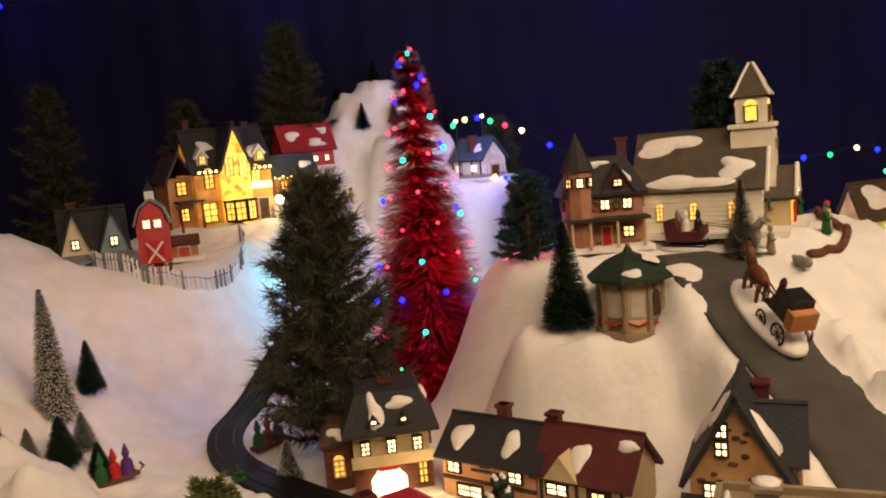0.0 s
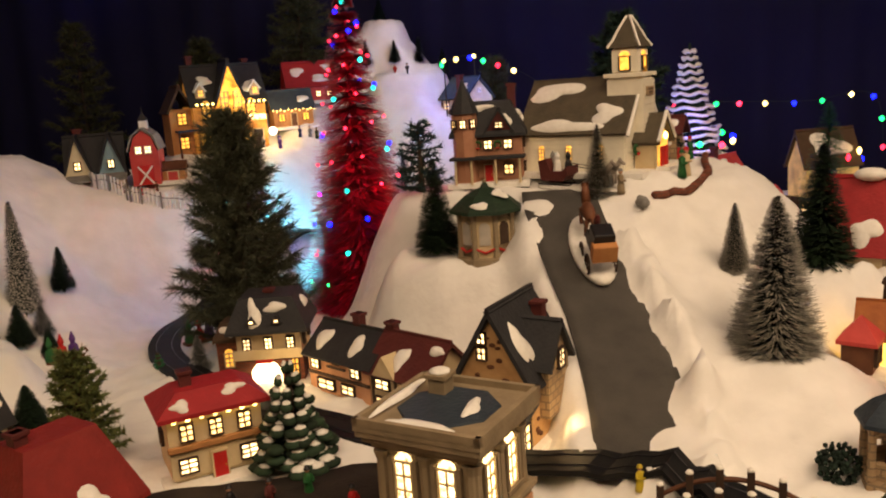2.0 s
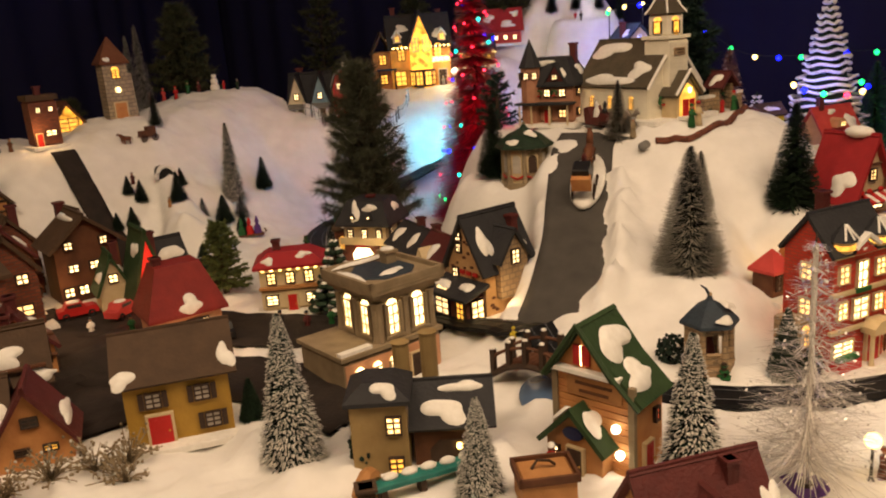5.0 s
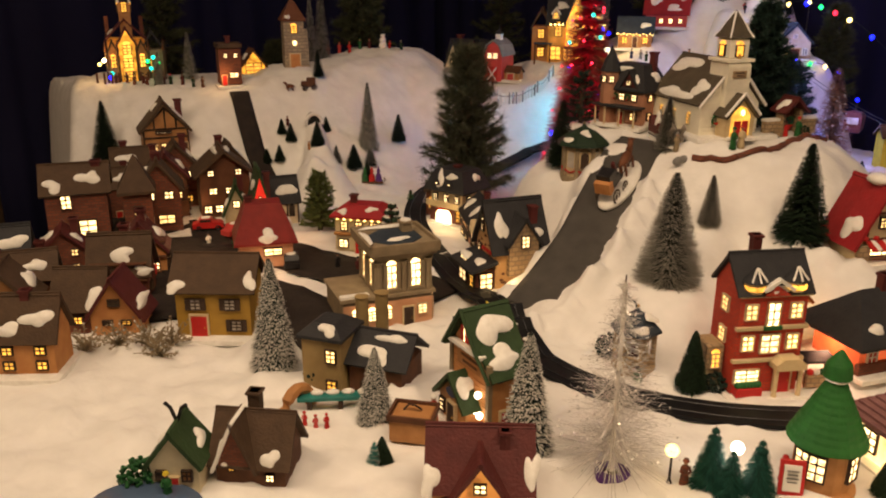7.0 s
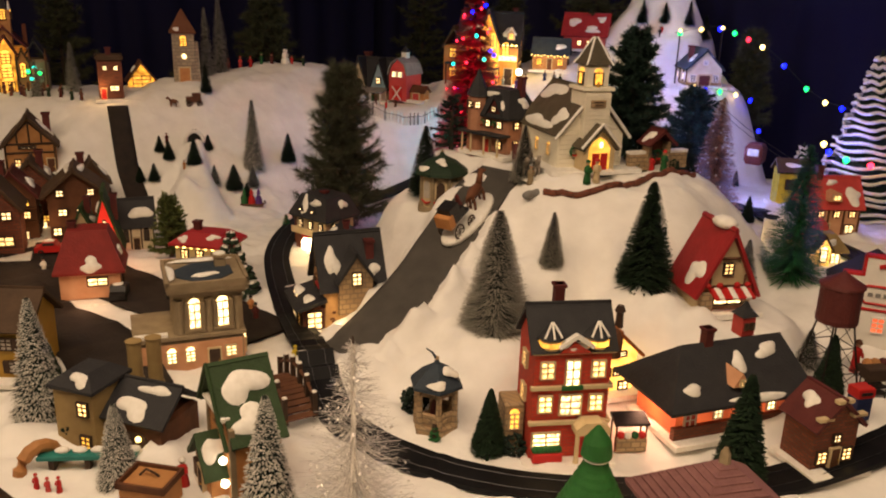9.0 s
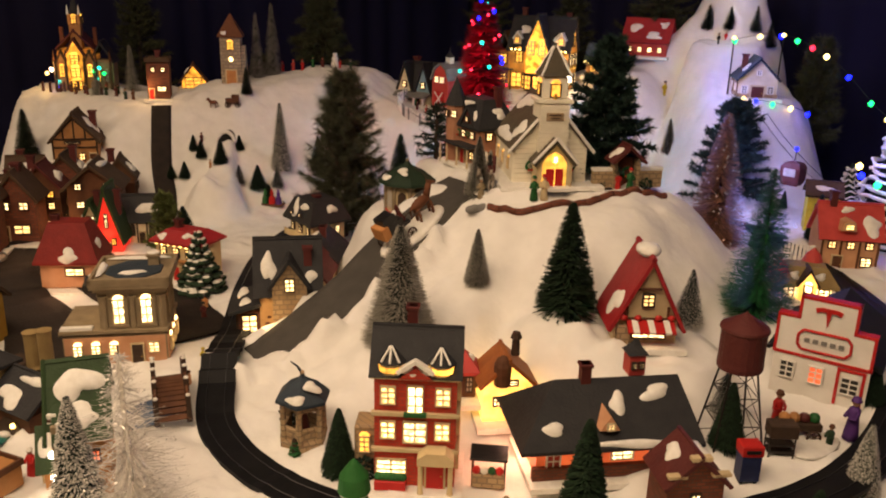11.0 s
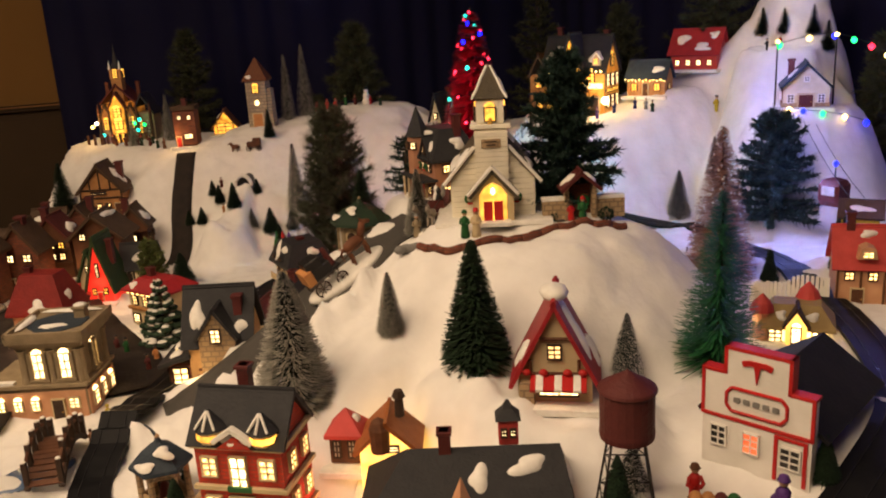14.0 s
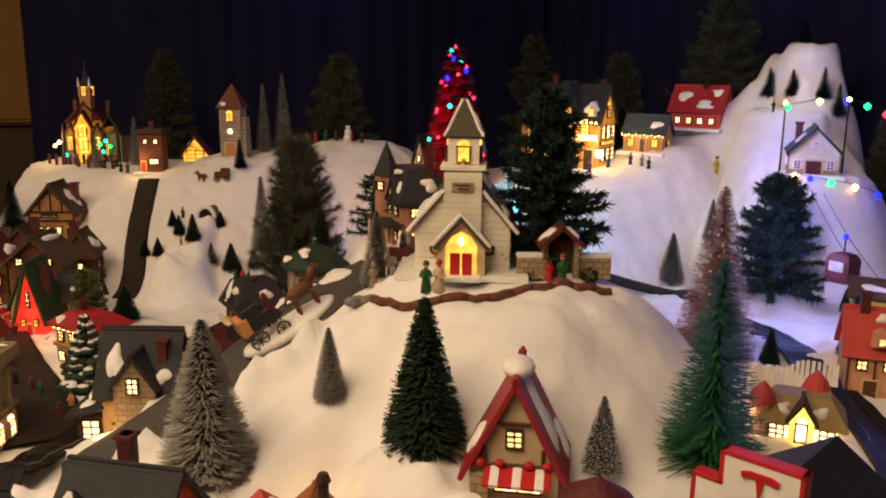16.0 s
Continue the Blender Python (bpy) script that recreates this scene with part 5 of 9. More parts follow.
hall = house("brick_hall", "narrow brown clock hall", -0.40, 0.355, -24, 0.04, 0.04, 0.09, 0.05, "pyramid", BROWNBRICK, BROWNROOF, [("f", 0, 0.06, 0.012, 0.014, LIT)], [("f", 0, 0.012, 0.024, WOODW)], k=1.35)
for i, (hx, hy, hw, hh, wall, rf, fc) in enumerate(((-0.62, 0.40, 0.08, 0.085, BROWNBRICK, BROWNROOF, -20), (-0.30, 0.17, 0.075, 0.06, BROWNBRICK, MAROON, -22), (-0.17, 0.07, 0.08, 0.075, WOODW, BROWNROOF, -25))):
    house("rowhouse", "brown rowhouse with small glowing windows", hx, hy, fc, hw, 0.055, hh, 0.035, "front" if i % 2 else "side", wall, rf, grid("f", (-0.022, 0.018), (0.028, 0.056), 0.011, 0.012, LIT), [("f", 0, 0.012, 0.024, REDP)], [(0.02, 0.01, hh, hh + 0.05)], [(0, 0.3, 0.5, 0.018, 0.012), (1, -0.3, 0.5, 0.016, 0.012)], seed=i + 3)
for i, (hx, hy, hw, hd, hh, rr, wall, rf, fc, sty) in enumerate(((-0.545, 0.485, 0.07, 0.05, 0.085, 0.04, WOODW, MAROON, -24, "front"), (-0.62, 0.545, 0.07, 0.05, 0.09, 0.04, BROWNBRICK, BROWNROOF, -22, "front"), (-0.70, 0.47, 0.06, 0.05, 0.09, 0.03, WOODW, BROWNROOF, -20, "side"),
        (-0.235, 0.285, 0.07, 0.05, 0.05, 0.04, ORANGE, MAROON, -28, "front"), (-0.27, 0.06, 0.07, 0.05, 0.07, 0.035, BRICK, SLATE, -25, "side"), (-0.10, 0.015, 0.07, 0.05, 0.06, 0.04, WOODL, BROWNROOF, -30, "front"), (-0.155, 0.215, 0.075, 0.055, 0.05, 0.045, BROWNBRICK, BROWNROOF, -35, "side"), (-0.58, 0.66, 0.055, 0.045, 0.075, 0.035, WOODW, BROWNROOF, -18, "front"))):
    g = random.Random(70 + i)
    wn = [("f", u, z, 0.011, 0.012, g.choice((LIT, LITW, LITA, LIT))) for u in (-0.019, 0.0, 0.019) for z in ((0.024, 0.050, 0.072) if hh > 0.08 else (0.024, 0.048)) if g.random() < 0.75 and z + 0.008 < hh]
    wn += [("r", u, z, 0.010, 0.012, g.choice((LIT, LITA, DIM))) for u in (-0.012, 0.012) for z in (0.024, 0.050) if g.random() < 0.6 and z + 0.008 < hh]
    ob = house("old_town_house", "old-town house with warm lit windows and snow", hx, hy, fc, hw, hd, hh, rr, sty, wall, rf, wn, [("f", -0.01, 0.010, 0.02, g.choice((REDP, WOODW, GREENP)))] if i % 2 else [], [(g.uniform(-0.02, 0.02), 0.006, hh, hh + rr + 0.016)], [(0, g.uniform(-0.5, 0.5), 0.5, 0.02, 0.012), (1, g.uniform(-0.5, 0.5), 0.4, 0.018, 0.014), (0, g.uniform(-0.8, 0.8), 0.15, 0.016, 0.007)], k=1.2)
    strip_box(ob, "ledge", WOODW, (0, -hd / 2 - 0.003, 0.038, hw * 1.04, 0.006, 0.003), (0, -hd / 2 - 0.003, 0.062, hw * 1.04, 0.006, 0.003))
    shopfront(ob, hw * 0.55, hd, 0.013, 0.012, g.choice((None, REDP, GREENP, WOODW)))
tv = house("tavern", "black and white timbered tavern with dark snowy roof", -0.355, 0.655, -20, 0.07, 0.06, 0.06, 0.045, "side", PALE, SLATE, grid("f", (-0.02, 0.02), (0.036,), 0.010, 0.022, DIM, 1), [("f", 0, 0.012, 0.026, DARKWOOD)], [], [(0, 0.3, 0.5, 0.025, 0.016)])
for u in (-0.034, -0.01, 0.01, 0.034):
    part("timber", Shape().box(u, -0.0315, 0.034, 0.003, 0.003, 0.052), DARKWOOD, tv)
# red glow of the front is put into the wall material as emission
el = house("elf_house", "steep green-roofed toy house with glowing red front", -0.315, 0.580, -25, 0.055, 0.07, 0.045, 0.098, "front", glow("red_wall_glow", (1.0, 0.04, 0.02), 0.55, 0.7, 40), GREENROOF, [("f", 0, 0.075, 0.006, 0.030, LITW)] + grid("f", (-0.012, 0.012), (0.030,), 0.008, 0.014, LITA), [("f", 0, 0.010, 0.022, REDP)], [(0.018, 0.0, 0.08, 0.135)], [(0, -0.2, 0.7, 0.02, 0.014)])
house("elf_house", "green-roofed cottage with bright lit dormer", -0.375, 0.560, -30, 0.05, 0.05, 0.05, 0.055, "front", CREAM, GREENROOF, [("f", 0, 0.066, 0.014, 0.014, LITW)], [("f", 0, 0.012, 0.02, REDP)], [(0.01, -0.005, 0.09, 0.125)], [(0, -0.3, 0.4, 0.018, 0.014), (1, 0.1, 0.5, 0.016, 0.012)])
rh_ = house("red_hall", "salmon village hall with big maroon hipped roof", -0.125, 0.475, -27, 0.098, 0.075, 0.060, 0.068, "hip", PINKP, shade("brick_red_roof", (0.24, 0.022, 0.017), 0.6, (0.16, 0.014, 0.012), 60, 0.8, 0.6, 250), [("f", 0.012, 0.040, 0.032, 0.014, LITW)] + grid("r", (0.0,), (0.034,), 0.014, 0.018, LIT), [], [(-0.025, 0.0, 0.11, 0.14)], [(0, 0.1, 0.16, 0.020, 0.014), (1, -0.2, 0.4, 0.012, 0.010)], over=0.009)
rs = house("toy_store", "cream two-storey store with red snowy roof", -0.075, 0.675, -55, 0.098, 0.07, 0.083, 0.018, "hip", CREAM, REDROOF, grid("f", (-0.03, 0.0, 0.03), (0.062,), 0.013, 0.018, LIT) + grid("f", (-0.032, 0.032), (0.026,), 0.018, 0.016, LITW) + grid("l", (0.0,), (0.05,), 0.012, 0.016, LIT), [("f", 0, 0.014, 0.028, REDP)], [(-0.02, 0.0, 0.095, 0.118)], [(0, -0.7, 0.4, 0.012, 0.008), (0, 0.5, 0.7, 0.014, 0.007)], over=0.009)
for k in range(7):
    part("fairy_bulb", Shape().ball(-0.042 + 0.014 * k, -0.041, 0.078, 0.003, n=7, k=4), BULBS["yellow"], rs)
strip_box(rs, "cornice", WOODL, (0, -0.037, 0.046, 0.102, 0.006, 0.006), (0, -0.037, 0.080, 0.102, 0.006, 0.004))

# bank: wide base with terrace and a tall upper storey
bk = thing("bank", "taupe stone bank with terrace, columns and latticed windows", "model house", on(0.213, 0.514, -22, 0.004), "lit village houses")
part("lower_storey", Shape().box(-0.028, 0.0, 0.028, 0.150, 0.100, 0.056), TAUPE, bk)
part("terrace", Shape().box(-0.028, 0.0, 0.059, 0.158, 0.108, 0.006), TAUPE, bk)
part("terrace_snow", Shape().box(-0.082, -0.046, 0.064, 0.046, 0.010, 0.005), ROOF_SNOW, bk)
part("upper_storey", Shape().box(0.0, 0.0, 0.092, 0.086, 0.086, 0.066), TAUPE, bk)
for zc, wc in ((0.119, 0.096), (0.1245, 0.106), (0.130, 0.114)):
    part("cornice", Shape().box(0.0, 0.0, zc, wc, wc, 0.0052), TAUPE, bk)
roof_on(bk, 0.0, 0.0, 0.1325, 0.104, 0.104, 0, "flat", TAUPE, 0.006)
part("roof_felt", Shape().lathe(0.0, 0.0, [(0.044, 0.1385), (0.043, 0.1405)], 8, math.pi / 8), BLUESLATE, bk, "dark blue roof felt")
blob(bk, (0.0, -0.022, 0.141), (1, 0.2, 0), (-0.2, 1, 0), 0.020, 0.008, 4)
blob(bk, (-0.048, 0.0, 0.141), (1, 0, 0), (0, 1, 0), 0.006, 0.046, 7)
blob(bk, (0.0, 0.048, 0.141), (1, 0, 0), (0, 1, 0), 0.046, 0.006, 8)
chimney(bk, 0.026, 0.022, 0.136, 0.158, TAUPE, 0.016)
part("chimney_snow", Shape().ball(0.026, 0.022, 0.159, 0.010, 0.010, 0.003, 9, 5), ROOF_SNOW, bk, soft=True)
for side, us in (("f", (-0.020, 0.020)), ("r", (0.0,)), ("l", (-0.020, 0.020))):
    for u in us:
        m = front_at(0.086, 0.086, side, u, 0.088)
        window(bk, m, 0.016, 0.038, LITW, "cream", True)
        part("window_surround", Shape().box(-0.0115, -0.001, 0.0, 0.004, 0.006, 0.044).box(0.0115, -0.001, 0.0, 0.004, 0.006, 0.044).box(0, -0.001, -0.0225, 0.030, 0.008, 0.005), TAUPE, bk, at=m)
    for u in (-0.041, 0, 0.041):
        m = front_at(0.086, 0.086, side, u, 0)
        part("pilaster", Shape().lathe(0, 0, [(0.0062, 0.062), (0.005, 0.070), (0.0045, 0.106), (0.0068, 0.114)], 8), TAUPE, bk, at=m)
# salmon panels over the taupe storey: its lit look put in as colour
strip_box(bk, "lit_wall", PINKP, (-0.028, -0.0505, 0.028, 0.146, 0.003, 0.044), (0.0475, 0.0, 0.028, 0.003, 0.096, 0.044))
for u in (-0.082, -0.056, -0.030):
    window(bk, pose(u, -0.0535, 0.030), 0.013, 0.016, LITW, "cream", True)
window(bk, pose(0.028, -0.0535, 0.032), 0.015, 0.016, LITW, "cream")
for u in (-0.030, 0.0, 0.030):
    window(bk, pose(0.0505, u, 0.030, 0, 0, 90), 0.014, 0.022, LITW, "cream", True)
door(bk, pose(0.004, -0.0535, 0.004), 0.016, 0.034, DARKWOOD)

# stone house with cross gables and porch
sh = house("stone_house", "stone cottage shop with black snowy gables and lit porch", 0.254, 0.748, -113, 0.078, 0.088, 0.078, 0.066, "front", shade("tan_plaster", (0.52, 0.33, 0.15), 0.75, (0.40, 0.23, 0.10), 60), SLATE, [("f", -0.012, 0.100, 0.010, 0.013, LITW), ("f", -0.012, 0.116, 0.010, 0.012, LITW), ("f", -0.022, 0.062, 0.011, 0.014, LITW), ("f", -0.022, 0.042, 0.011, 0.012, LITW)], [], [(0.018, 0.030, 0.10, 0.138)], [(1, -0.55, 0.5, 0.012, 0.028), (1, 0.55, 0.3, 0.016, 0.012), (0, -0.35, 0.7, 0.016, 0.018), (0, 0.4, 0.35, 0.02, 0.022)], over=0.009, k=1.06)
part("cross_gable", Shape().prism([(-0.026, 0.03), (0.026, 0.03), (0.026, 0.088), (0, 0.122), (-0.026, 0.088)], -0.05, 0.0), STONE, sh, at=pose(0, 0.002, 0, 0, 0, 90))
for sx in (-1, 1):
    s = Shape()
    s.slab([(sx * 0.033, -0.056, 0.082), (sx * 0.033, 0.0, 0.082), (0, 0.0, 0.130), (0, -0.056, 0.130)][::sx], 0.0045)
    part("gable_roof", s, SLATE, sh, at=pose(0, 0.002, 0, 0, 0, 90))
window(sh, pose(0.0525, 0.002, 0.088, 0, 0, 90), 0.014, 0.020, LITW, "dark")
rnd = random.Random(9)
for k in range(46):
    a, b = rnd.uniform(-0.036, 0.036), rnd.uniform(0.012, 0.118)
    if abs(a) < 0.036 * min(1.0, (0.142 - b) / 0.066) - 0.003:
        part("stone", Shape().ball(a, -0.0445, b, rnd.uniform(0.003, 0.0052), 0.0016, rnd.uniform(0.0018, 0.0028), 7, 4), WOODW, sh)
for k in range(24):
    part("stone", Shape().ball(0.0395, rnd.uniform(-0.038, 0.038), rnd.uniform(0.01, 0.074), 0.0016, rnd.uniform(0.003, 0.0052), 0.0024, 7, 4), WOODW, sh)
part("shop_bay", Shape().box(0.0, -0.060, 0.022, 0.072, 0.034, 0.040), BROWNBRICK, sh)
part("porch_roof", Shape().box(0.0, -0.066, 0.048, 0.094, 0.050, 0.006, 0, 1, 16), SLATE, sh)
blob(sh, (-0.02, -0.072, 0.052), (1, 0, 0), (0, 1, 0.28), 0.022, 0.010, 12)
blob(sh, (0.026, -0.066, 0.053), (1, 0, 0), (0, 1, 0.28), 0.014, 0.012, 13)
window(sh, pose(-0.016, -0.078, 0.024), 0.030, 0.028, SHOP, "dark", True)
window(sh, pose(0.024, -0.078, 0.022), 0.016, 0.024, LITA, "dark")
window(sh, pose(0.0375, -0.060, 0.022, 0, 0, 90), 0.022, 0.028, SHOP, "dark")
for u, c in ((-0.010, REDP), (0.004, REDP), (0.018, REDP)):
    part("sign_block", Shape().box(u + 0.004, -0.047, 0.066, 0.010, 0.002, 0.006), c, sh, "small red sign block")
for rot in (-40, 40):
    part("scissor_sign", Shape().box(0.010, -0.0475, 0.050, 0.022, 0.002, 0.003, 0, 1, 0, rot), BLACKP, sh)

# pub: two joined halves
pb = thing("pub", "long half-timbered pub with dark and maroon snowy roofs", "model house", on(0.082, 0.874, -125, 0.004) @ Matrix.Diagonal((1.08, 1.0, 0.98, 1)), "lit village houses")
for cx, ww, hh, rr, wall, rf, sn in ((-0.048, 0.112, 0.052, 0.034, PINKP, SLATE, [(0, -0.62, 0.5, 0.012, 0.022), (0, 0.35, 0.5, 0.012, 0.018)]), (0.056, 0.092, 0.050, 0.040, CREAM, MAROON, [(0, -0.1, 0.45, 0.010, 0.022), (0, 0.75, 0.75, 0.014, 0.007)])):
    body(pb, cx, 0, 0.0, ww, 0.078, hh, rr, "side", wall)
    roof_on(pb, cx, 0, hh, ww, 0.078, rr, "side", rf, 0.007, sn, 21)
for cx, cz in ((-0.047, 0.106), (0.012, 0.104)):
    chimney(pb, cx, 0.004, 0.07, cz)
for u, z, ww, hh, mt in ((-0.088, 0.040, 0.015, 0.013, LITW), (-0.014, 0.040, 0.015, 0.013, LITW), (-0.07, 0.014, 0.030, 0.014, SHOP), (-0.03, 0.014, 0.022, 0.013, SHOP), (0.032, 0.036, 0.022, 0.013, LITW), (0.03, 0.012, 0.02, 0.013, SHOP), (0.075, 0.034, 0.014, 0.014, LIT)):
    window(pb, pose(u, -0.0405, z), ww, hh, mt, "dark")
for u in (0.014, 0.052, 0.064, 0.086, 0.098):
    part("timber", Shape().box(u, -0.0395, 0.026, 0.003, 0.003, 0.050), DARKWOOD, pb)
strip_box(pb, "sign_line", DARKWOOD, (-0.05, -0.0405, 0.040, 0.034, 0.002, 0.003), (-0.05, -0.0405, 0.046, 0.012, 0.002, 0.003), (-0.048, -0.0405, 0.0265, 0.112, 0.003, 0.004))
part("gable", Shape().prism([(0.020, 0.048), (0.056, 0.048), (0.038, 0.075)], -0.046, 0.0), CREAM, pb)

# corner shop with hipped roof and lit entrance
cs = house("corner_shop", "yellow two-storey corner shop with dark hipped roof and bright entrance", -0.095, 0.955, -82, 0.088, 0.078, 0.082, 0.042, "mansard", CREAM, SLATE, grid("f", (-0.03, 0.0, 0.03), (0.062,), 0.010, 0.016, LITW) + grid("r", (-0.02, 0.02), (0.062,), 0.010, 0.016, LITW) + grid("l", (-0.02, 0.02), (0.062, 0.028), 0.010, 0.016, LIT) + [("f", 0.034, 0.026, 0.010, 0.026, LITA)], [], [(0.0, 0.0, 0.11, 0.13)], [(0, -0.35, 0.5, 0.010, 0.024), (0, 0.3, 0.7, 0.016, 0.009), (1, 0.2, 0.6, 0.012, 0.012)], over=0.012)
part("ground_floor", Shape().box(0, 0, 0.022, 0.0915, 0.0815, 0.038), BROWNBRICK, cs, "red-brown brick ground floor")
for u in (-0.018, 0.016):
    dm = part("dormer", Shape().prism([(-0.008, 0), (0.008, 0), (0, 0.012)], -0.010, 0.016), SLATE, cs, at=pose(u, -0.040, 0.092))
    window(dm, pose(0, -0.011, 0.004), 0.007, 0.005, LITW, "open")
for u in (-0.03, 0.0, 0.03):
    part("sill", Shape().box(u, -0.0405, 0.0525, 0.014, 0.005, 0.003), CREAM, cs)
strip_box(cs, "balcony", CREAM, (0, -0.046, 0.046, 0.094, 0.014, 0.006), (0, -0.052, 0.052, 0.094, 0.002, 0.010))
part("entrance", Shape().prism([(-0.026, 0.004), (0.014, 0.004), (0.014, 0.024), (0.006, 0.034), (-0.018, 0.034), (-0.026, 0.024)], -0.044, -0.036), glow("white_entrance", (1.0, 0.78, 0.42), 9, 0.3, 40), cs, "bright lit entrance")
part("wing", Shape().box(-0.062, 0.01, 0.032, 0.034, 0.05, 0.064), BROWNBRICK, cs)
roof_on(cs, -0.062, 0.01, 0.064, 0.034, 0.05, 0.022, "hip", BROWNROOF, 0.004, [(0, 0, 0.5, 0.012, 0.008)])
window(cs, pose(-0.062, -0.0165, 0.034), 0.012, 0.020, LITA, "cream", True)
part("sign", Shape().box(-0.006, -0.0505, 0.0405, 0.022, 0.002, 0.007), REDP, cs)

# mustard house
yh = house("mustard_house", "mustard two-storey house with plain brown roof and red door", 0.083, 0.268, -44, 0.112, 0.082, 0.084, 0.038, "side", MUSTARD, BROWNROOF, [], [("f", -0.022, 0.024, 0.034, REDP)], [], [(0, -0.82, 0.16, 0.016, 0.012), (0, 0.85, 0.3, 0.010, 0.018)], over=0.010)
for u, z in ((-0.026, 0.058), (0.026, 0.058), (0.034, 0.024)):
    wb = window(yh, front_at(0.112, 0.082, "f", u, z), 0.016, 0.017, PALEPANE, "dark")
    for sx in (-1, 1):
        part("shutter", Shape().box(sx * 0.0125, -0.001, 0, 0.006, 0.003, 0.019), DARKWOOD, wb)
# hotel with little tower and covered yard
ht = thing("coach_inn", "olive coaching inn with small tower, covered yard and snow patches", "model house", on(0.350, 0.310, -62, 0.012), "lit village houses")
part("tower_body", Shape().box(-0.012, -0.018, 0.045, 0.056, 0.062, 0.090), OLIVE, ht)
roof_on(ht, -0.012, -0.018, 0.090, 0.056, 0.062, 0.014, "hip", SLATE, 0.005, [(0, 0.3, 0.6, 0.015, 0.010)])
for z, mt in ((0.064, LIT), (0.020, LITA)):
    window(ht, pose(0.003, -0.0505, z), 0.014, 0.018, mt, "dark")
window(ht, pose(-0.0415, -0.02, 0.07, 0, 0, -90), 0.012, 0.018, DIM, "dark", True)
part("yard_body", Shape().box(0.058, 0.005, 0.026, 0.075, 0.075, 0.052), WOODW, ht)
roof_on(ht, 0.058, 0.005, 0.052, 0.080, 0.080, 0.030, "side", SLATE, 0.006, [(0, -0.1, 0.35, 0.026, 0.015), (0, 0.3, 0.8, 0.022, 0.008)])
part("yard_arch", Shape().prism([(0.036, 0.004), (0.080, 0.004), (0.080, 0.026), (0.070, 0.036), (0.046, 0.036), (0.036, 0.026)], -0.0345, -0.030), DARKWOOD, ht, "dark arched yard opening")
part("yard_lamp", Shape().ball(0.066, -0.036, 0.03, 0.0035), BULBS["yellow"], ht)
part("back_wing", Shape().box(-0.024, 0.036, 0.034, 0.044, 0.044, 0.068), DARKWOOD, ht)
for k in range(2):
    part("round_pier", Shape().lathe(0.008 + 0.030 * k, 0.040, [(0.009, 0), (0.009, 0.060), (0.011, 0.064), (0.009, 0.068), (0.009, 0.112 + 0.010 * k), (0.0105, 0.116 + 0.010 * k)], 12), OLIVE, ht)

# orange cottage and friends
oh = house("orange_cottage", "orange plaster cottage with steep brown snowy gable", -0.015, 0.150, -40, 0.075, 0.055, 0.042, 0.055, "front", ORANGE, MAROON, [("f", 0, 0.060, 0.016, 0.010, DIM), ("f", -0.012, 0.028, 0.014, 0.007, DIM), ("f", 0.016, 0.028, 0.014, 0.007, LITA)], [], [], [(0, 0.1, 0.3, 0.04, 0.009), (1, 0.1, 0.3, 0.04, 0.009)], over=0.010)
house("orange_cottage", "brown-roofed house with glowing orange windows", 0.035, 0.005, -40, 0.08, 0.06, 0.06, 0.05, "side", ORANGE, BROWNROOF, grid("f", (-0.022, 0.022), (0.02, 0.042), 0.014, 0.012, LITA), [], [(0.0, 0, 0.08, 0.12)], [(0, 0.4, 0.5, 0.022, 0.014), (0, -0.4, 0.3, 0.02, 0.01)])
house("brown_house", "old house with large snow-edged brown roof", -0.065, 0.115, -40, 0.07, 0.07, 0.05, 0.05, "side", BROWNBRICK, BROWNROOF, grid("f", (0.0,), (0.03,), 0.014, 0.012, LITA), [], [], [(0, 0.6, 0.3, 0.014, 0.022)])
# toy shop
ts = thing("village_store", "tan clapboard store with green snow-laden gables and porch", "model house", on(0.564, 0.391, -103, 0.004), "lit village houses")
part("snow_base", Shape().box(0, -0.026, 0.003, 0.104, 0.080, 0.008), ROOF_SNOW, ts)
part("body", Shape().prism([(-0.046, 0.005), (0.042, 0.005), (0.042, 0.092), (0.022, 0.108), (-0.013, 0.150), (-0.046, 0.108)], -0.0425, 0.010), ORANGE, ts)
for pts3, nm in ((((-0.054, 0.098), (-0.013, 0.156)), 0), (((-0.013, 0.156), (0.026, 0.106)), 1), (((0.014, 0.120), (0.052, 0.084)), 2)):
    (xa, za), (xb, zb) = pts3
    y0_ = -0.052 if nm < 2 else -0.046
    rr_ = part("roof", Shape().slab([(xa, y0_, za), (xb, y0_, zb), (xb, 0.016, zb), (xa, 0.016, za)], 0.005), GREENROOF, ts)
    U_, V_ = Vector((0, 1, 0)), Vector((xb - xa, 0, zb - za))
    blob(rr_, Vector((xa + 0.5 * (xb - xa), -0.019, za + 0.5 * (zb - za) + 0.001)), U_, V_, (0.022, 0.026, 0.026)[nm], (0.020, 0.022, 0.016)[nm], 40 + nm)
for (xa, za), (xb, zb) in (((-0.054, 0.097), (-0.013, 0.155)), ((-0.013, 0.155), (0.026, 0.105)), ((0.020, 0.113), (0.052, 0.083))):
    part("bargeboard", Shape().tube([(xa, -0.0525, za), (xb, -0.0525, zb)], 0.0026, 5), GREENROOF, ts)
for u in (-0.044, 0.040):
    part("corner_post", Shape().box(u, -0.0435, 0.052, 0.006, 0.006, 0.098), TAUPE, ts)
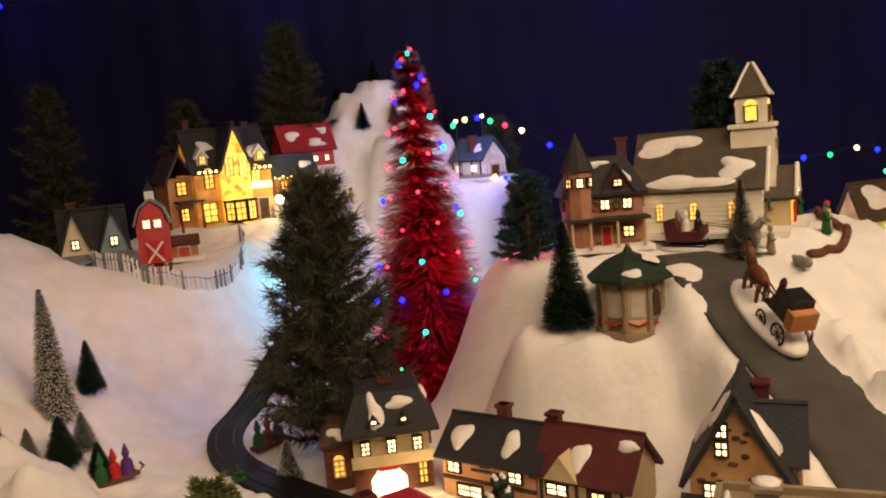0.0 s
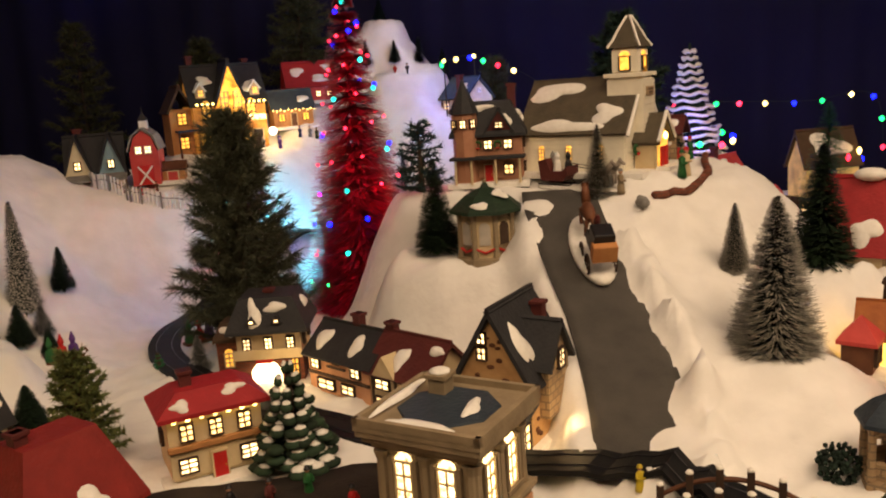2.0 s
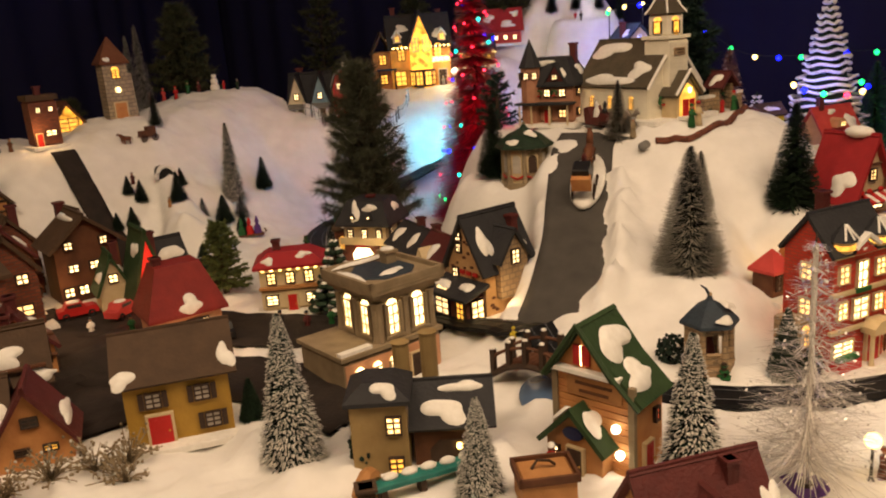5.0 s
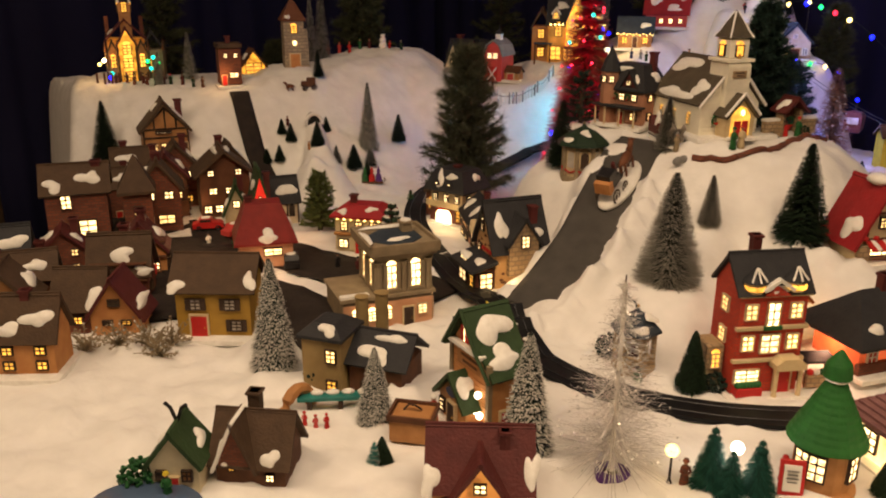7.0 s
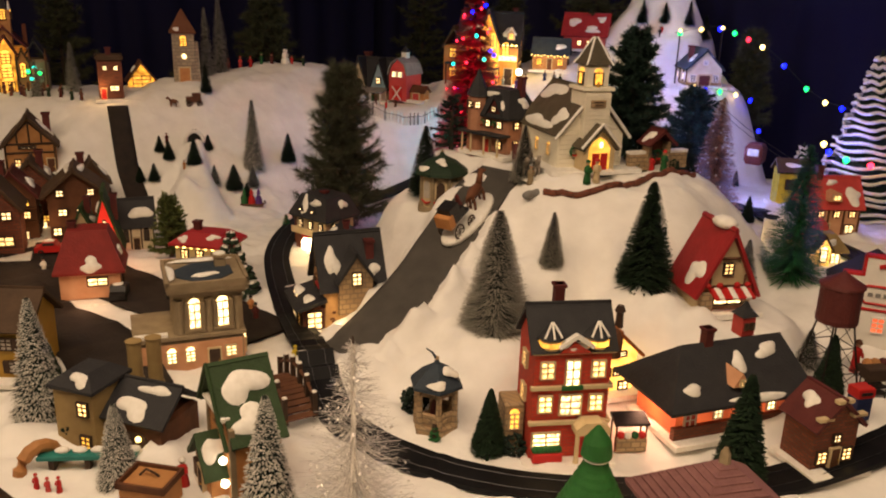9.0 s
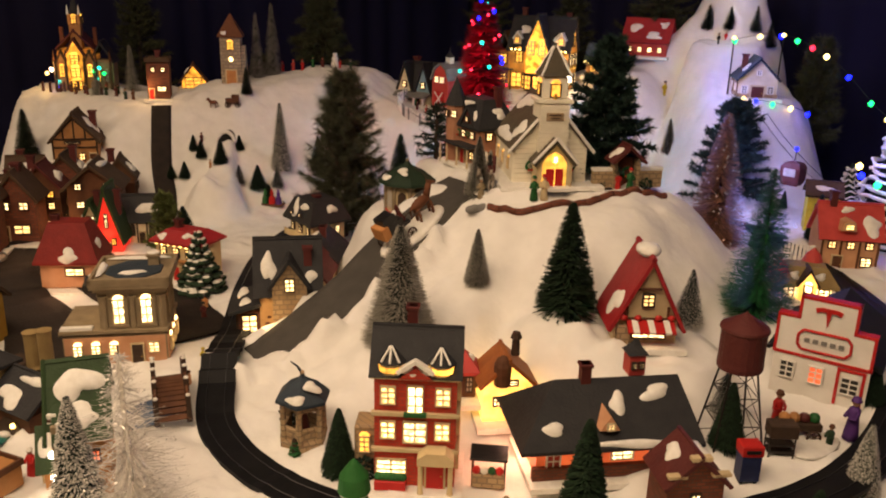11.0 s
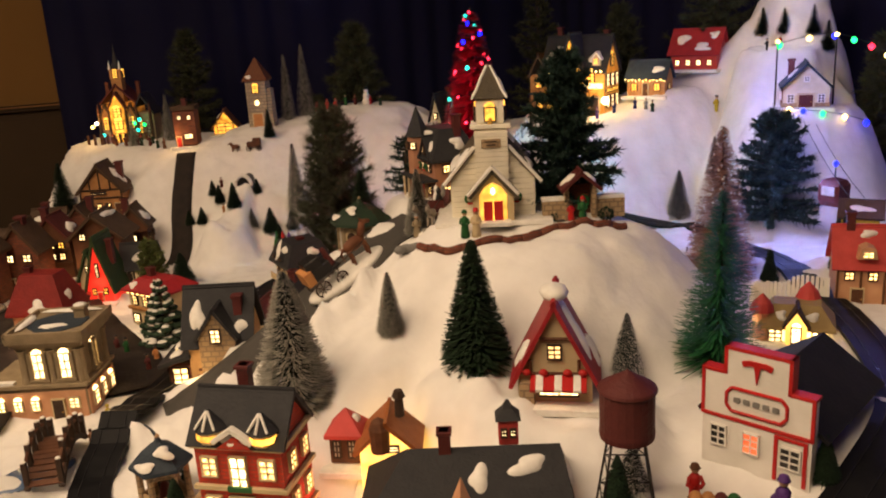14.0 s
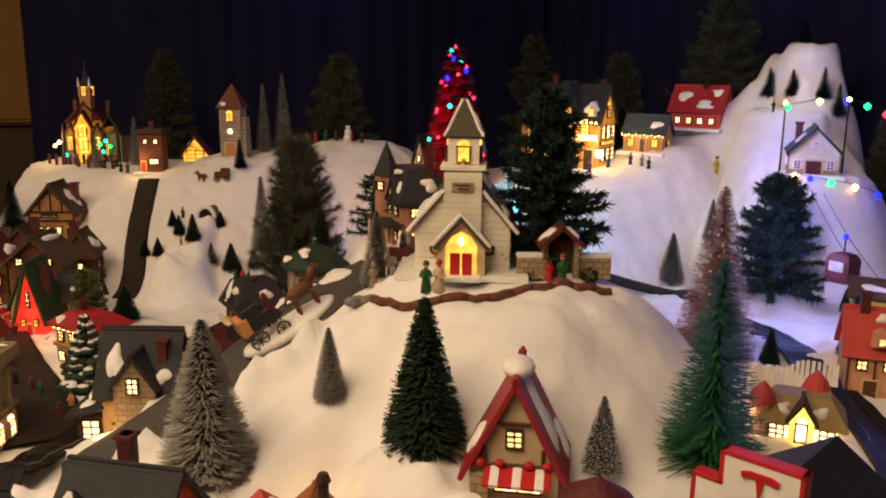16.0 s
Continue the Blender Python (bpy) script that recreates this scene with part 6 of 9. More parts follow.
for k in range(13):
    part("clapboard", Shape().box(-0.002, -0.0432, 0.010 + 0.0072 * k, 0.084, 0.0014, 0.0064, rx=6), ORANGE, ts)
for sx in (-1, 1):
    part("shutter", Shape().box(-0.013 + sx * 0.0048, -0.0445, 0.122, 0.0082, 0.003, 0.020), REDP, ts, "red loft shutter")
part("shutter_gap", Shape().box(-0.013, -0.0452, 0.122, 0.0016, 0.002, 0.020), LITW, ts)
strip_box(ts, "snow_ledge", ROOF_SNOW, (-0.008, -0.046, 0.106, 0.074, 0.010, 0.005))
part("sign_board", Shape().box(0, -0.044, 0.090, 0.060, 0.003, 0.020), WOODL, ts, "wooden sign board with carved lines")
for k in range(2):
    part("sign_line", Shape().box(0, -0.046, 0.094 - 0.008 * k, 0.040 - 0.008 * k, 0.001, 0.003), WOODW, ts)
part("porch", Shape().prism([(-0.044, 0.004), (0.018, 0.004), (0.018, 0.042), (-0.013, 0.068), (-0.044, 0.042)], -0.062, -0.042), WOODL, ts)
for sx in (-1, 1):
    s = Shape()
    s.slab([(-0.013 + sx * 0.039, -0.070, 0.036), (-0.013 + sx * 0.039, -0.040, 0.036), (-0.013, -0.040, 0.076), (-0.013, -0.070, 0.076)][::sx], 0.005)
    pr = part("porch_roof", s, GREENROOF, ts)
    blob(pr, (-0.013 + sx * 0.017, -0.055, 0.061), (0, 1, 0), (-sx, 0, 1), 0.014, 0.016, 31 + sx)
part("oval_sign", Shape().lathe(0, 0, [(0.008, 0), (0.008, 0.003)], 14, 0, 1.4, 0.8), NAVYP, ts, "blue oval sign", at=pose(-0.013, -0.062, 0.048, 90))
window(ts, pose(-0.034, -0.0635, 0.022), 0.010, 0.018, LITW, "dark")
door(ts, pose(-0.010, -0.0635, 0.004), 0.016, 0.030, DARKWOOD)
for u, z in ((0.026, 0.058), (0.018, 0.034), (0.030, 0.032)):
    part("lamp", Shape().ball(u, -0.050, z, 0.0045), BULBS["white"], ts, "glowing round lamp")
door(ts, pose(0.043, -0.022, 0.006, 0, 0, 90), 0.014, 0.032, REDP)
window(ts, pose(0.043, -0.004, 0.06, 0, 0, 90), 0.008, 0.014, LITR, "dark")

# red brick town hall
bh = house("brick_townhouse", "tall red brick townhouse with slate mansard and many lit windows", 0.735, 0.712, -35, 0.093, 0.070, 0.150, 0.040, "side", BRICK, SLATE, grid("f", (-0.031, 0.031), (0.124, 0.080), 0.016, 0.021, LIT) + [("f", 0.0, 0.118, 0.017, 0.036, LITW), ("f", 0.0, 0.078, 0.026, 0.026, LITW), ("f", -0.027, 0.032, 0.034, 0.019, LITW)] + grid("r", (-0.014, 0.018), (0.124, 0.080, 0.034), 0.014, 0.020, LIT) + grid("l", (0.0,), (0.124, 0.080), 0.016, 0.020, LIT), [("f", 0.024, 0.020, 0.040, REDP)], [(-0.008, 0.016, 0.17, 0.213)], [(0, 0, 0.12, 0.016, 0.008)], over=0.006, frames="cream")
for z in (0.055, 0.101, 0.147):
    strip_box(bh, "string_course", CREAM, (0, -0.0365, z, 0.100, 0.006, 0.005), (0.048, 0, z, 0.006, 0.076, 0.005))
for sx in (-1, 1):
    dm = part("dormer", Shape().lathe(0, 0, [(0.012, 0.0), (0.014, 0.012), (0.0145, 0.014)], 10), CREAM, bh, at=pose(sx * 0.028, -0.030, 0.150))
    part("dormer_glow", Shape().lathe(0, 0, [(0.0147, 0.004), (0.0147, 0.010)], 10), LITA, dm)
    part("dormer_roof", Shape().lathe(0, 0, [(0.017, 0.014), (0.008, 0.024), (0.001, 0.034)], 10), SLATE, dm)
    for a in (-40, 0, 40):
        part("snow_rib", Shape().tube([(0.001 * math.sin(radians(a)), -0.003, 0.033), (0.016 * math.sin(radians(a)), -0.016 * math.cos(radians(a)), 0.017)], 0.0014, 5), ROOF_SNOW, dm)
for sx in (-1, 1):
    part("pediment_snow", Shape().box(sx * 0.010, -0.041, 0.162, 0.026, 0.008, 0.005, 0, 1, 0, sx * 34), ROOF_SNOW, bh)
part("pediment", Shape().prism([(-0.020, 0.146), (0.020, 0.146), (0, 0.160)], -0.041, -0.03), BRICK, bh)
part("portico", Shape().prism([(0.004, 0.046), (0.046, 0.046), (0.046, 0.054), (0.036, 0.062), (0.014, 0.062), (0.004, 0.054)], -0.056, -0.036), CREAM, bh)
for u in (0.008, 0.042):
    part("column", Shape().lathe(u, -0.050, [(0.004, 0.006), (0.003, 0.012), (0.0028, 0.044), (0.004, 0.047)], 10), CREAM, bh)
part("flower_box", Shape().box(-0.027, -0.043, 0.014, 0.036, 0.014, 0.012), REDP, bh)
for k in range(7):
    part("shrub", Shape().ball(-0.041 + 0.0047 * k, -0.044, 0.023, 0.0052, n=7, k=5), GREENP, bh)
part("swag", Shape().box(0, -0.0385, 0.101, 0.026, 0.004, 0.006), GREENP, bh)
part("side_porch", Shape().box(-0.061, 0.006, 0.036, 0.024, 0.036, 0.066), STONE, bh)
window(bh, pose(-0.061, -0.013, 0.046), 0.012, 0.020, LITA, "cream", True)
# yellow cottage behind it
# yellow walls emit, in place of lamplight falling on them
yc = house("yellow_cottage", "bright lit yellow cottage with orange and brown roofs", 0.690, 0.872, -24, 0.064, 0.05, 0.062, 0.030, "front", glow("yellow_wall_glow", (1.0, 0.55, 0.10), 1.8, 0.5, 50), shade("orange_roof", (0.36, 0.12, 0.03), 0.6, (0.24, 0.07, 0.02), 60, 0.7, 0.5, 250), [("f", 0, 0.062, 0.026, 0.007, LITW)] + grid("f", (-0.014, 0.0, 0.014), (0.036,), 0.009, 0.012, LITW) + [("f", 0.012, 0.014, 0.014, 0.012, LITW)], [], [], [], over=0.008)
part("round_turret", Shape().lathe(-0.008, -0.026, [(0.011, 0.06), (0.012, 0.088), (0.008, 0.097), (0.002, 0.101)], 10), WOODW, yc)
part("chimney_pot", Shape().lathe(0.014, 0.0, [(0.006, 0.09), (0.005, 0.112), (0.008, 0.114), (0.005, 0.122)], 8), DARKWOOD, yc)
tl = house("brown_hut", "small brown lantern-shaped hut with red roof", 0.648, 0.833, -30, 0.036, 0.034, 0.046, 0.026, "pyramid", WOODW, BARNRED, grid("f", (-0.009, 0.009), (0.028,), 0.008, 0.022, PALEPANE) + grid("r", (0,), (0.028,), 0.010, 0.022, PALEPANE), [], [], [(1, 0, 0.5, 0.006, 0.008)], over=0.005)
# station
# station plaster emits a red-orange light of its own, painted as lamplight
sn = house("station", "long red station with wide black snowy roof and cupola", 0.834, 0.906, -24, 0.170, 0.085, 0.056, 0.056, "ridge", glow("red_plaster_glow", (1.0, 0.16, 0.04), 0.45, 0.8, 30), SLATE, grid("f", (-0.024, 0.058), (0.036,), 0.012, 0.018, LITW) + [("f", 0.018, 0.036, 0.026, 0.016, LITW), ("f", -0.065, 0.034, 0.016, 0.024, BARNRED)], [], [(-0.02, 0.0, 0.10, 0.132)], [(0, -0.85, 0.3, 0.016, 0.009), (0, 0.25, 0.05, 0.045, 0.007), (0, 0.02, 0.62, 0.012, 0.016), (0, 0.55, 0.75, 0.020, 0.012), (1, 0, 0.4, 0.02, 0.014)], over=0.024, frames="white", ridge_x=(-0.058, 0.096))
strip_box(sn, "stone_plinth", BROWNBRICK, (0, -0.045, 0.012, 0.180, 0.008, 0.022))
dm = part("dormer", Shape().prism([(-0.012, 0), (0.012, 0), (0, 0.018)], -0.018, 0.02), PINKP, sn, at=pose(-0.005, -0.040, 0.074))
window(dm, pose(0, -0.019, 0.006), 0.008, 0.007, LITW, "cream")
part("cupola", Shape().box(0.045, 0.012, 0.125, 0.020, 0.020, 0.030), BARNRED, sn)
part("cupola_roof", Shape().lathe(0.045, 0.012, [(0.018, 0.138), (0.007, 0.148), (0.002, 0.156)], 4, math.pi / 4), SLATE, sn)
for u in (-0.0045, 0.0045):
    window(sn, pose(0.045 + u, 0.0015, 0.125), 0.005, 0.008, LITW, "dark")
rb = house("brown_shop", "red-brown brick shop with stepped gable and snow", 0.975, 0.905, -25, 0.062, 0.05, 0.062, 0.03, "front", BROWNBRICK, MAROON, [("f", 0, 0.045, 0.010, 0.010, LITW)] + grid("f", (-0.018, 0.018), (0.022,), 0.014, 0.016, LIT), [("f", 0, 0.012, 0.026, WOODW)], [], [(0, 0.2, 0.6, 0.014, 0.012), (1, 0.2, 0.6, 0.016, 0.012)])
strip_box(rb, "step_cap", CREAM, (0, -0.028, 0.094, 0.022, 0.008, 0.005), (-0.024, -0.028, 0.074, 0.020, 0.008, 0.004), (0.024, -0.028, 0.074, 0.020, 0.008, 0.004))
# goose cottage on the slope
gc = house("thatched_cottage", "tan timber cottage with steep red snow-draped roof", 0.728, 1.074, -32, 0.080, 0.070, 0.042, 0.078, "front", CREAM, REDROOF, [("f", 0, 0.066, 0.014, 0.016, LIT), ("f", 0.004, 0.022, 0.042, 0.014, LITW)], [], [], [(1, -0.2, 0.55, 0.018, 0.044), (1, 0.5, 0.2, 0.016, 0.02), (0, -0.3, 0.3, 0.022, 0.02)], over=0.010, k=1.06)
part("awning", Shape().box(0.004, -0.048, 0.034, 0.060, 0.022, 0.004, 0, 1, 25), REDP, gc, "red and white awning")
for k in range(3):
    part("awning_stripe", Shape().box(-0.016 + 0.02 * k, -0.0482, 0.0345, 0.008, 0.0222, 0.0045, 0, 1, 25), ROOF_SNOW, gc)
for u in (-0.030, -0.012, 0.014, 0.030):
    part("flower", Shape().ball(u, -0.041, 0.044, 0.005, 0.004, 0.004, 8, 5), REDP, gc)
part("snow_cap", Shape().ball(0, -0.012, 0.126, 0.016, 0.022, 0.009), ROOF_SNOW, gc, soft=True)
part("stone_corner", Shape().box(-0.030, -0.040, 0.018, 0.016, 0.010, 0.030), STONE, gc)
for k, (a, b, c, e) in enumerate(((-0.038, 0.042, 0.038, 0.042), (-0.026, 0.058, -0.026, 0.042), (0.026, 0.058, 0.026, 0.042), (-0.015, 0.082, 0.015, 0.082))):
    part("timber", Shape().tube([(a, -0.039, b), (c, -0.039, e)], 0.0018, 4), WOODW, gc)

# car showroom: white false front with red trim
sr = thing("showroom", "white toy showroom with stepped red-trimmed false front", "model building", on(0.912, 1.238, -66, surface(0.912, 1.238) - 0.060) @ Matrix.Diagonal((0.92, 0.92, 0.93, 1)), "lit village houses")
fr = [(-0.062, 0.0), (0.062, 0.0), (0.062, 0.108), (0.036, 0.108), (0.036, 0.146), (-0.036, 0.146), (-0.036, 0.116), (-0.062, 0.116)]
part("front", Shape().prism(fr, -0.060, -0.046), WHITEP, sr)
for (ax, az), (bx, bz) in zip(fr[2:7] + [fr[7]], fr[3:8] + [(-0.062, 0.062)]):
    part("red_trim", Shape().box((ax + bx) / 2, -0.053, (az + bz) / 2, abs(ax - bx) + 0.004, 0.016, abs(az - bz) + 0.004), REDP, sr, "red painted trim")
strip_box(sr, "red_trim", REDP, (0, -0.0605, 0.062, 0.126, 0.003, 0.004), (0.062, -0.0605, 0.085, 0.004, 0.003, 0.05))
pl = [(-0.028, 0.072), (0.028, 0.072), (0.034, 0.079), (0.034, 0.093), (0.028, 0.100), (-0.028, 0.100), (-0.034, 0.093), (-0.034, 0.079)]
for (ax, az), (bx, bz) in zip(pl, pl[1:] + pl[:1]):
    part("plaque_edge", Shape().tube([(ax, -0.0612, az), (bx, -0.0612, bz)], 0.0020, 5), REDP, sr)
for k in range(5):
    part("sign_bar", Shape().box(-0.022 + 0.011 * k, -0.0608, 0.086, 0.007, 0.002, 0.006), GREYP, sr, "grey sign bar")
part("emblem", Shape().prism([(0, 0.110), (0.0035, 0.131), (0.009, 0.131), (0.0155, 0.1285), (0.0175, 0.134), (0.010, 0.1365), (-0.010, 0.1365), (-0.0175, 0.134), (-0.0155, 0.1285), (-0.009, 0.131), (-0.0035, 0.131)], -0.063, -0.060), REDP, sr, "red emblem shape")
for u, mt in ((-0.042, DIM), (-0.004, LITR)):
    window(sr, pose(u, -0.0605, 0.038), 0.018, 0.024, mt, "white")
window(sr, pose(0.040, -0.0605, 0.034), 0.022, 0.024, DIM, "white")
strip_box(sr, "door_trim", REDP, (0.024, -0.0605, 0.030, 0.004, 0.003, 0.052), (0.056, -0.0605, 0.030, 0.004, 0.003, 0.052), (0.040, -0.0605, 0.056, 0.036, 0.003, 0.004))
part("side_body", Shape().prism([(-0.056, 0.0), (0.056, 0.0), (0.056, 0.064), (0, 0.101), (-0.056, 0.064)], -0.046, 0.122), WHITEP, sr)
s = Shape()
for sx in (-1, 1):
    s.slab([(sx * 0.076, -0.046, 0.058), (sx * 0.076, 0.140, 0.058), (0, 0.140, 0.108), (0, -0.046, 0.108)][::sx], 0.005)
part("roof", s, shade("black_card", (0.012, 0.012, 0.014), 0.8, (0.007, 0.007, 0.009), 30), sr, "plain black gable roof")
part("garage_opening", Shape().box(0.0565, 0.045, 0.030, 0.004, 0.09, 0.044), NAVYP, sr, "dark open garage side")

# lit cottage and red inn by the far track
# walls emit strongly, so the cottage looks lit without a lamp inside
lc = house("lit_cottage", "cottage glowing bright from inside with brown eaves and red turrets", 0.722, 1.455, -45, 0.078, 0.05, 0.034, 0.026, "hip", glow("bright_wall_glow", (1.0, 0.66, 0.22), 3.2, 0.6, 40), OLIVE, grid("f", (-0.026, 0.028), (0.018,), 0.016, 0.018, LITW), [], [], [(0, 0.5, 0.5, 0.010, 0.007), (0, -0.5, 0.5, 0.009, 0.007)], over=0.010)
for tx, ty, hh in ((-0.044, -0.018, 0.052), (0.014, 0.022, 0.060)):
    part("round_tower", Shape().lathe(tx, ty, [(0.012, 0.0), (0.012, hh)], 12), PINKP, lc)
    part("tower_cap", Shape().lathe(tx, ty, [(0.017, hh - 0.002), (0.012, hh + 0.010), (0.001, hh + 0.022)], 12), BARNRED, lc)
# the solid porch block emits yellow too, for lamplight on it
porch = part("porch", Shape().prism([(-0.013, 0.0), (0.013, 0.0), (0.013, 0.042), (0, 0.060), (-0.013, 0.042)], -0.040, -0.01), glow("gable_glow", (1.0, 0.55, 0.10), 1.6, 0.5, 40), lc, "yellow-lit gabled porch")
window(porch, pose(0, -0.0415, 0.026), 0.012, 0.022, LITW, "open", True)
for sx in (-1, 1):
    part("porch_roof", Shape().slab([(sx * 0.018, -0.045, 0.036), (sx * 0.018, -0.005, 0.036), (0, -0.005, 0.064), (0, -0.045, 0.064)][::sx], 0.003), DARKWOOD, lc)
ri = house("red_roof_inn", "tan half-timbered inn with snowy red roof", 0.655, 1.665, -40, 0.10, 0.07, 0.070, 0.050, "side", PINKP, BARNRED, grid("f", (-0.032, 0.0, 0.032), (0.054,), 0.012, 0.012, LIT) + grid("f", (0.03,), (0.024,), 0.018, 0.016, LITW), [("f", -0.02, 0.016, 0.028, WOODW)], [(-0.03, 0.0, 0.10, 0.145)], [(0, 0.6, 0.4, 0.02, 0.02), (0, -0.1, 0.8, 0.012, 0.008)])
dm = part("dormer", Shape().prism([(-0.014, 0), (0.014, 0), (0.010, 0.016), (0, 0.020), (-0.010, 0.016)], -0.022, 0.01), PINKP, ri, at=pose(-0.01, -0.022, 0.082))
window(dm, pose(0, -0.0235, 0.008), 0.014, 0.009, LIT, "cream")
for u in (-0.048, -0.016, 0.016, 0.048):
    part("timber", Shape().box(u, -0.0365, 0.038, 0.003, 0.003, 0.06), WOODW, ri)
wf = thing("white_fence", "white picket fence beside the lit cottage", "fence", pose(0, 0, 0))
for p in smoothline([(0.615, 1.475), (0.60, 1.52), (0.61, 1.57), (0.64, 1.60)], 7):
    part("picket", Shape().box(p.x, p.y, surface(p.x, p.y) + 0.018, 0.006, 0.005, 0.04, 40, 0.7), WHITEP, wf)
# faint emission in the walls paints warm light on this cottage
house("far_cottage", "white cottage with snowy roof and coloured bulbs", 0.865, 1.69, -75, 0.115, 0.07, 0.10, 0.065, "side", glow("far_wall_glow", (1.0, 0.62, 0.22), 0.35, 0.7, 40), BROWNROOF, grid("f", (-0.03, 0.03), (0.03,), 0.016, 0.018, LITA), [("f", 0, 0.014, 0.03, BARNRED)], [(0.02, 0, 0.08, 0.125)], [(0, 0, 0.55, 0.05, 0.028), (1, 0, 0.5, 0.05, 0.02)])

# front row by the camera
fc = house("green_cottage", "little cottage with dark green roof and porch", 0.425, 0.030, -45, 0.052, 0.045, 0.045, 0.034, "front", PALE, GREENROOF, [("f", -0.014, 0.030, 0.010, 0.010, DIM), ("f", 0.014, 0.030, 0.010, 0.012, WOODL)], [("f", 0.0, 0.010, 0.022, REDP)], [], [(0, 0, 0.5, 0.012, 0.012), (1, 0.3, 0.4, 0.014, 0.01)])
part("antler", Shape().tube([(0, 0, 0.08), (-0.006, 0, 0.098), (-0.012, 0, 0.104)], 0.0022, 5).tube([(0, 0, 0.08), (0.006, 0, 0.098), (0.012, 0, 0.102)], 0.0022, 5), BLACKP, fc)
bb = house("brown_lodge", "brown shingled lodge with tall gable and snowy slopes", 0.462, 0.105, -50, 0.105, 0.085, 0.050, 0.058, "side", WOODW, BROWNROOF, [("f", -0.028, 0.036, 0.008, 0.008, LITA), ("f", 0.03, 0.024, 0.012, 0.012, LITW)], [], [], [(0, -0.6, 0.3, 0.016, 0.026), (0, 0.5, 0.2, 0.014, 0.016)], over=0.010, k=0.74)
part("gable", Shape().prism([(-0.048, 0.04), (0.010, 0.04), (-0.020, 0.112)], -0.05, 0.0), BROWNBRICK, bb)
for sx in (-1, 1):
    s = Shape()
    s.slab([(-0.020 + sx * 0.036, -0.058, 0.036), (-0.020 + sx * 0.036, 0.0, 0.036), (-0.020, 0.0, 0.120), (-0.020, -0.058, 0.120)][::sx], 0.005)
    part("gable_roof", s, ROOF_SNOW if sx < 0 else BROWNROOF, bb)
chimney(bb, -0.006, 0.016, 0.10, 0.135, BROWNROOF, 0.018)
mh = house("maroon_house", "orange gabled house under a broad maroon shingle roof", 0.668, 0.248, -45, 0.115, 0.080, 0.045, 0.056, "side", WOODL, MAROON, [], [], [(0.030, -0.012, 0.07, 0.105)], [(0, 0.92, 0.35, 0.010, 0.026), (0, -0.9, 0.2, 0.012, 0.024)], over=0.010, k=0.85)
# gable wall emits orange, so it shows bright under the eaves
part("gable", Shape().prism([(-0.036, 0.004), (0.036, 0.004), (0.036, 0.030), (0, 0.080), (-0.036, 0.030)], -0.056, 0.0), glow("orange_wall_glow", (1.0, 0.36, 0.06), 0.7, 0.7, 50), mh, "orange-lit front gable")
for sx in (-1, 1):
    s = Shape()
    s.slab([(sx * 0.046, -0.064, 0.022), (sx * 0.046, 0.0, 0.022), (0, 0.0, 0.090), (0, -0.064, 0.090)][::sx], 0.005)
    part("gable_roof", s, MAROON, mh)
window(mh, pose(0, -0.0575, 0.052), 0.014, 0.013, LITW, "dark")
door(mh, pose(0.0, -0.0575, 0.004), 0.018, 0.032, WOODW)

# kiosk with the green conical roof
kx, ky = 0.905, 0.545
kk = thing("kiosk", "round kiosk with tall green cone roof and glowing windows", "kiosk", on(kx, ky, -35, 0.003), "lit village houses")
part("drum", Shape().lathe(0, 0, [(0.037, 0.0), (0.037, 0.006), (0.031, 0.008), (0.031, 0.066)], 18), WOODL, kk)
part("roof", Shape().lathe(0, 0, [(0.042, 0.060)] + [(0.042 - 0.00175 * k + (0.0007 if k % 2 else 0), 0.062 + 0.0037 * k) for k in range(19)] + [(0.010, 0.134), (0.015, 0.135), (0.013, 0.150), (0.004, 0.163), (0.001, 0.166)], 20), KIOSK, kk)
for a in (-75, -45, 30, 75):
    window(kk, pose(0, 0, 0.038, 0, 0, a) @ pose(0, -0.0315, 0), 0.018, 0.030, LITW, "dark")
part("garland", Shape().tube([(0.0125 * math.cos(a), 0.0125 * math.sin(a), 0.133) for a in np.linspace(0, 6.28, 13)], 0.0016, 5), SILVER, kk, "silver tinsel garland")
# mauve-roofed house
# cream walls emit light themselves, to look brightly lit
mv = house("shingled_house", "glowing cream house under a broad mauve shingle roof", 0.975, 0.662, -30, 0.115, 0.100, 0.060, 0.054, "pyramid", glow("cream_wall_glow", (1.0, 0.66, 0.26), 2.4, 0.5, 40), MAUVE, grid("f", (-0.034, 0.034), (0.034,), 0.024, 0.028, LITW) + grid("l", (-0.024, 0.022), (0.034,), 0.022, 0.026, LITW), [("f", 0, 0.018, 0.036, BARNRED)], [], [], over=0.012)
for k in range(11):
    f_ = 1 - k / 11.5
    W_, D_, z_ = 0.0700 * f_, 0.0625 * f_, 0.0605 + 0.052 * k / 11
    for sx, sy, lx, ly in ((0, -1, 2 * W_, 0.0022), (0, 1, 2 * W_, 0.0022), (-1, 0, 0.0022, 2 * D_), (1, 0, 0.0022, 2 * D_)):
        part("shingle_course", Shape().box(sx * W_, sy * D_, z_, lx, ly, 0.0034), MAUVE, mv)
part("finial", Shape().lathe(0, 0, [(0.006, 0.112), (0.005, 0.122), (0.002, 0.128)], 8), TAUPE, mv)
for u in (-0.03, 0.036):
    part("eave_lamp", Shape().ball(u, -0.060, 0.066, 0.0085, n=10, k=7), BULBS["white"], mv, "round glowing eave lamp", soft=True)
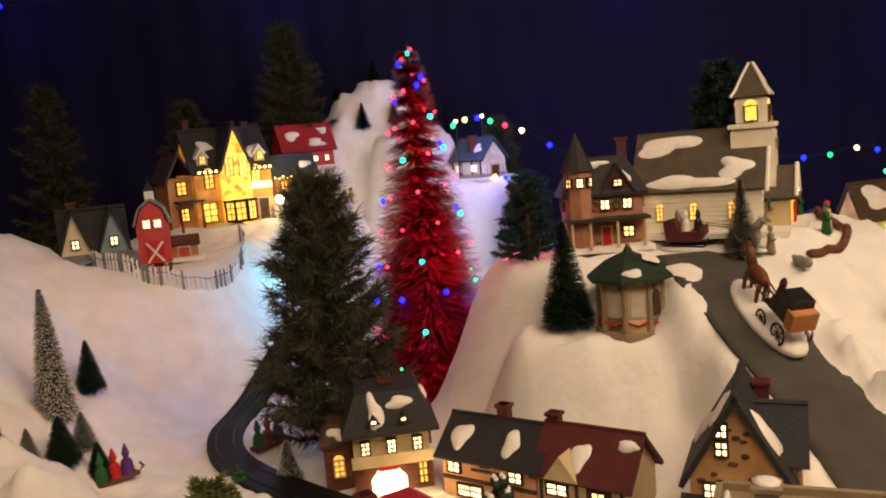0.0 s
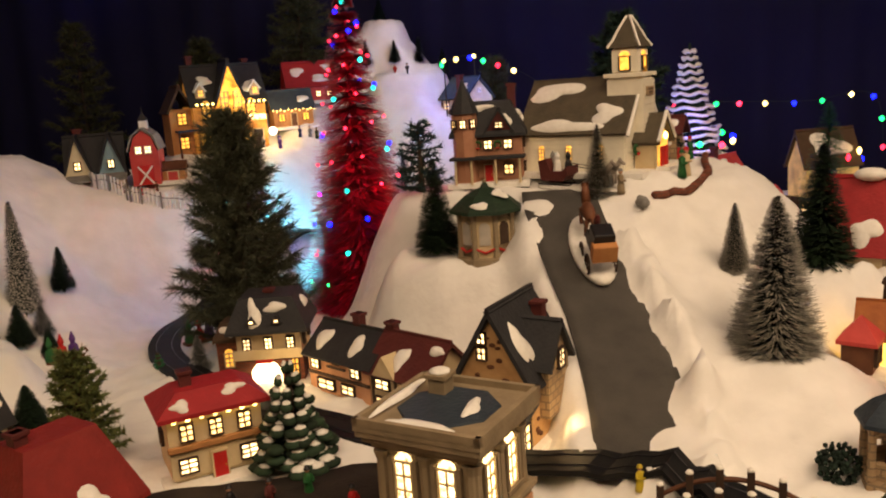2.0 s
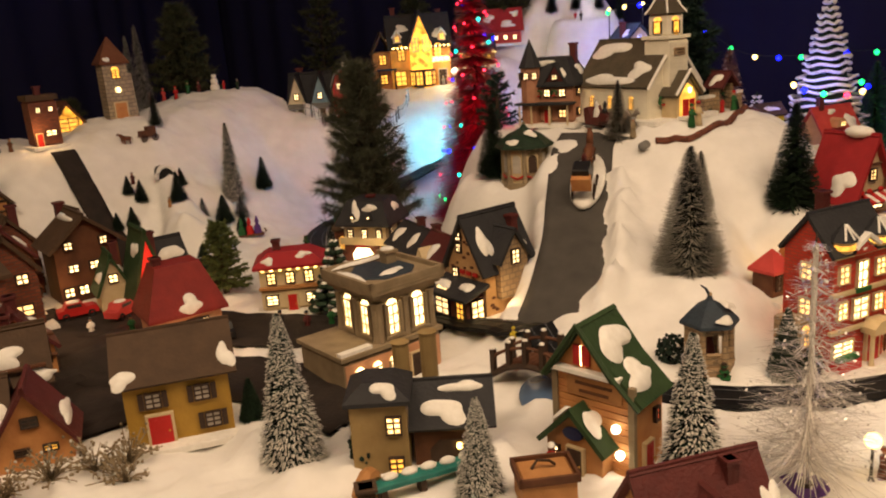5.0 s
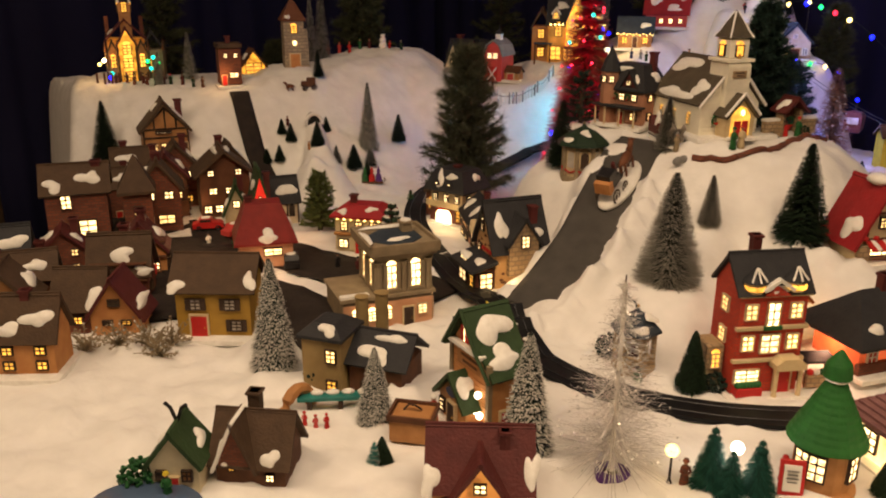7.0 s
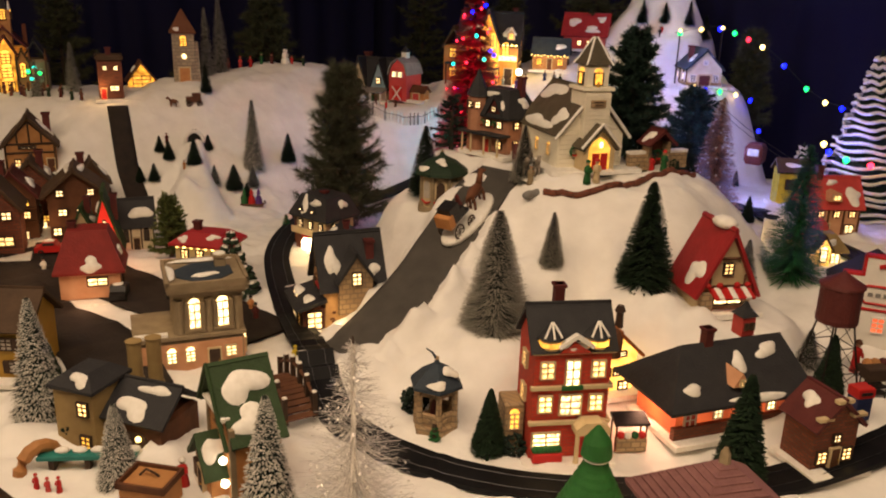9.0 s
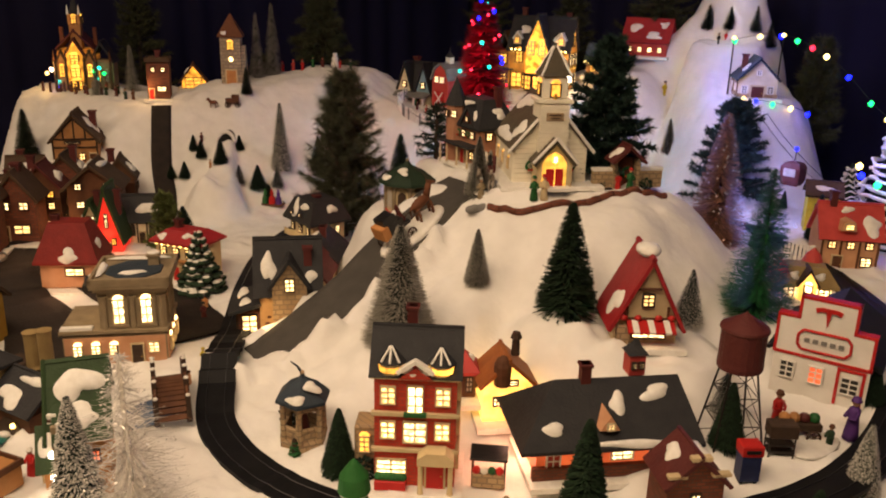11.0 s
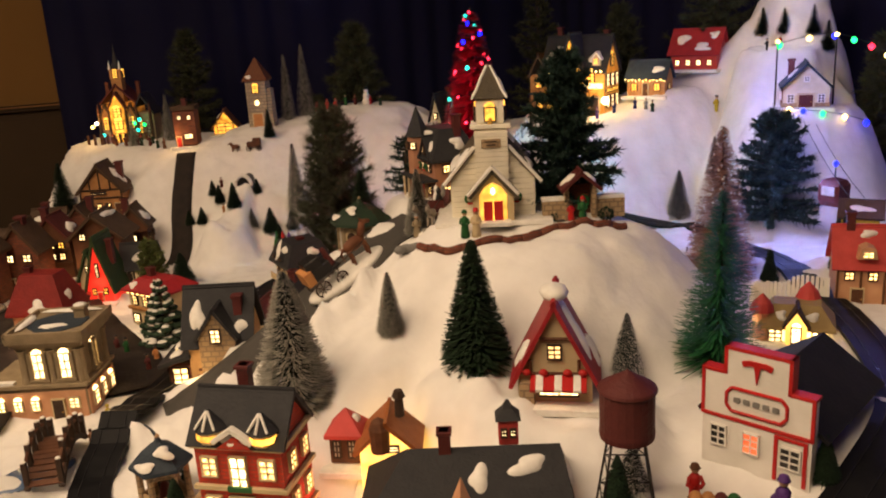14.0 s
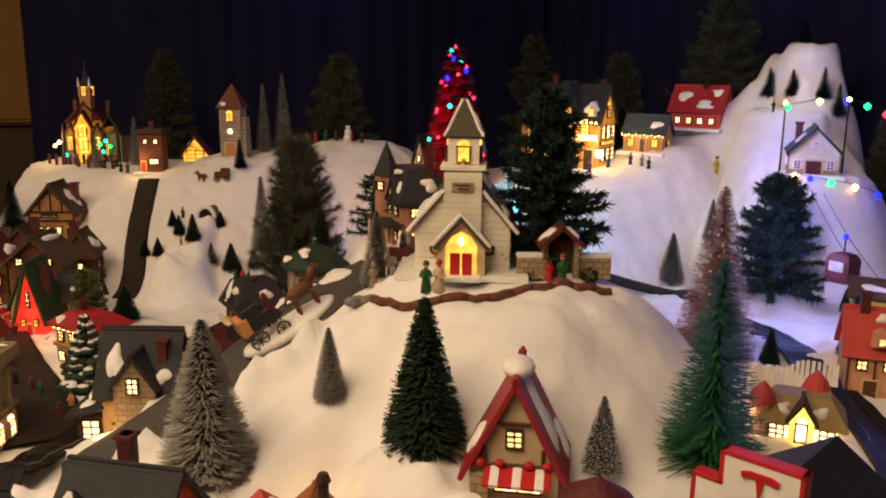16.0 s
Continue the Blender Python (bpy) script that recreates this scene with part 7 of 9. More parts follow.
dmv = part("dormer", Shape().prism([(-0.014, 0), (0.014, 0), (0.014, 0.012), (0, 0.020), (-0.014, 0.012)], -0.012, 0.02), MAUVE, mv, at=pose(0.004, -0.048, 0.070))
window(dmv, pose(0, -0.0130, 0.007), 0.018, 0.010, LITW, "cream")

# ---- trees ----
def raw_mesh(name, verts, faces, mats, slots):
    me = bpy.data.meshes.new(name)
    me.from_pydata(verts.tolist(), [], faces)
    for mt in mats:
        me.materials.append(mt)
    me.polygons.foreach_set("material_index", slots)
    return me


def bristle_mesh(h, r, n, inner, tip, power=0.8, droop=-0.15, width=0.0011, tiers=0, low=0.06, tip_at=0.55, seed=1, ragged=0.25):
    """Wire bristles of a bottle-brush tree: each has a dark inner blade and a tip."""
    g = np.random.default_rng(seed)
    u = g.uniform(0, 1, n) ** 1.35
    if tiers:
        u = (np.floor(u * tiers) + np.clip(g.normal(0.35, 0.12, n), 0, 1)) / tiers
    z = h * (low + (0.985 - low) * u)
    a = g.uniform(0, 2 * np.pi, n)
    ln = r * (1 - u) ** power * (1 - ragged * g.uniform(0, 1, n)) + 0.004
    d = np.stack([np.cos(a), np.sin(a), droop + g.normal(0, 0.14, n)], 1)
    t = np.stack([-np.sin(a), np.cos(a), np.zeros(n)], 1) * width / 2 * g.uniform(0.7, 1.5, (n, 1))
    p0 = np.stack([np.zeros(n), np.zeros(n), z], 1)
    pm, p1 = p0 + d * (ln * tip_at)[:, None], p0 + d * ln[:, None]
    v = np.stack([p0 - t * 0.7, p0 + t * 0.7, pm + t, pm - t, p1 + t * 0.6, p1 - t * 0.6], 1).reshape(-1, 3)
    faces, slots = [], []
    for i in range(n):
        k = 6 * i
        faces += [(k, k + 1, k + 2, k + 3), (k + 3, k + 2, k + 4, k + 5)]
        slots += [0, 1]
    return raw_mesh("bristles", v, faces, [inner, tip], slots)


def trunk_mesh(h, r, mat, stand=True):
    s = Shape().lathe(0, 0, [(r, 0), (r * 0.8, h * 0.5), (r * 0.3, h * 0.99)], 7)
    if stand:
        s.lathe(0, 0, [(r * 5, 0.0), (r * 5, 0.004), (r * 2, 0.007)], 12)
    return s.mesh("trunk", mat)


KINDS = {}


def brush_tree(kind, label, x, y, h, r, inner, tip, n=1800, lean=(0, 0), name="bottle_brush_tree", sink=0.004, **kw):
    key = (kind, round(h / r, 1))
    if key not in KINDS:
        KINDS[key] = (bristle_mesh(0.2, 0.2 * r / h, n, inner, tip, **kw), trunk_mesh(0.2, 0.0022, BARK))
    b, t = KINDS[key]
    k = h / 0.2
    ob = thing(name, label, "tree", on(x, y, random.uniform(0, 360), sink) @ pose(0, 0, 0, *lean) @ Matrix.Diagonal((k, k, k, 1)), "bottle brush trees")
    part("crown", b, None, ob)
    part("trunk", t, None, ob)
    return ob


FROSTED = dict(inner=FIRDARK, tip=FROST, n=5200, tip_at=0.86, width=0.0019, droop=-0.30, ragged=0.45)
GREYBRUSH = dict(inner=FIRDARK, tip=FROSTG, n=5200, tip_at=0.62, width=0.0017, droop=0.12, ragged=0.2)
DARKCONE = dict(inner=FIRDARK, tip=FIR, n=3000, tip_at=0.6, width=0.0034, droop=0.0, ragged=0.15, power=0.8, low=0.09)
for x, y, h, r in ((0.255, 0.255, 0.165, 0.036), (0.468, 0.267, 0.106, 0.027), (0.645, 0.350, 0.158, 0.036), (-0.537, 1.052, 0.178, 0.030), (1.057, 1.104, 0.085, 0.022)):
    brush_tree("frosted", "frosted bottle brush tree with snowy drooping tips", x, y, h, r, **FROSTED)
for x, y, h, r in ((0.545, 0.795, 0.188, 0.054), (0.530, 0.935, 0.090, 0.020), (0.368, 1.045, 0.105, 0.024), (-0.135, 1.93, 0.125, 0.032), (-0.08, 1.99, 0.10, 0.020)):
    brush_tree("grey", "grey-green bottle brush tree with fine frosted bristles", x, y, h, r, **GREYBRUSH)
for x, y, h, r in ((0.655, 1.003, 0.170, 0.044), (0.138, 1.025, 0.140, 0.033), (0.693, 0.630, 0.090, 0.022), (0.930, 0.802, 0.150, 0.032), (1.085, 0.975, 0.085, 0.024), (0.985, 1.232, 0.054, 0.016), (-0.90, 0.495, 0.160, 0.036), (-0.735, 1.037, 0.080, 0.017),
                   (-0.535, 1.155, 0.080, 0.022), (-0.497, 0.972, 0.066, 0.024), (-0.632, 0.872, 0.050, 0.016), (-0.655, 0.86, 0.042, 0.014), (-0.545, 0.895, 0.068, 0.020), (-0.605, 0.965, 0.042, 0.014), (-0.608, 0.820, 0.046, 0.016), (-0.62, 0.79, 0.040, 0.014),
                   (-0.46, 0.985, 0.05, 0.018), (0.578, 1.697, 0.098, 0.022), (0.52, 1.60, 0.06, 0.016), (0.160, 0.300, 0.058, 0.016), (0.545, 0.215, 0.04, 0.014), (0.965, 0.575, 0.055, 0.018), (-0.33, 0.735, 0.075, 0.03), (0.935, 1.02, 0.09, 0.022)):
    brush_tree("dark", "dense dark green cone-shaped brush tree", x, y, h, r, **DARKCONE)
for x, y, h, r in ((0.732, 1.172, 0.085, 0.024), (-0.227, 0.990, 0.060, 0.020), (-0.493, 1.023, 0.052, 0.022), (-0.515, 0.93, 0.05, 0.018), (0.885, 1.072, 0.06, 0.022)):
    brush_tree("speckled", "dark brush tree speckled with snow", x, y, h, r, FIRDARK, ROOF_SNOW, n=2600, tip_at=0.88, width=0.0024, droop=0.05, ragged=0.35)
TEALTIP = shade("teal_bristle", (0.012, 0.085, 0.060), 0.7, (0.008, 0.05, 0.036), 90, 0.8, 0, island=0.4)
for x, y, h, r in ((0.824, 0.452, 0.078, 0.026), (0.868, 0.472, 0.070, 0.024), (0.850, 0.446, 0.060, 0.022)):
    brush_tree("teal", "small teal green brush tree beside the kiosk", x, y, h, r, TEALTIP, TEALTIP, n=2400, width=0.0020, droop=-0.3, tiers=9)
brush_tree("spring", "tall bright green bottle brush tree", 0.752, 1.296, 0.235, 0.060, SPRING, SPRING, n=2600, width=0.0015, droop=0.05, ragged=0.3)
brush_tree("copper", "tall copper bottle brush tree dotted with white beads", 0.462, 1.545, 0.27, 0.062, COPPER, COPPER, n=2800, width=0.0018, droop=0.0, ragged=0.2)
tin = brush_tree("tinsel", "sparse silver tinsel tree on a round foot", 0.738, 0.388, 0.245, 0.080, SILVER, SILVER, n=1150, width=0.0005, droop=-0.06, tiers=13, ragged=0.55, low=0.12)
flakes = Shape()
gf = random.Random(12)
for k in range(420):
    u, a = gf.random() ** 1.2, gf.uniform(0, 6.28)
    rr = 0.064 * (1 - u) ** 0.8 * gf.uniform(0.3, 1.0)
    flakes.box(rr * math.cos(a), rr * math.sin(a), 0.026 + 0.166 * u, 0.0022, 0.0012, 0.0003, gf.uniform(0, 180), 1.0, gf.uniform(-60, 60), gf.uniform(-60, 60))
tagged(part("glitter_flake", flakes, SILVER, tin), "glittering silver flakes", kind="stuff")
part("foot", Shape().lathe(0, 0, [(0.019, 0.001), (0.020, 0.004), (0.014, 0.006)], 18), PURPLE, tin, "round purple glass foot")
part("centre_rod", Shape().lathe(0, 0, [(0.0022, 0.0), (0.002, 0.19)], 8), SILVER, tin)

# beads on the copper tree
cz0 = surface(0.462, 1.545)
beads = Shape()
for k in range(120):
    u, a = random.random() ** 1.3, random.uniform(0, 6.28)
    rr = 0.060 * (1 - u) ** 0.8
    beads.ball(rr * math.cos(a), rr * math.sin(a), 0.02 + 0.24 * u, 0.0022, n=5, k=3)
solo("bead_garland", beads, FROST, "white beads scattered over the copper tree", "garland", pose(0.462, 1.545, cz0), kind="stuff")

# the tall red tree with its lights
rt = brush_tree("red", "tall red tinsel tree wound with coloured lights", -0.045, 1.335, 0.565, 0.112, CRIMSON, CRIMSON, n=15000, width=0.0013, droop=-0.10, tiers=24, ragged=0.30, power=0.72, low=0.03, name="red_tree")
rz = surface(-0.045, 1.335)
ls = thing("tree_lights", "string of small coloured bulbs wound round the red tree", "string lights", pose(-0.045, 1.335, rz))
wire = []
for k in range(150):
    u, a = k / 149, k * 0.42
    rr = 0.112 * (1 - u) ** 0.72 * 0.86 + 0.004
    wire.append((rr * math.cos(a), rr * math.sin(a), 0.02 + 0.53 * u))
part("wire", Shape().tube(wire, 0.0006, 3), WIRE, ls)
for k in range(2, 149, 2):
    c = random.choice(("green", "green", "cyan", "blue", "red", "yellow") if k < 50 else ("red", "red", "red", "blue", "red", "cyan", "blue", "red"))
    part("bulb", Shape().ball(*[q * (1.05 if i < 2 else 1) for i, q in enumerate(wire[k])], 0.0030 if c in ("red", "green", "yellow") else 0.0045, n=8, k=5), BULBS[c], ls)


def pine_mesh(h, r, nb, nn, needle, width, mat, seed, droop=-0.15, low=0.08, power=0.9, up=0.35):
    """Needles set along limbs that leave the trunk all round."""
    g = np.random.default_rng(seed)
    vs = []
    limbs = Shape()
    for i in range(nb):
        u = (i + g.uniform(0, 1)) / nb
        z = h * (low + (0.97 - low) * u)
        a = i * 2.4 + g.uniform(-0.4, 0.4)
        ln = r * (1 - u) ** power * g.uniform(0.6, 1.15) + 0.012
        d = np.array([math.cos(a), math.sin(a), droop + up * u + g.uniform(-0.15, 0.15)])
        p0 = np.array([0, 0, z])
        bend = g.uniform(0.0, 0.35)
        limbs.tube([p0, p0 + d * ln * 0.5, p0 + d * ln + (0, 0, bend * ln)], 0.0016, 4, 0.0005)
        m = max(8, int(nn * (0.35 + 0.65 * ln / r)))
        s = g.uniform(0.08, 1, m)
        base = p0 + d * (ln * s)[:, None] + np.stack([0 * s, 0 * s, bend * ln * s ** 2], 1)
        nd = d + g.normal(0, 0.75, (m, 3))
        nd /= np.linalg.norm(nd, axis=1)[:, None]
        side = np.cross(nd, g.normal(0, 1, (m, 3)))
        side /= np.linalg.norm(side, axis=1)[:, None]
        tip = base + nd * (needle * g.uniform(0.6, 1.2, m))[:, None]
        vs.append(np.stack([base - side * width / 2, base + side * width / 2, tip], 1).reshape(-1, 3))
    v = np.concatenate(vs)
    n = len(v) // 3
    me = raw_mesh("needles", v, [(3 * i, 3 * i + 1, 3 * i + 2) for i in range(n)], [mat], [0] * n)
    limbs.lathe(0, 0, [(0.006, -0.01), (0.004, h * 0.5), (0.001, h * 0.98)], 7)
    return me, limbs.mesh("trunk", BARK)


def pine(label, x, y, h, r, mat, seed, nb=60, nn=90, needle=0.022, width=0.0016, sink=0.006, name="pine_tree", z=None, **kw):
    crown, trunk = pine_mesh(h, r, nb, nn, needle, width, mat, seed, **kw)
    ob = thing(name, label, "tree", on(x, y, 0, sink) if z is None else pose(x, y, z), "artificial pines")
    part("crown", crown, None, ob)
    part("trunk", trunk, None, ob)
    return ob


pine("tall shaggy green artificial pine tree", -0.172, 1.060, 0.380, 0.094, NEEDLE, 3, 170, 300, 0.026, 0.0014, droop=0.10, power=0.62)
pine("bushy dark green pine behind the church", 0.425, 1.272, 0.245, 0.078, NEEDLEB, 5, 130, 260, 0.015, 0.0030, power=0.75)
pine("bushy dark green pine at the foot of the ski hill", 0.185, 1.925, 0.262, 0.090, NEEDLEB, 6, 110, 280, 0.016, 0.0034, power=0.55, low=0.12)
pine("dark green pine beside the inn", 0.105, 1.125, 0.115, 0.040, NEEDLEB, 7, 40, 80, 0.012, 0.0022)
for i, (x, y, h, r) in enumerate(((-1.42, 0.92, 0.46, 0.12), (-0.95, 1.36, 0.24, 0.085), (-0.93, 1.98, 0.62, 0.15), (-0.40, 2.26, 0.37, 0.12), (-0.64, 2.10, 0.34, 0.105), (0.15, 2.27, 0.28, 0.06), (-1.45, 1.35, 0.30, 0.10))):
    pine("dark artificial pine standing behind the hills", x, y, h, r, NEEDLEF, 20 + i, 100, 200, 0.024, 0.0024, power=0.7)
for x, y, h, r in ((-0.93, 1.19, 0.215, 0.030), (-0.90, 1.13, 0.19, 0.024), (-1.02, 0.80, 0.14, 0.026), (-1.0, 0.70, 0.10, 0.02)):
    brush_tree("slim", "slim grey-green frosted fir on the hill", x, y, h, r, FIR, FROSTG, n=2400, width=0.0018, droop=-0.2, tip_at=0.4)
for x, y, h, r in ((-0.21, 2.245, 0.075, 0.024), (-0.125, 2.235, 0.065, 0.022), (-0.175, 2.31, 0.065, 0.024), (-0.06, 2.265, 0.075, 0.020), (0.01, 2.24, 0.075, 0.022), (-0.28, 2.30, 0.05, 0.016), (0.27, 2.03, 0.05, 0.012)):
    brush_tree("dark", "small dark fir on the ski mountain", x, y, h, r, **DARKCONE)


def lumpy_tree(name, label, x, y, h, r, mat, snow_mat=None, tiers=7, seed=1, lean=0):
    """A cast resin fir: tiers of drooping lobes, with snow lying on them."""
    rnd = random.Random(seed)
    ob = thing(name, label, "tree", on(x, y, 0, 0.003) @ pose(0, 0, 0, 0, lean))
    part("trunk", Shape().lathe(0, 0, [(0.004, 0), (0.003, h * 0.9)], 7), BARK, ob)
    for k in range(tiers):
        u = k / tiers
        rr, z = r * (1 - u) ** 0.85, h * (0.14 + 0.84 * u)
        s, c = Shape(), Shape()
        n = max(6, int(19 * (1 - u)))
        for i in range(n):
            a = 2 * math.pi * (i + rnd.random() * 0.6) / n
            q = rnd.uniform(0.5, 1.0)
            s.ball(rr * q * math.cos(a), rr * q * math.sin(a), z - 0.02 * q * rr / r * 0.6, rr * 0.25 + 0.002, rr * 0.25 + 0.002, h * 0.042, 7, 4)
            if snow_mat and rnd.random() < 0.75:
                c.ball(rr * q * 0.9 * math.cos(a), rr * q * 0.9 * math.sin(a), z - 0.02 * q * rr / r * 0.6 + h * 0.035, rr * 0.2 + 0.001, rr * 0.2 + 0.001, h * 0.022, 7, 4)
        part("branch_tier", s, mat, ob, soft=True)
        if c.v:
            part("snow_clump", c, snow_mat, ob, soft=True)
    return ob


pine("light green bushy artificial fir beside the street", -0.222, 0.670, 0.135, 0.034, RESIN, 31, 110, 110, 0.008, 0.0026, droop=-0.1, power=0.85, low=0.12)
lumpy_tree("snowy_fir", "dark green fir laden with white snow on a stone base", 0.022, 0.668, 0.125, 0.042, FIR, ROOF_SNOW, 9, 5)
for x, y, h, r in ((0.628, 0.600, 0.026, 0.010), (-0.29, 0.985, 0.03, 0.012)):
    lumpy_tree("tiny_tree", "tiny green decorated tree", x, y, h, r, GREENP, None, 5, 6)
for x, y, r, mt in ((0.560, 0.628, 0.020, FIRDARK), (0.716, 0.650, 0.016, FIRDARK), (0.480, 1.215, 0.011, FIR), (0.515, 1.285, 0.012, FIR), (0.405, -0.010, 0.022, GREENP), (0.34, 0.27, 0.02, FIRDARK)):
    bush = Shape()
    rnd = random.Random(int(x * 1000))
    for k in range(240):
        d = Vector((rnd.gauss(0, 1), rnd.gauss(0, 1), rnd.gauss(0, 1))).normalized() * r * rnd.uniform(0.7, 1.0)
        bush.ball(d.x, d.y, d.z + r * 0.85, r * rnd.uniform(0.08, 0.15), n=5, k=3)
    solo("round_bush", bush, mt, "round clipped dark green bush", "bush", on(x, y, 0, 0.002))


def ribbon_tree(x, y, h, r, tiers, label):
    """A cone of white ruffled rings with dark gaps."""
    ob = thing("tiered_tree", label, "tree", on(x, y, 0, 0.004))
    part("core", Shape().lathe(0, 0, [(r * 0.86, 0.0), (0.002, h)], 16), FIRDARK, ob)
    for k in range(tiers):
        u = k / tiers
        wob = 1 + 0.12 * math.sin(k * 2.1)
        rr, z = r * (1 - u) * wob + 0.006, h * (0.03 + 0.96 * u)
        s = Shape()
        pts = [((rr + 0.003 * math.sin(9 * a + k)) * math.cos(a), (rr + 0.003 * math.sin(9 * a + k)) * math.sin(a), z + 0.003 * math.sin(5 * a + k)) for a in np.linspace(0, 2 * math.pi, 33)]
        part("snow_ring", s.tube(pts, h * 0.011, 6), ROOF_SNOW, ob, soft=True)
    return ob


ribbon_tree(0.628, 1.890, 0.365, 0.098, 22, "large white ruffled cone tree wound with lights")
ribbon_tree(0.455, 1.985, 0.15, 0.036, 12, "small white ruffled cone tree")

# ---- figures, vehicles and small things ----
def figure(label, x, y, h, coat, hat=None, face=-60, name="figurine", skirt=1.0, group="village figures", z=None, arms=True):
    """A painted figurine, one plain mesh."""
    s = Shape()
    s.lathe(0, 0, [(0.17 * h * skirt, 0), (0.15 * h * skirt, 0.2 * h), (0.11 * h, 0.5 * h), (0.13 * h, 0.68 * h), (0.06 * h, 0.76 * h)], 10)
    if arms:
        for sx in (-1, 1):
            s.tube([(sx * 0.12 * h, 0, 0.68 * h), (sx * 0.17 * h, -0.05 * h, 0.52 * h), (sx * 0.07 * h, -0.15 * h, 0.50 * h)], 0.045 * h, 6)
    s.slot = 1
    s.ball(0, 0, 0.85 * h, 0.085 * h, n=9, k=6)
    s.slot = 2
    s.lathe(0, 0, [(0.12 * h, 0.89 * h), (0.09 * h, 0.90 * h), (0.085 * h, 0.97 * h), (0.03 * h, 1.0 * h)], 9)
    m = on(x, y, face, 0.001) if z is None else pose(x, y, z, 0, 0, face + 90)
    return solo(name, s, [coat, SKIN, hat or coat], label, "figurine", m, group)


def horse_shape(s, x, y, k, head=1):
    """A standing horse facing +x from (x, y), k times life of a 6 cm toy."""
    s.ball(x, y, 0.030 * k, 0.022 * k, 0.009 * k, 0.011 * k, 10, 7)
    s.tube([(x + 0.016 * k, y, 0.034 * k), (x + 0.026 * k, y, 0.046 * k), (x + 0.030 * k, y, 0.052 * k)], 0.0065 * k, 8, 0.0045 * k)
    s.tube([(x + 0.029 * k, y, 0.053 * k), (x + 0.042 * k, y, 0.046 * k)], 0.0048 * k, 8, 0.0028 * k)
    for lx, ly in ((0.015, 0.005), (0.015, -0.005), (-0.015, 0.005), (-0.015, -0.005)):
        s.tube([(x + lx * k, y + ly * k, 0.026 * k), (x + (lx + 0.002) * k, y + ly * k, 0.012 * k), (x + lx * k, y + ly * k, 0.0)], 0.0036 * k, 6, 0.0022 * k)
    s.tube([(x - 0.021 * k, y, 0.034 * k), (x - 0.027 * k, y, 0.026 * k), (x - 0.027 * k, y, 0.014 * k)], 0.003 * k, 6, 0.001 * k)
    for sy in (-1, 1):
        s.tube([(x + 0.030 * k, y + sy * 0.003 * k, 0.055 * k), (x + 0.030 * k, y + sy * 0.004 * k, 0.060 * k)], 0.0014 * k, 5, 0.0004 * k)


def wheel(parent, x, y, r, mat):
    w = part("wheel", Shape().tube([(x + r * math.cos(a), y, r + r * math.sin(a)) for a in np.linspace(0, 2 * math.pi, 19)], 0.0013, 6), mat, parent)
    for k in range(4):
        a = math.pi * k / 4
        part("spoke", Shape().tube([(x - r * math.cos(a), y, r - r * math.sin(a)), (x + r * math.cos(a), y, r + r * math.sin(a))], 0.0007, 4), mat, w)


def carriage():
    """Horse and closed carriage on an oval snow base, climbing the road."""
    a = 100
    m = pose(0.352, 0.928, surface(0.352, 0.928) + 0.010, 0, 0, a) @ pose(0, 0, 0, 0, -26, 0)
    ob = thing("horse_carriage", "brown horse drawing a black and orange carriage on a snowy base", "carriage", m, "horse carriages")
    part("snow_base", Shape().lathe(0, 0, [(0.90, -0.010), (1, -0.002), (0.97, 0.003), (0.8, 0.005)], 24, 0, 0.072, 0.028), ROOF_SNOW, ob, soft=True)
    s = Shape()
    horse_shape(s, 0.034, 0.0, 0.95)
    part("horse", s, HORSE, ob, "bay brown horse", soft=True, at=pose(0, 0, 0.005))
    part("cab", Shape().box(-0.034, 0, 0.034, 0.036, 0.026, 0.020).box(-0.040, 0, 0.050, 0.026, 0.026, 0.018).box(-0.012, 0, 0.027, 0.016, 0.024, 0.006), BLACKP, ob)
    part("boot", Shape().box(-0.055, 0, 0.036, 0.014, 0.030, 0.024), ORANGE, ob, "orange rear panel")
    for wx, r in ((-0.046, 0.013), (-0.012, 0.010)):
        for sy in (-1, 1):
            wheel(ob, wx, sy * 0.017, r - 0.001, DARKWOOD)
    for sy in (-1, 1):
        part("shaft", Shape().tube([(-0.01, sy * 0.008, 0.024), (0.045, sy * 0.010, 0.032)], 0.0011, 5), DARKWOOD, ob)
    part("driver", Shape().lathe(-0.012, 0, [(0.007, 0.03), (0.005, 0.044), (0.004, 0.048), (0.0042, 0.055), (0.002, 0.06)], 9), MAROON, ob)


carriage()
sl = thing("sleigh", "dark red sleigh with riders behind two grey horses", "sleigh", pose(0.345, 1.078, surface(0.345, 1.078) + 0.001, 0, 0, -38), "horse carriages")
part("snow_base", Shape().lathe(0, 0, [(1, 0), (0.97, 0.003), (0.8, 0.005)], 24, 0, 0.078, 0.024), ROOF_SNOW, sl, soft=True)
part("sleigh_tub", Shape().prism([(-0.062, 0.012), (-0.022, 0.012), (-0.014, 0.020), (-0.014, 0.034), (-0.022, 0.026), (-0.044, 0.026), (-0.052, 0.044), (-0.066, 0.040)], -0.014, 0.014), MAROON, sl)
for sy in (-1, 1):
    part("runner", Shape().tube([(-0.068, sy * 0.012, 0.007), (-0.012, sy * 0.012, 0.006), (-0.002, sy * 0.012, 0.012), (-0.006, sy * 0.012, 0.018)], 0.0012, 5), BLACKP, sl)
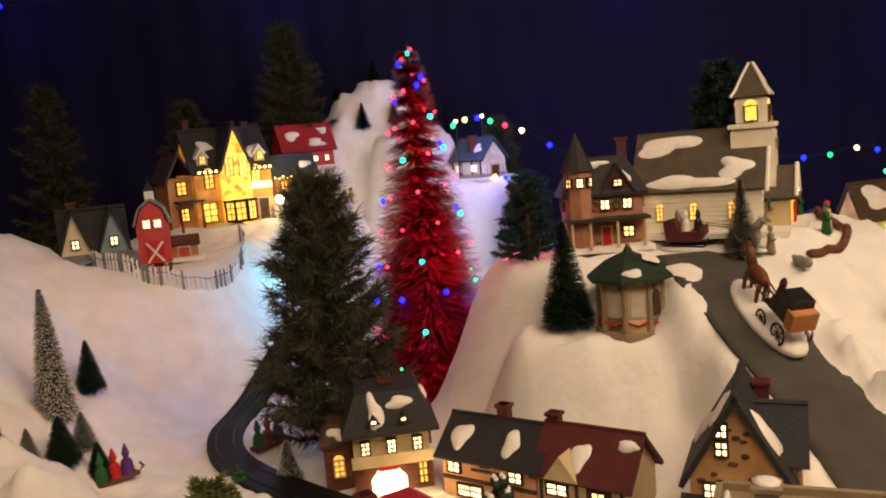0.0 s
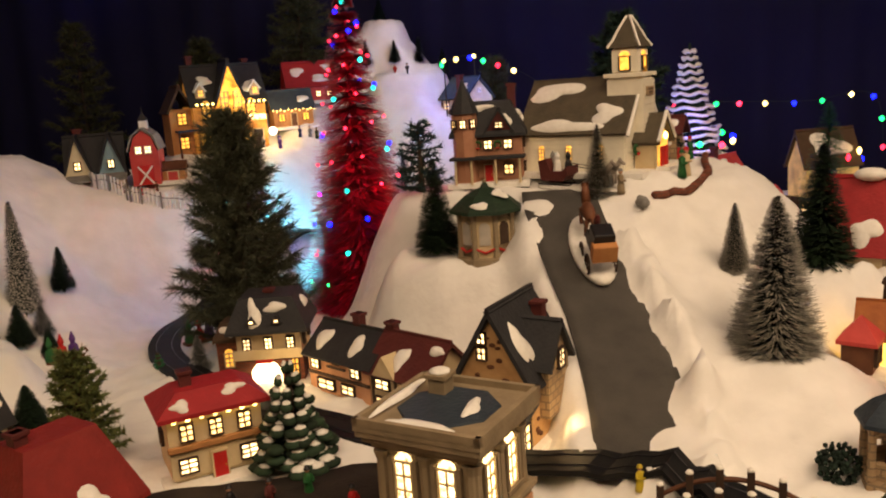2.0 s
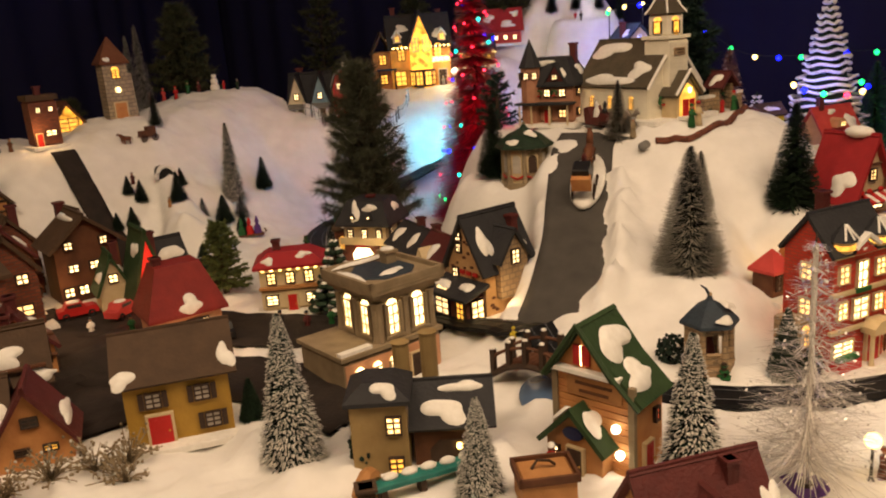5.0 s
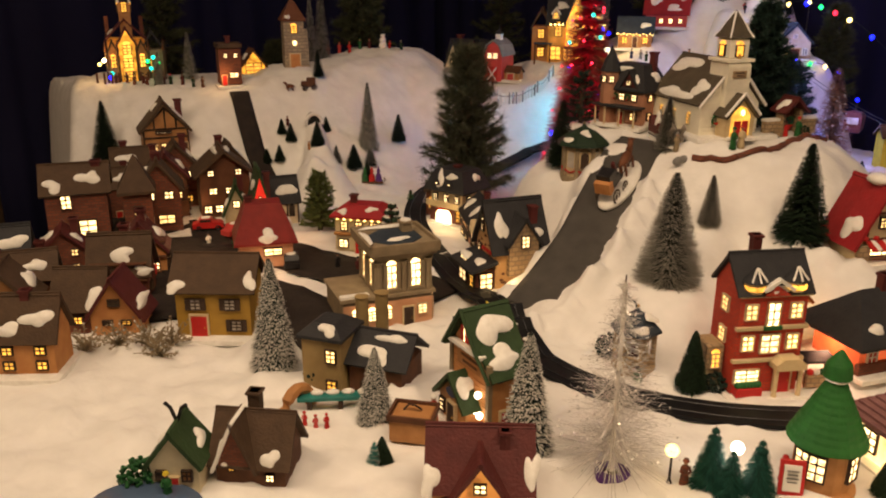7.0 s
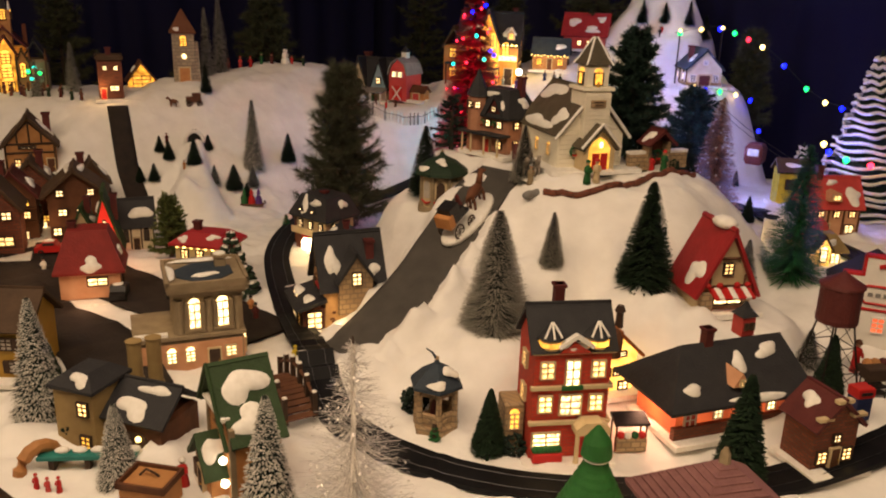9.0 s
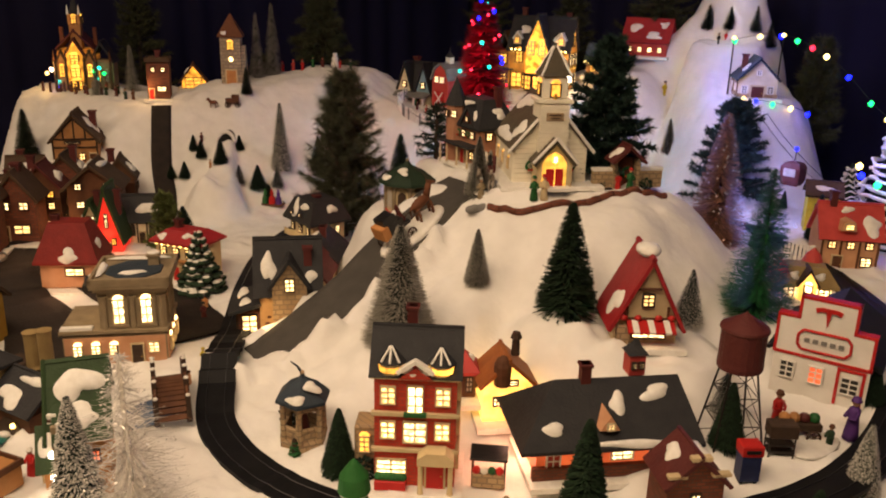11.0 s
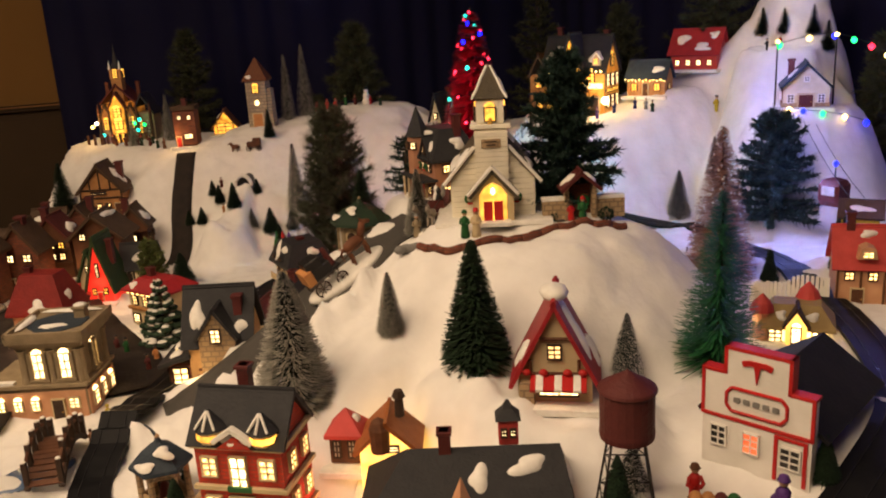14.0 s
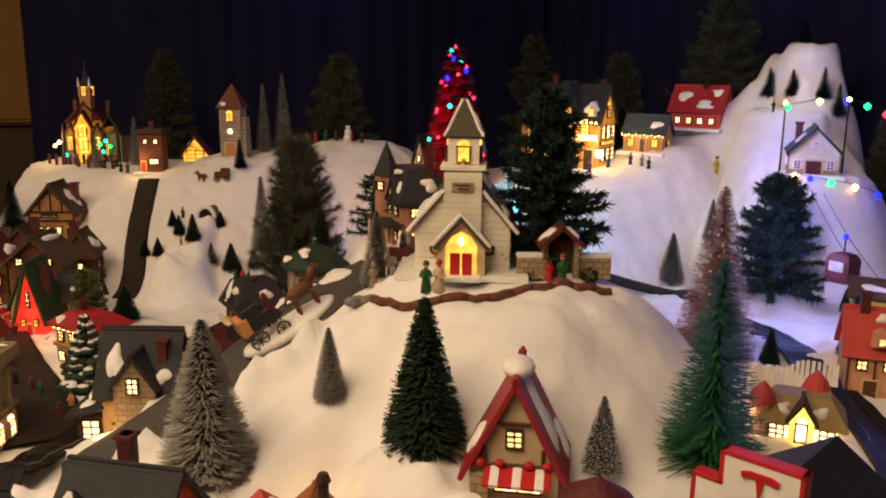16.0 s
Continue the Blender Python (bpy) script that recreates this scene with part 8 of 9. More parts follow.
for k, mt in ((0, GREYP), (1, WHITEP), (2, BLACKP)):
    part("rider", Shape().lathe(-0.052 + 0.014 * k, 0.004 * (-1) ** k, [(0.007, 0.022), (0.005, 0.038), (0.003, 0.042), (0.004, 0.048), (0.001, 0.054)], 9), mt, sl)
for k in (0, 1):
    s = Shape()
    horse_shape(s, 0.040, 0.010 * (2 * k - 1), 0.68)
    part("horse", s, shade("grey_horse", (0.32, 0.27, 0.22), 0.6), sl, "pale grey horse", soft=True, at=pose(0, 0, 0.005))
for k in (0, 1):
    part("rein", Shape().tube([(-0.02, 0.008 * (2 * k - 1), 0.036), (0.03, 0.010 * (2 * k - 1), 0.030)], 0.0006, 4), BLACKP, sl)

hay = thing("hay_wagon", "small dark wagon with horses on the hill", "wagon", on(-0.722, 0.968, -20, 0.0), "horse carriages")
part("wagon_box", Shape().box(0.022, 0, 0.016, 0.036, 0.018, 0.014).box(0.030, 0, 0.027, 0.020, 0.018, 0.010), WOODW, hay)
for wx in (0.010, 0.036):
    for sy in (-1, 1):
        wheel(hay, wx, sy * 0.011, 0.007, DARKWOOD)
for k in (0, 1):
    s = Shape()
    horse_shape(s, 0.026, 0.008 * (2 * k - 1), 0.42)
    part("horse", s, HORSE, hay, soft=True, at=pose(-0.002, 0, 0, 0, 0, 180))

# the church plateau: log edging, carolers, creche, stone walls
led = smoothline([(0.440, 1.016), (0.485, 1.038), (0.518, 1.080), (0.534, 1.135), (0.538, 1.19), (0.548, 1.24), (0.556, 1.292)], 6)
part_m = thing("log_edging", "brown bark edging along the church plateau", "edging", pose(0, 0, 0))
for i in range(0, len(led) - 3, 3):
    part("log", Shape().tube([(p.x, p.y, surface(p.x, p.y) + 0.004) for k, p in enumerate(led[i:i + 4])], 0.0058 - 0.0005 * (i % 2), 8), BROWNBRICK, part_m, soft=True)
figure("caroler in a green coat beside the church door", 0.486, 1.070, 0.040, GREENP, GREENP, -25)
figure("caroler in a cream dress and red shawl", 0.494, 1.084, 0.042, CREAM, REDP, -25)
figure("caroler in a green gown before the creche", 0.524, 1.240, 0.038, GREENP, REDP, -25)
figure("figure in red behind the creche wall", 0.505, 1.232, 0.030, REDP, MAROON, -25)
figure("pale figure standing by the inn", 0.398, 1.030, 0.036, TAUPE, GREYP, -25)
cr = thing("creche", "small wooden creche with snowy roof between stone walls", "creche", on(0.500, 1.250, -22, 0.003))
for u in (-0.020, 0.020):
    part("post", Shape().box(u, 0, 0.026, 0.006, 0.020, 0.050), STONE, cr)
part("back_wall", Shape().box(0, 0.010, 0.026, 0.04, 0.004, 0.05), BROWNBRICK, cr)
roof_on(cr, 0, 0, 0.050, 0.046, 0.026, 0.020, "front", MAROON, 0.008, [(0, 0, 0.5, 0.012, 0.014), (1, 0, 0.5, 0.012, 0.014)])
for u, w_ in ((-0.038, 0.034), (0.044, 0.044)):
    part("stone_wall", Shape().box(u, 0.004, 0.016, w_, 0.012, 0.030), STONE, cr)
    part("wall_snow", Shape().box(u, 0.004, 0.032, w_ + 0.002, 0.014, 0.005), ROOF_SNOW, cr)
wreath(cr, pose(0.006, 0.006, 0.026), 0.008)
st_ = Shape()
for k in range(4):
    st_.ball(-0.012 + 0.009 * k, 0.003 * (k % 2), 0.008, 0.011, 0.008, 0.007, 8, 5)
solo("boulder", st_, GREYP, "grey stone lying on the snow beside the church", "stone", on(0.425, 1.005, 0, 0.003))

# water tower
wt = thing("water_tower", "dark red water tower on thin braced legs", "water tower", on(0.925, 1.038, -30, 0.002))
part("tank", Shape().lathe(0, 0, [(0.001, 0.098), (0.026, 0.100), (0.0268, 0.106), (0.0262, 0.110), (0.0262, 0.146), (0.0272, 0.149)], 22), MAROON, wt, "ribbed maroon tank")
part("tank_roof", Shape().lathe(0, 0, [(0.0285, 0.149), (0.0275, 0.152), (0.002, 0.168), (0.001, 0.170)], 22), MAROON, wt)
for k in range(4):
    a = math.pi / 4 + k * math.pi / 2
    b = a + math.pi / 2
    P = lambda q, z: (math.cos(q) * (0.022 + 0.020 * (1 - z / 0.1)), math.sin(q) * (0.022 + 0.020 * (1 - z / 0.1)), z)
    part("leg", Shape().tube([P(a, 0.0), P(a, 0.1)], 0.0013, 5), METALD, wt)
    for z in (0.034, 0.068):
        part("ring_brace", Shape().tube([P(a, z), P(b, z)], 0.0008, 4), METALD, wt)
    for z0_, z1_ in ((0.0, 0.034), (0.034, 0.068), (0.068, 0.1)):
        part("cross_brace", Shape().tube([P(a, z0_), P(b, z1_)], 0.0006, 4), METALD, wt)
mb = thing("mailbox", "blue mailbox with a red top", "mailbox", on(0.985, 0.995, -30, 0.001))
part("box_body", Shape().box(0, 0, 0.020, 0.022, 0.018, 0.034), NAVYP, mb)
part("box_top", Shape().box(0, 0, 0.042, 0.024, 0.020, 0.014), REDP, mb)
part("slot", Shape().box(0, -0.010, 0.042, 0.016, 0.002, 0.004), BLACKP, mb)
for u in (-0.008, 0.008):
    part("foot", Shape().box(u, 0, 0.003, 0.004, 0.014, 0.006), BLACKP, mb)
# street party by the showroom
figure("vendor in a red coat behind the cart", 0.935, 1.112, 0.048, REDP, WOODW, -20, skirt=0.8)
figure("lady in a long purple coat and hat", 1.005, 1.158, 0.056, PURPLE, PURPLE, -120)
figure("child in dark green clothes", 0.998, 1.128, 0.034, FIR, WOODW, -100, skirt=0.8)
ct = thing("vendor_cart", "dark wheeled cart loaded with goods", "cart", on(0.965, 1.112, -35, 0.001))
part("tray", Shape().box(0, 0, 0.020, 0.050, 0.020, 0.010), DARKWOOD, ct)
for k, mt in enumerate((ORANGE, WOODL, MAROON, GREENP)):
    part("goods", Shape().ball(-0.018 + 0.012 * k, 0, 0.029, 0.007, n=8, k=5), mt, ct)
for wx in (-0.016, 0.016):
    for sy in (-1, 1):
        wheel(ct, wx, sy * 0.011, 0.008, DARKWOOD)
cg = thing("shopping_trolley", "dark wire trolley standing on the snow", "trolley", on(0.978, 1.060, -35, 0.001))
part("basket", Shape().box(0, 0, 0.034, 0.032, 0.020, 0.018), DARKWOOD, cg)
for ux in (-0.014, 0.014):
    for uy in (-0.008, 0.008):
        part("leg", Shape().tube([(ux, uy, 0.0), (ux, uy, 0.026)], 0.001, 5), METALD, cg)
for z in (0.007, 0.016):
    part("shelf", Shape().box(0, 0, z, 0.030, 0.018, 0.002), METALD, cg)
solo("vendor_plinth", Shape().lathe(0, 0, [(1, 0), (0.96, 0.003), (0.7, 0.004)], 24, 0, 0.055, 0.034), ROOF_SNOW, "flat snowy base under the street vendors", "base", on(0.975, 1.122, 20, 0.0))
# roadside stall
sa = thing("market_stall", "small dark-roofed market stall with figures", "stall", on(0.800, 0.772, -38, 0.001))
part("awning", Shape().box(0, 0.004, 0.040, 0.044, 0.026, 0.004, 0, 1, 10), BLACKP, sa)
for u in (-0.019, 0.019):
    for v_ in (-0.006, 0.014):
        part("post", Shape().tube([(u, v_, 0), (u, v_, 0.04)], 0.0012, 5), WOODW, sa)
part("counter", Shape().box(0, -0.006, 0.011, 0.038, 0.010, 0.018), STONE, sa)
for k, mt in enumerate((REDP, WHITEP, GREENP, REDP)):
    part("toy", Shape().ball(-0.014 + 0.009 * k, -0.008, 0.024, 0.005, n=8, k=5), mt, sa)


# arched bridge with posts
def bridge():
    c, ang = Vector((0.440, 0.500)), -12
    ob = thing("footbridge", "dark wooden arched footbridge with snowy post tops", "bridge", pose(c.x, c.y, surface(c.x, c.y), 0, 0, ang))
    arc = lambda u: 0.014 + 0.022 * (1 - (u / 0.062) ** 2)
    for k in range(15):
        u = -0.060 + 0.120 * k / 14
        part("plank", Shape().box(u, 0, arc(u), 0.0078, 0.040, 0.003, 0, 1, 0, math.degrees(math.atan(0.044 * u / 0.062 ** 2))), WOODW, ob)
    for sy in (-1, 1):
        part("side_beam", Shape().tube([(u, sy * 0.020, arc(u) - 0.003) for u in np.linspace(-0.064, 0.064, 13)], 0.004, 6), DARKWOOD, ob)
        part("handrail", Shape().tube([(u, sy * 0.020, arc(u) + 0.020) for u in np.linspace(-0.060, 0.060, 13)], 0.0022, 6), WOODW, ob)
        for u in (-0.060, -0.036, -0.012, 0.012, 0.036, 0.060):
            part("post", Shape().box(u, sy * 0.020, arc(u) + 0.012, 0.006, 0.006, 0.034), DARKWOOD, ob)
            part("post_snow", Shape().ball(u, sy * 0.020, arc(u) + 0.030, 0.0036, 0.0036, 0.002, 7, 4), ROOF_SNOW, ob)


bridge()
solo("stream", Shape().lathe(0, 0, [(1, 0.001), (0.98, 0.003)], 30, 0, 0.055, 0.030), ICE, "dark blue frozen stream under the footbridge", "stream", pose(0.452, 0.470, surface(0.452, 0.470) + 0.002, 0, 0, -65), kind="structure")
figure("figure in a bright yellow coat on the bridge", 0.372, 0.566, 0.026, YELLOWP, YELLOWP, -60)
figure("pale figure at the end of the bridge", 0.385, 0.540, 0.024, PINKP, WOODW, -60)
# sled run: tunnel mouth, tracks, sledders
tn = thing("tunnel_mouth", "dark round tunnel opening in the snowy hill", "tunnel", pose(-0.622, 0.938, surface(-0.622, 0.938) - 0.006, 0, 0, 62))
part("hole", Shape().prism([(0.018 * math.cos(a), 0.024 * math.sin(a)) for a in np.linspace(0, math.pi, 13)], -0.012, 0.05), BLACKP, tn, "black tunnel interior")
part("snow_arch", Shape().tube([(0.021 * math.cos(a), -0.010, 0.027 * math.sin(a)) for a in np.linspace(0, math.pi, 15)], 0.005, 8), SNOW, tn, soft=True)
figure("child in a red snow suit on the sled run", -0.545, 0.868, 0.022, WOODL, WOODW, -20)
figure("red sledder near the road", -0.665, 0.885, 0.026, MAROON, MAROON, -20)
for x, y in ((-0.443, 0.988), (-0.277, 1.108)):
    sd = thing("toboggan", "wooden toboggan with riders in bright coats", "toboggan", on(x, y, -40, 0.0))
    part("sled", Shape().box(0, 0, 0.006, 0.055, 0.018, 0.005).tube([(0.026, -0.007, 0.006), (0.034, -0.007, 0.012), (0.030, -0.007, 0.018)], 0.002, 5), WOODW, sd)
    for k, mt in enumerate((GREENP, REDP, PURPLE)):
        part("rider", Shape().lathe(-0.018 + 0.017 * k, 0, [(0.009, 0.008), (0.007, 0.024), (0.003, 0.028), (0.005, 0.034), (0.003, 0.040), (0.001, 0.046)], 9), mt, sd)
for x, y in ((-0.835, 1.350), (-0.70, 1.60)):
    sm = thing("snowman", "white snowman with a dark hat", "snowman", on(x, y, -40, 0.003))
    for z, r in ((0.011, 0.013), (0.028, 0.010), (0.042, 0.007)):
        part("snowball", Shape().ball(0, 0, z, r, n=12, k=8), ROOF_SNOW, sm, soft=True)
    part("hat", Shape().lathe(0, 0, [(0.008, 0.047), (0.005, 0.048), (0.005, 0.055)], 10), BLACKP, sm)
figure("small red figure beside the snowman", -0.805, 1.352, 0.024, REDP, REDP, -40)
figure("dark figure on the hill crest", -0.775, 1.372, 0.028, FIR, GREYP, -40)
for x, y, c in ((-0.905, 1.275, REDP), (-0.930, 1.255, BARNRED), (-0.885, 1.30, GREENP), (-0.955, 1.23, REDP), (-0.87, 1.325, MAROON)):
    figure("red-coated figure in a row on the hill", x, y, 0.034, c, c, -50)
for x, y, c in ((-0.33, 1.935, NAVYP), (-0.31, 1.955, GREYP), (-0.295, 1.965, FIR), (-0.375, 1.90, NAVYP), (-0.385, 1.81, GREYP), (-0.35, 1.83, PURPLE)):
    figure("small figure gathered outside the far shops", x, y, 0.030, c, c, -50)
figure("skier in a yellow jacket on the slope", -0.248, 2.135, 0.044, YELLOWP, BLACKP, -80, skirt=0.6)
figure("dark skater on the snowy shelf", -0.075, 2.135, 0.030, BLACKP, BLACKP, -80, skirt=0.5)
figure("red climber on the mountain", -0.125, 2.225, 0.030, REDP, WHITEP, -80, skirt=0.6)
for x, y, c in ((-0.62, 1.505, GREENP), (-0.585, 1.49, MAROON), (-0.55, 1.50, REDP), (-0.52, 1.51, WOODW)):
    figure("tiny figure in the farmyard", x, y, 0.024, c, c, -70)
for x, y, c in ((0.02, 0.585, MAROON), (0.055, 0.60, GREENP), (-0.01, 0.56, BLACKP), (0.11, 0.56, REDP), (-0.20, 0.50, REDP), (-0.23, 0.47, GREENP), (0.20, 0.42, WOODW), (-0.30, 0.45, WHITEP), (0.12, 0.645, ORANGE), (0.16, 0.63, MAROON)):
    figure("townsperson on the dark street", x, y, 0.032, c, BLACKP, -40)


def car(x, y, face, paint, label):
    ob = thing("toy_car", label, "car", on(x, y, face, -0.004), "toy cars")
    part("car_body", Shape().prism([(-0.032, 0.006), (0.032, 0.006), (0.032, 0.014), (0.026, 0.018), (0.012, 0.018), (0.006, 0.027), (-0.016, 0.027), (-0.022, 0.018), (-0.032, 0.016)], -0.013, 0.013), paint, ob)
    part("cabin_glass", Shape().box(-0.005, 0, 0.0225, 0.022, 0.0265, 0.006), DIM, ob)
    for wx in (-0.02, 0.02):
        for sy in (-1, 1):
            part("tyre", Shape().tube([(wx + 0.0045 * math.cos(a), sy * 0.013, 0.006 + 0.0045 * math.sin(a)) for a in np.linspace(0, 2 * math.pi, 13)], 0.002, 6), BLACKP, ob)
    part("roof_snow", Shape().ball(-0.005, 0, 0.0275, 0.011, 0.010, 0.002, 10, 5), ROOF_SNOW, ob, soft=True)


for k in range(12):
    gk = random.Random(300 + k)
    figure("brown-coated figure in the castle yard", -1.10 + 0.018 * k + gk.uniform(-0.008, 0.008), 0.625 + 0.014 * k + gk.uniform(-0.012, 0.012), 0.030, gk.choice((WOODW, MAROON, FIR, BROWNBRICK)), gk.choice((BLACKP, WOODW, REDP)), -30)
car(-0.395, 0.500, -30, REDP, "bright red toy car with snow on its roof")
car(-0.30, 0.515, 10, BARNRED, "red toy car on the dark street")
car(-0.075, 0.50, 60, BLACKP, "black toy car by the town hall")
ft = thing("fountain", "tiered grey stone fountain capped with snow", "fountain", on(-0.335, 0.335, 0, 0.001))
for z, r in ((0.0, 0.045), (0.022, 0.032), (0.044, 0.020), (0.062, 0.010)):
    part("basin", Shape().lathe(0, 0, [(r * 0.3, z), (r, z + 0.010), (r, z + 0.014), (r * 0.9, z + 0.013)], 16), GREYP, ft)
    part("basin_snow", Shape().lathe(0, 0, [(r * 0.92, z + 0.0135), (r * 0.5, z + 0.018), (0.002, z + 0.021)], 16), ROOF_SNOW, ft, soft=True)
part("spout", Shape().lathe(0, 0, [(0.005, 0.0), (0.004, 0.075), (0.007, 0.08), (0.001, 0.09)], 10), GREYP, ft)
# frosted shrubs by the orange cottage
for i, (x, y) in enumerate(((0.075, 0.150), (0.095, 0.178), (0.050, 0.115), (0.120, 0.150), (0.03, 0.075))):
    g = random.Random(i)
    s = Shape()
    for k in range(26):
        d = Vector((g.gauss(0, 1), g.gauss(0, 1), abs(g.gauss(0, 1)) + 0.3)).normalized()
        tip = d * g.uniform(0.022, 0.045)
        s.slot = 0
        s.tube([(0, 0, 0.001), tuple(tip * 0.5 + Vector((0, 0, 0.004))), tuple(tip)], 0.0012, 4, 0.0005)
        for q in range(4):
            s.slot = 1 if g.random() < 0.22 else 0
            p = tip * g.uniform(0.4, 1.0)
            s.ball(p.x + g.gauss(0, 0.003), p.y + g.gauss(0, 0.003), p.z + g.gauss(0, 0.003) + 0.003, 0.0018, n=5, k=3)
    solo("frosted_shrub", s, [TAUPE, FROST], "leafless shrub dusted with frost", "shrub", on(x, y, 0, 0.001), "frosted shrubs")
# teal trestle, arch, crate, pond, signs in the front row
be = thing("trestle_bridge", "teal painted trestle with a tan arched end", "bridge", pose(0.398, 0.240, surface(0.398, 0.240), 0, 0, 52))
part("deck", Shape().box(0.02, 0, 0.018, 0.11, 0.018, 0.005), TEAL, be)
for u in (-0.02, 0.02, 0.06):
    part("trestle", Shape().box(u, 0, 0.008, 0.006, 0.014, 0.016), DARKWOOD, be)
part("arch", Shape().tube([(-0.035 + 0.026 * math.cos(a) * 0.6, 0.02 * math.cos(a), 0.030 * math.sin(a)) for a in np.linspace(0, math.pi, 9)], 0.008, 8), WOODL, be)
for k in range(5):
    part("snow_pile", Shape().ball(-0.01 + 0.02 * k, 0.004, 0.022, 0.009, 0.006, 0.004, 8, 5), ROOF_SNOW, be, soft=True)
for k, mt in enumerate((REDP, BARNRED, REDP)):
    figure("red-coated child by the teal trestle", 0.418 + 0.012 * k, 0.195 + 0.008 * k, 0.020, mt, mt, -50)
cb = thing("wooden_crate", "open brown wooden crate with a rope handle", "crate", on(0.530, 0.276, -55, 0.001))
part("crate_box", Shape().box(0, 0, 0.018, 0.050, 0.040, 0.034), WOODL, cb)
for sy in (-1, 1):
    part("slat", Shape().box(0, sy * 0.0205, 0.034, 0.054, 0.003, 0.008), WOODW, cb)
for sx in (-1, 1):
    part("slat", Shape().box(sx * 0.0265, 0, 0.034, 0.003, 0.044, 0.008), WOODW, cb)
part("rope", Shape().tube([(-0.012, 0, 0.036), (-0.006, 0.004, 0.042), (0.004, -0.002, 0.044), (0.010, 0.002, 0.037)], 0.0014, 5), DARKWOOD, cb)
figure("figure in red and white behind the crate", 0.520, 0.318, 0.038, REDP, WHITEP, -60)
solo("pond", Shape().lathe(0, 0, [(1, 0.001), (0.98, 0.003)], 30, 0, 0.060, 0.040), ICE, "blue mirror pond in the snow", "pond", pose(0.455, -0.025, surface(0.455, -0.025) + 0.002, 0, 0, 40), kind="structure")
figure("skater with a yellow scarf by the pond", 0.452, 0.000, 0.034, GREENP, YELLOWP, -50)
brush_tree("tealcone", "tiny teal brush tree in the snow", 0.542, 0.206, 0.036, 0.013, TEAL, FROST, n=900, width=0.003, tiers=6, tip_at=0.9)
sg = thing("menu_sign", "red-framed white menu sign", "sign", on(0.893, 0.497, -55, 0.001))
part("sign_frame", Shape().box(0, 0, 0.022, 0.026, 0.004, 0.040, rx=-8), REDP, sg)
part("sign_face", Shape().box(0, -0.0026, 0.0225, 0.018, 0.002, 0.030, rx=-8), WHITEP, sg)
for k in range(5):
    part("text_bar", Shape().box(0, -0.0042, 0.032 - 0.0045 * k, 0.012 - 0.002 * (k % 2), 0.001, 0.0016, rx=-8), GREYP, sg)
for x, y, c in ((0.838, 0.479, "white"), (0.790, 0.425, "yellow")):
    lq = thing("street_lamp", "small glowing lamp on a black post", "street lamp", on(x, y, 0, 0.001))
    part("post", Shape().lathe(0, 0, [(0.004, 0), (0.0016, 0.006), (0.0014, 0.036)], 8), BLACKP, lq)
    part("globe", Shape().ball(0, 0, 0.042, 0.0075, n=12, k=8), BULBS[c], lq, soft=True)
for x, y, c in ((0.800, 0.440, BROWNBRICK), (0.810, 0.455, MAROON), (0.875, 0.520, REDP), (0.880, 0.56, ORANGE), (0.700, 0.215, REDP), (0.715, 0.235, MAROON)):
    figure("rust-coloured figurine near the kiosk", x, y, 0.034, c, c, -40)

# ski lift: poles, cables, cabin, station
for x, y, h in ((0.035, 2.062, 0.145), (0.105, 2.165, 0.16)):
    po = thing("lift_pole", "thin dark lift pole with a small light", "pole", on(x, y, 0, 0.002))
    part("post", Shape().lathe(0, 0, [(0.0022, 0), (0.0016, h)], 7), METALD, po)
    part("lamp", Shape().ball(0, 0, h, 0.005, n=8, k=6), BULBS["yellow"], po)
cab_at = Vector((0.390, 1.900, 0.150))
for off in (0.0, 0.03):
    c0, c1 = Vector((0.115, 2.055 + off, 0.292)), Vector((0.505, 1.80 + off, 0.185))
    pts_ = [c0.lerp(c1, t) - Vector((0, 0, 0.012 * math.sin(math.pi * t))) for t in np.linspace(0, 1, 13)]
    solo("lift_cable", Shape().tube(pts_, 0.0007, 4), METALD, "thin dark ski-lift cable", "cable", pose(0, 0, 0))
gd = thing("gondola", "maroon gondola cabin hanging from the cable", "gondola", pose(0.385, 1.880, 0.152, 0, 0, 10))
part("cabin", Shape().lathe(0, 0, [(0.020, 0.0), (0.026, 0.010), (0.027, 0.040), (0.020, 0.050), (0.004, 0.054)], 4, math.pi / 4, 1.15, 0.95), MAROON, gd)
for a in (0, 90, 180, 270):
    part("cabin_window", Shape().box(0, -0.0195, 0, 0.026, 0.002, 0.017), PALEPANE, gd, at=pose(0, 0, 0.030, 0, 0, a))
part("hanger", Shape().tube([(0, 0, 0.052), (0, 0, 0.078)], 0.0016, 5), METALD, gd)
part("hanger_light", Shape().ball(0, 0, 0.080, 0.005, n=8, k=6), BULBS["blue"], gd)
lsn = house("lift_station", "small yellow lift station with open bay", 0.505, 1.815, -50, 0.06, 0.05, 0.085, 0.02, "side", YELLOWP, BROWNROOF, [("f", 0, 0.055, 0.03, 0.022, DIM)], [], [], [(0, 0, 0.5, 0.02, 0.008)])


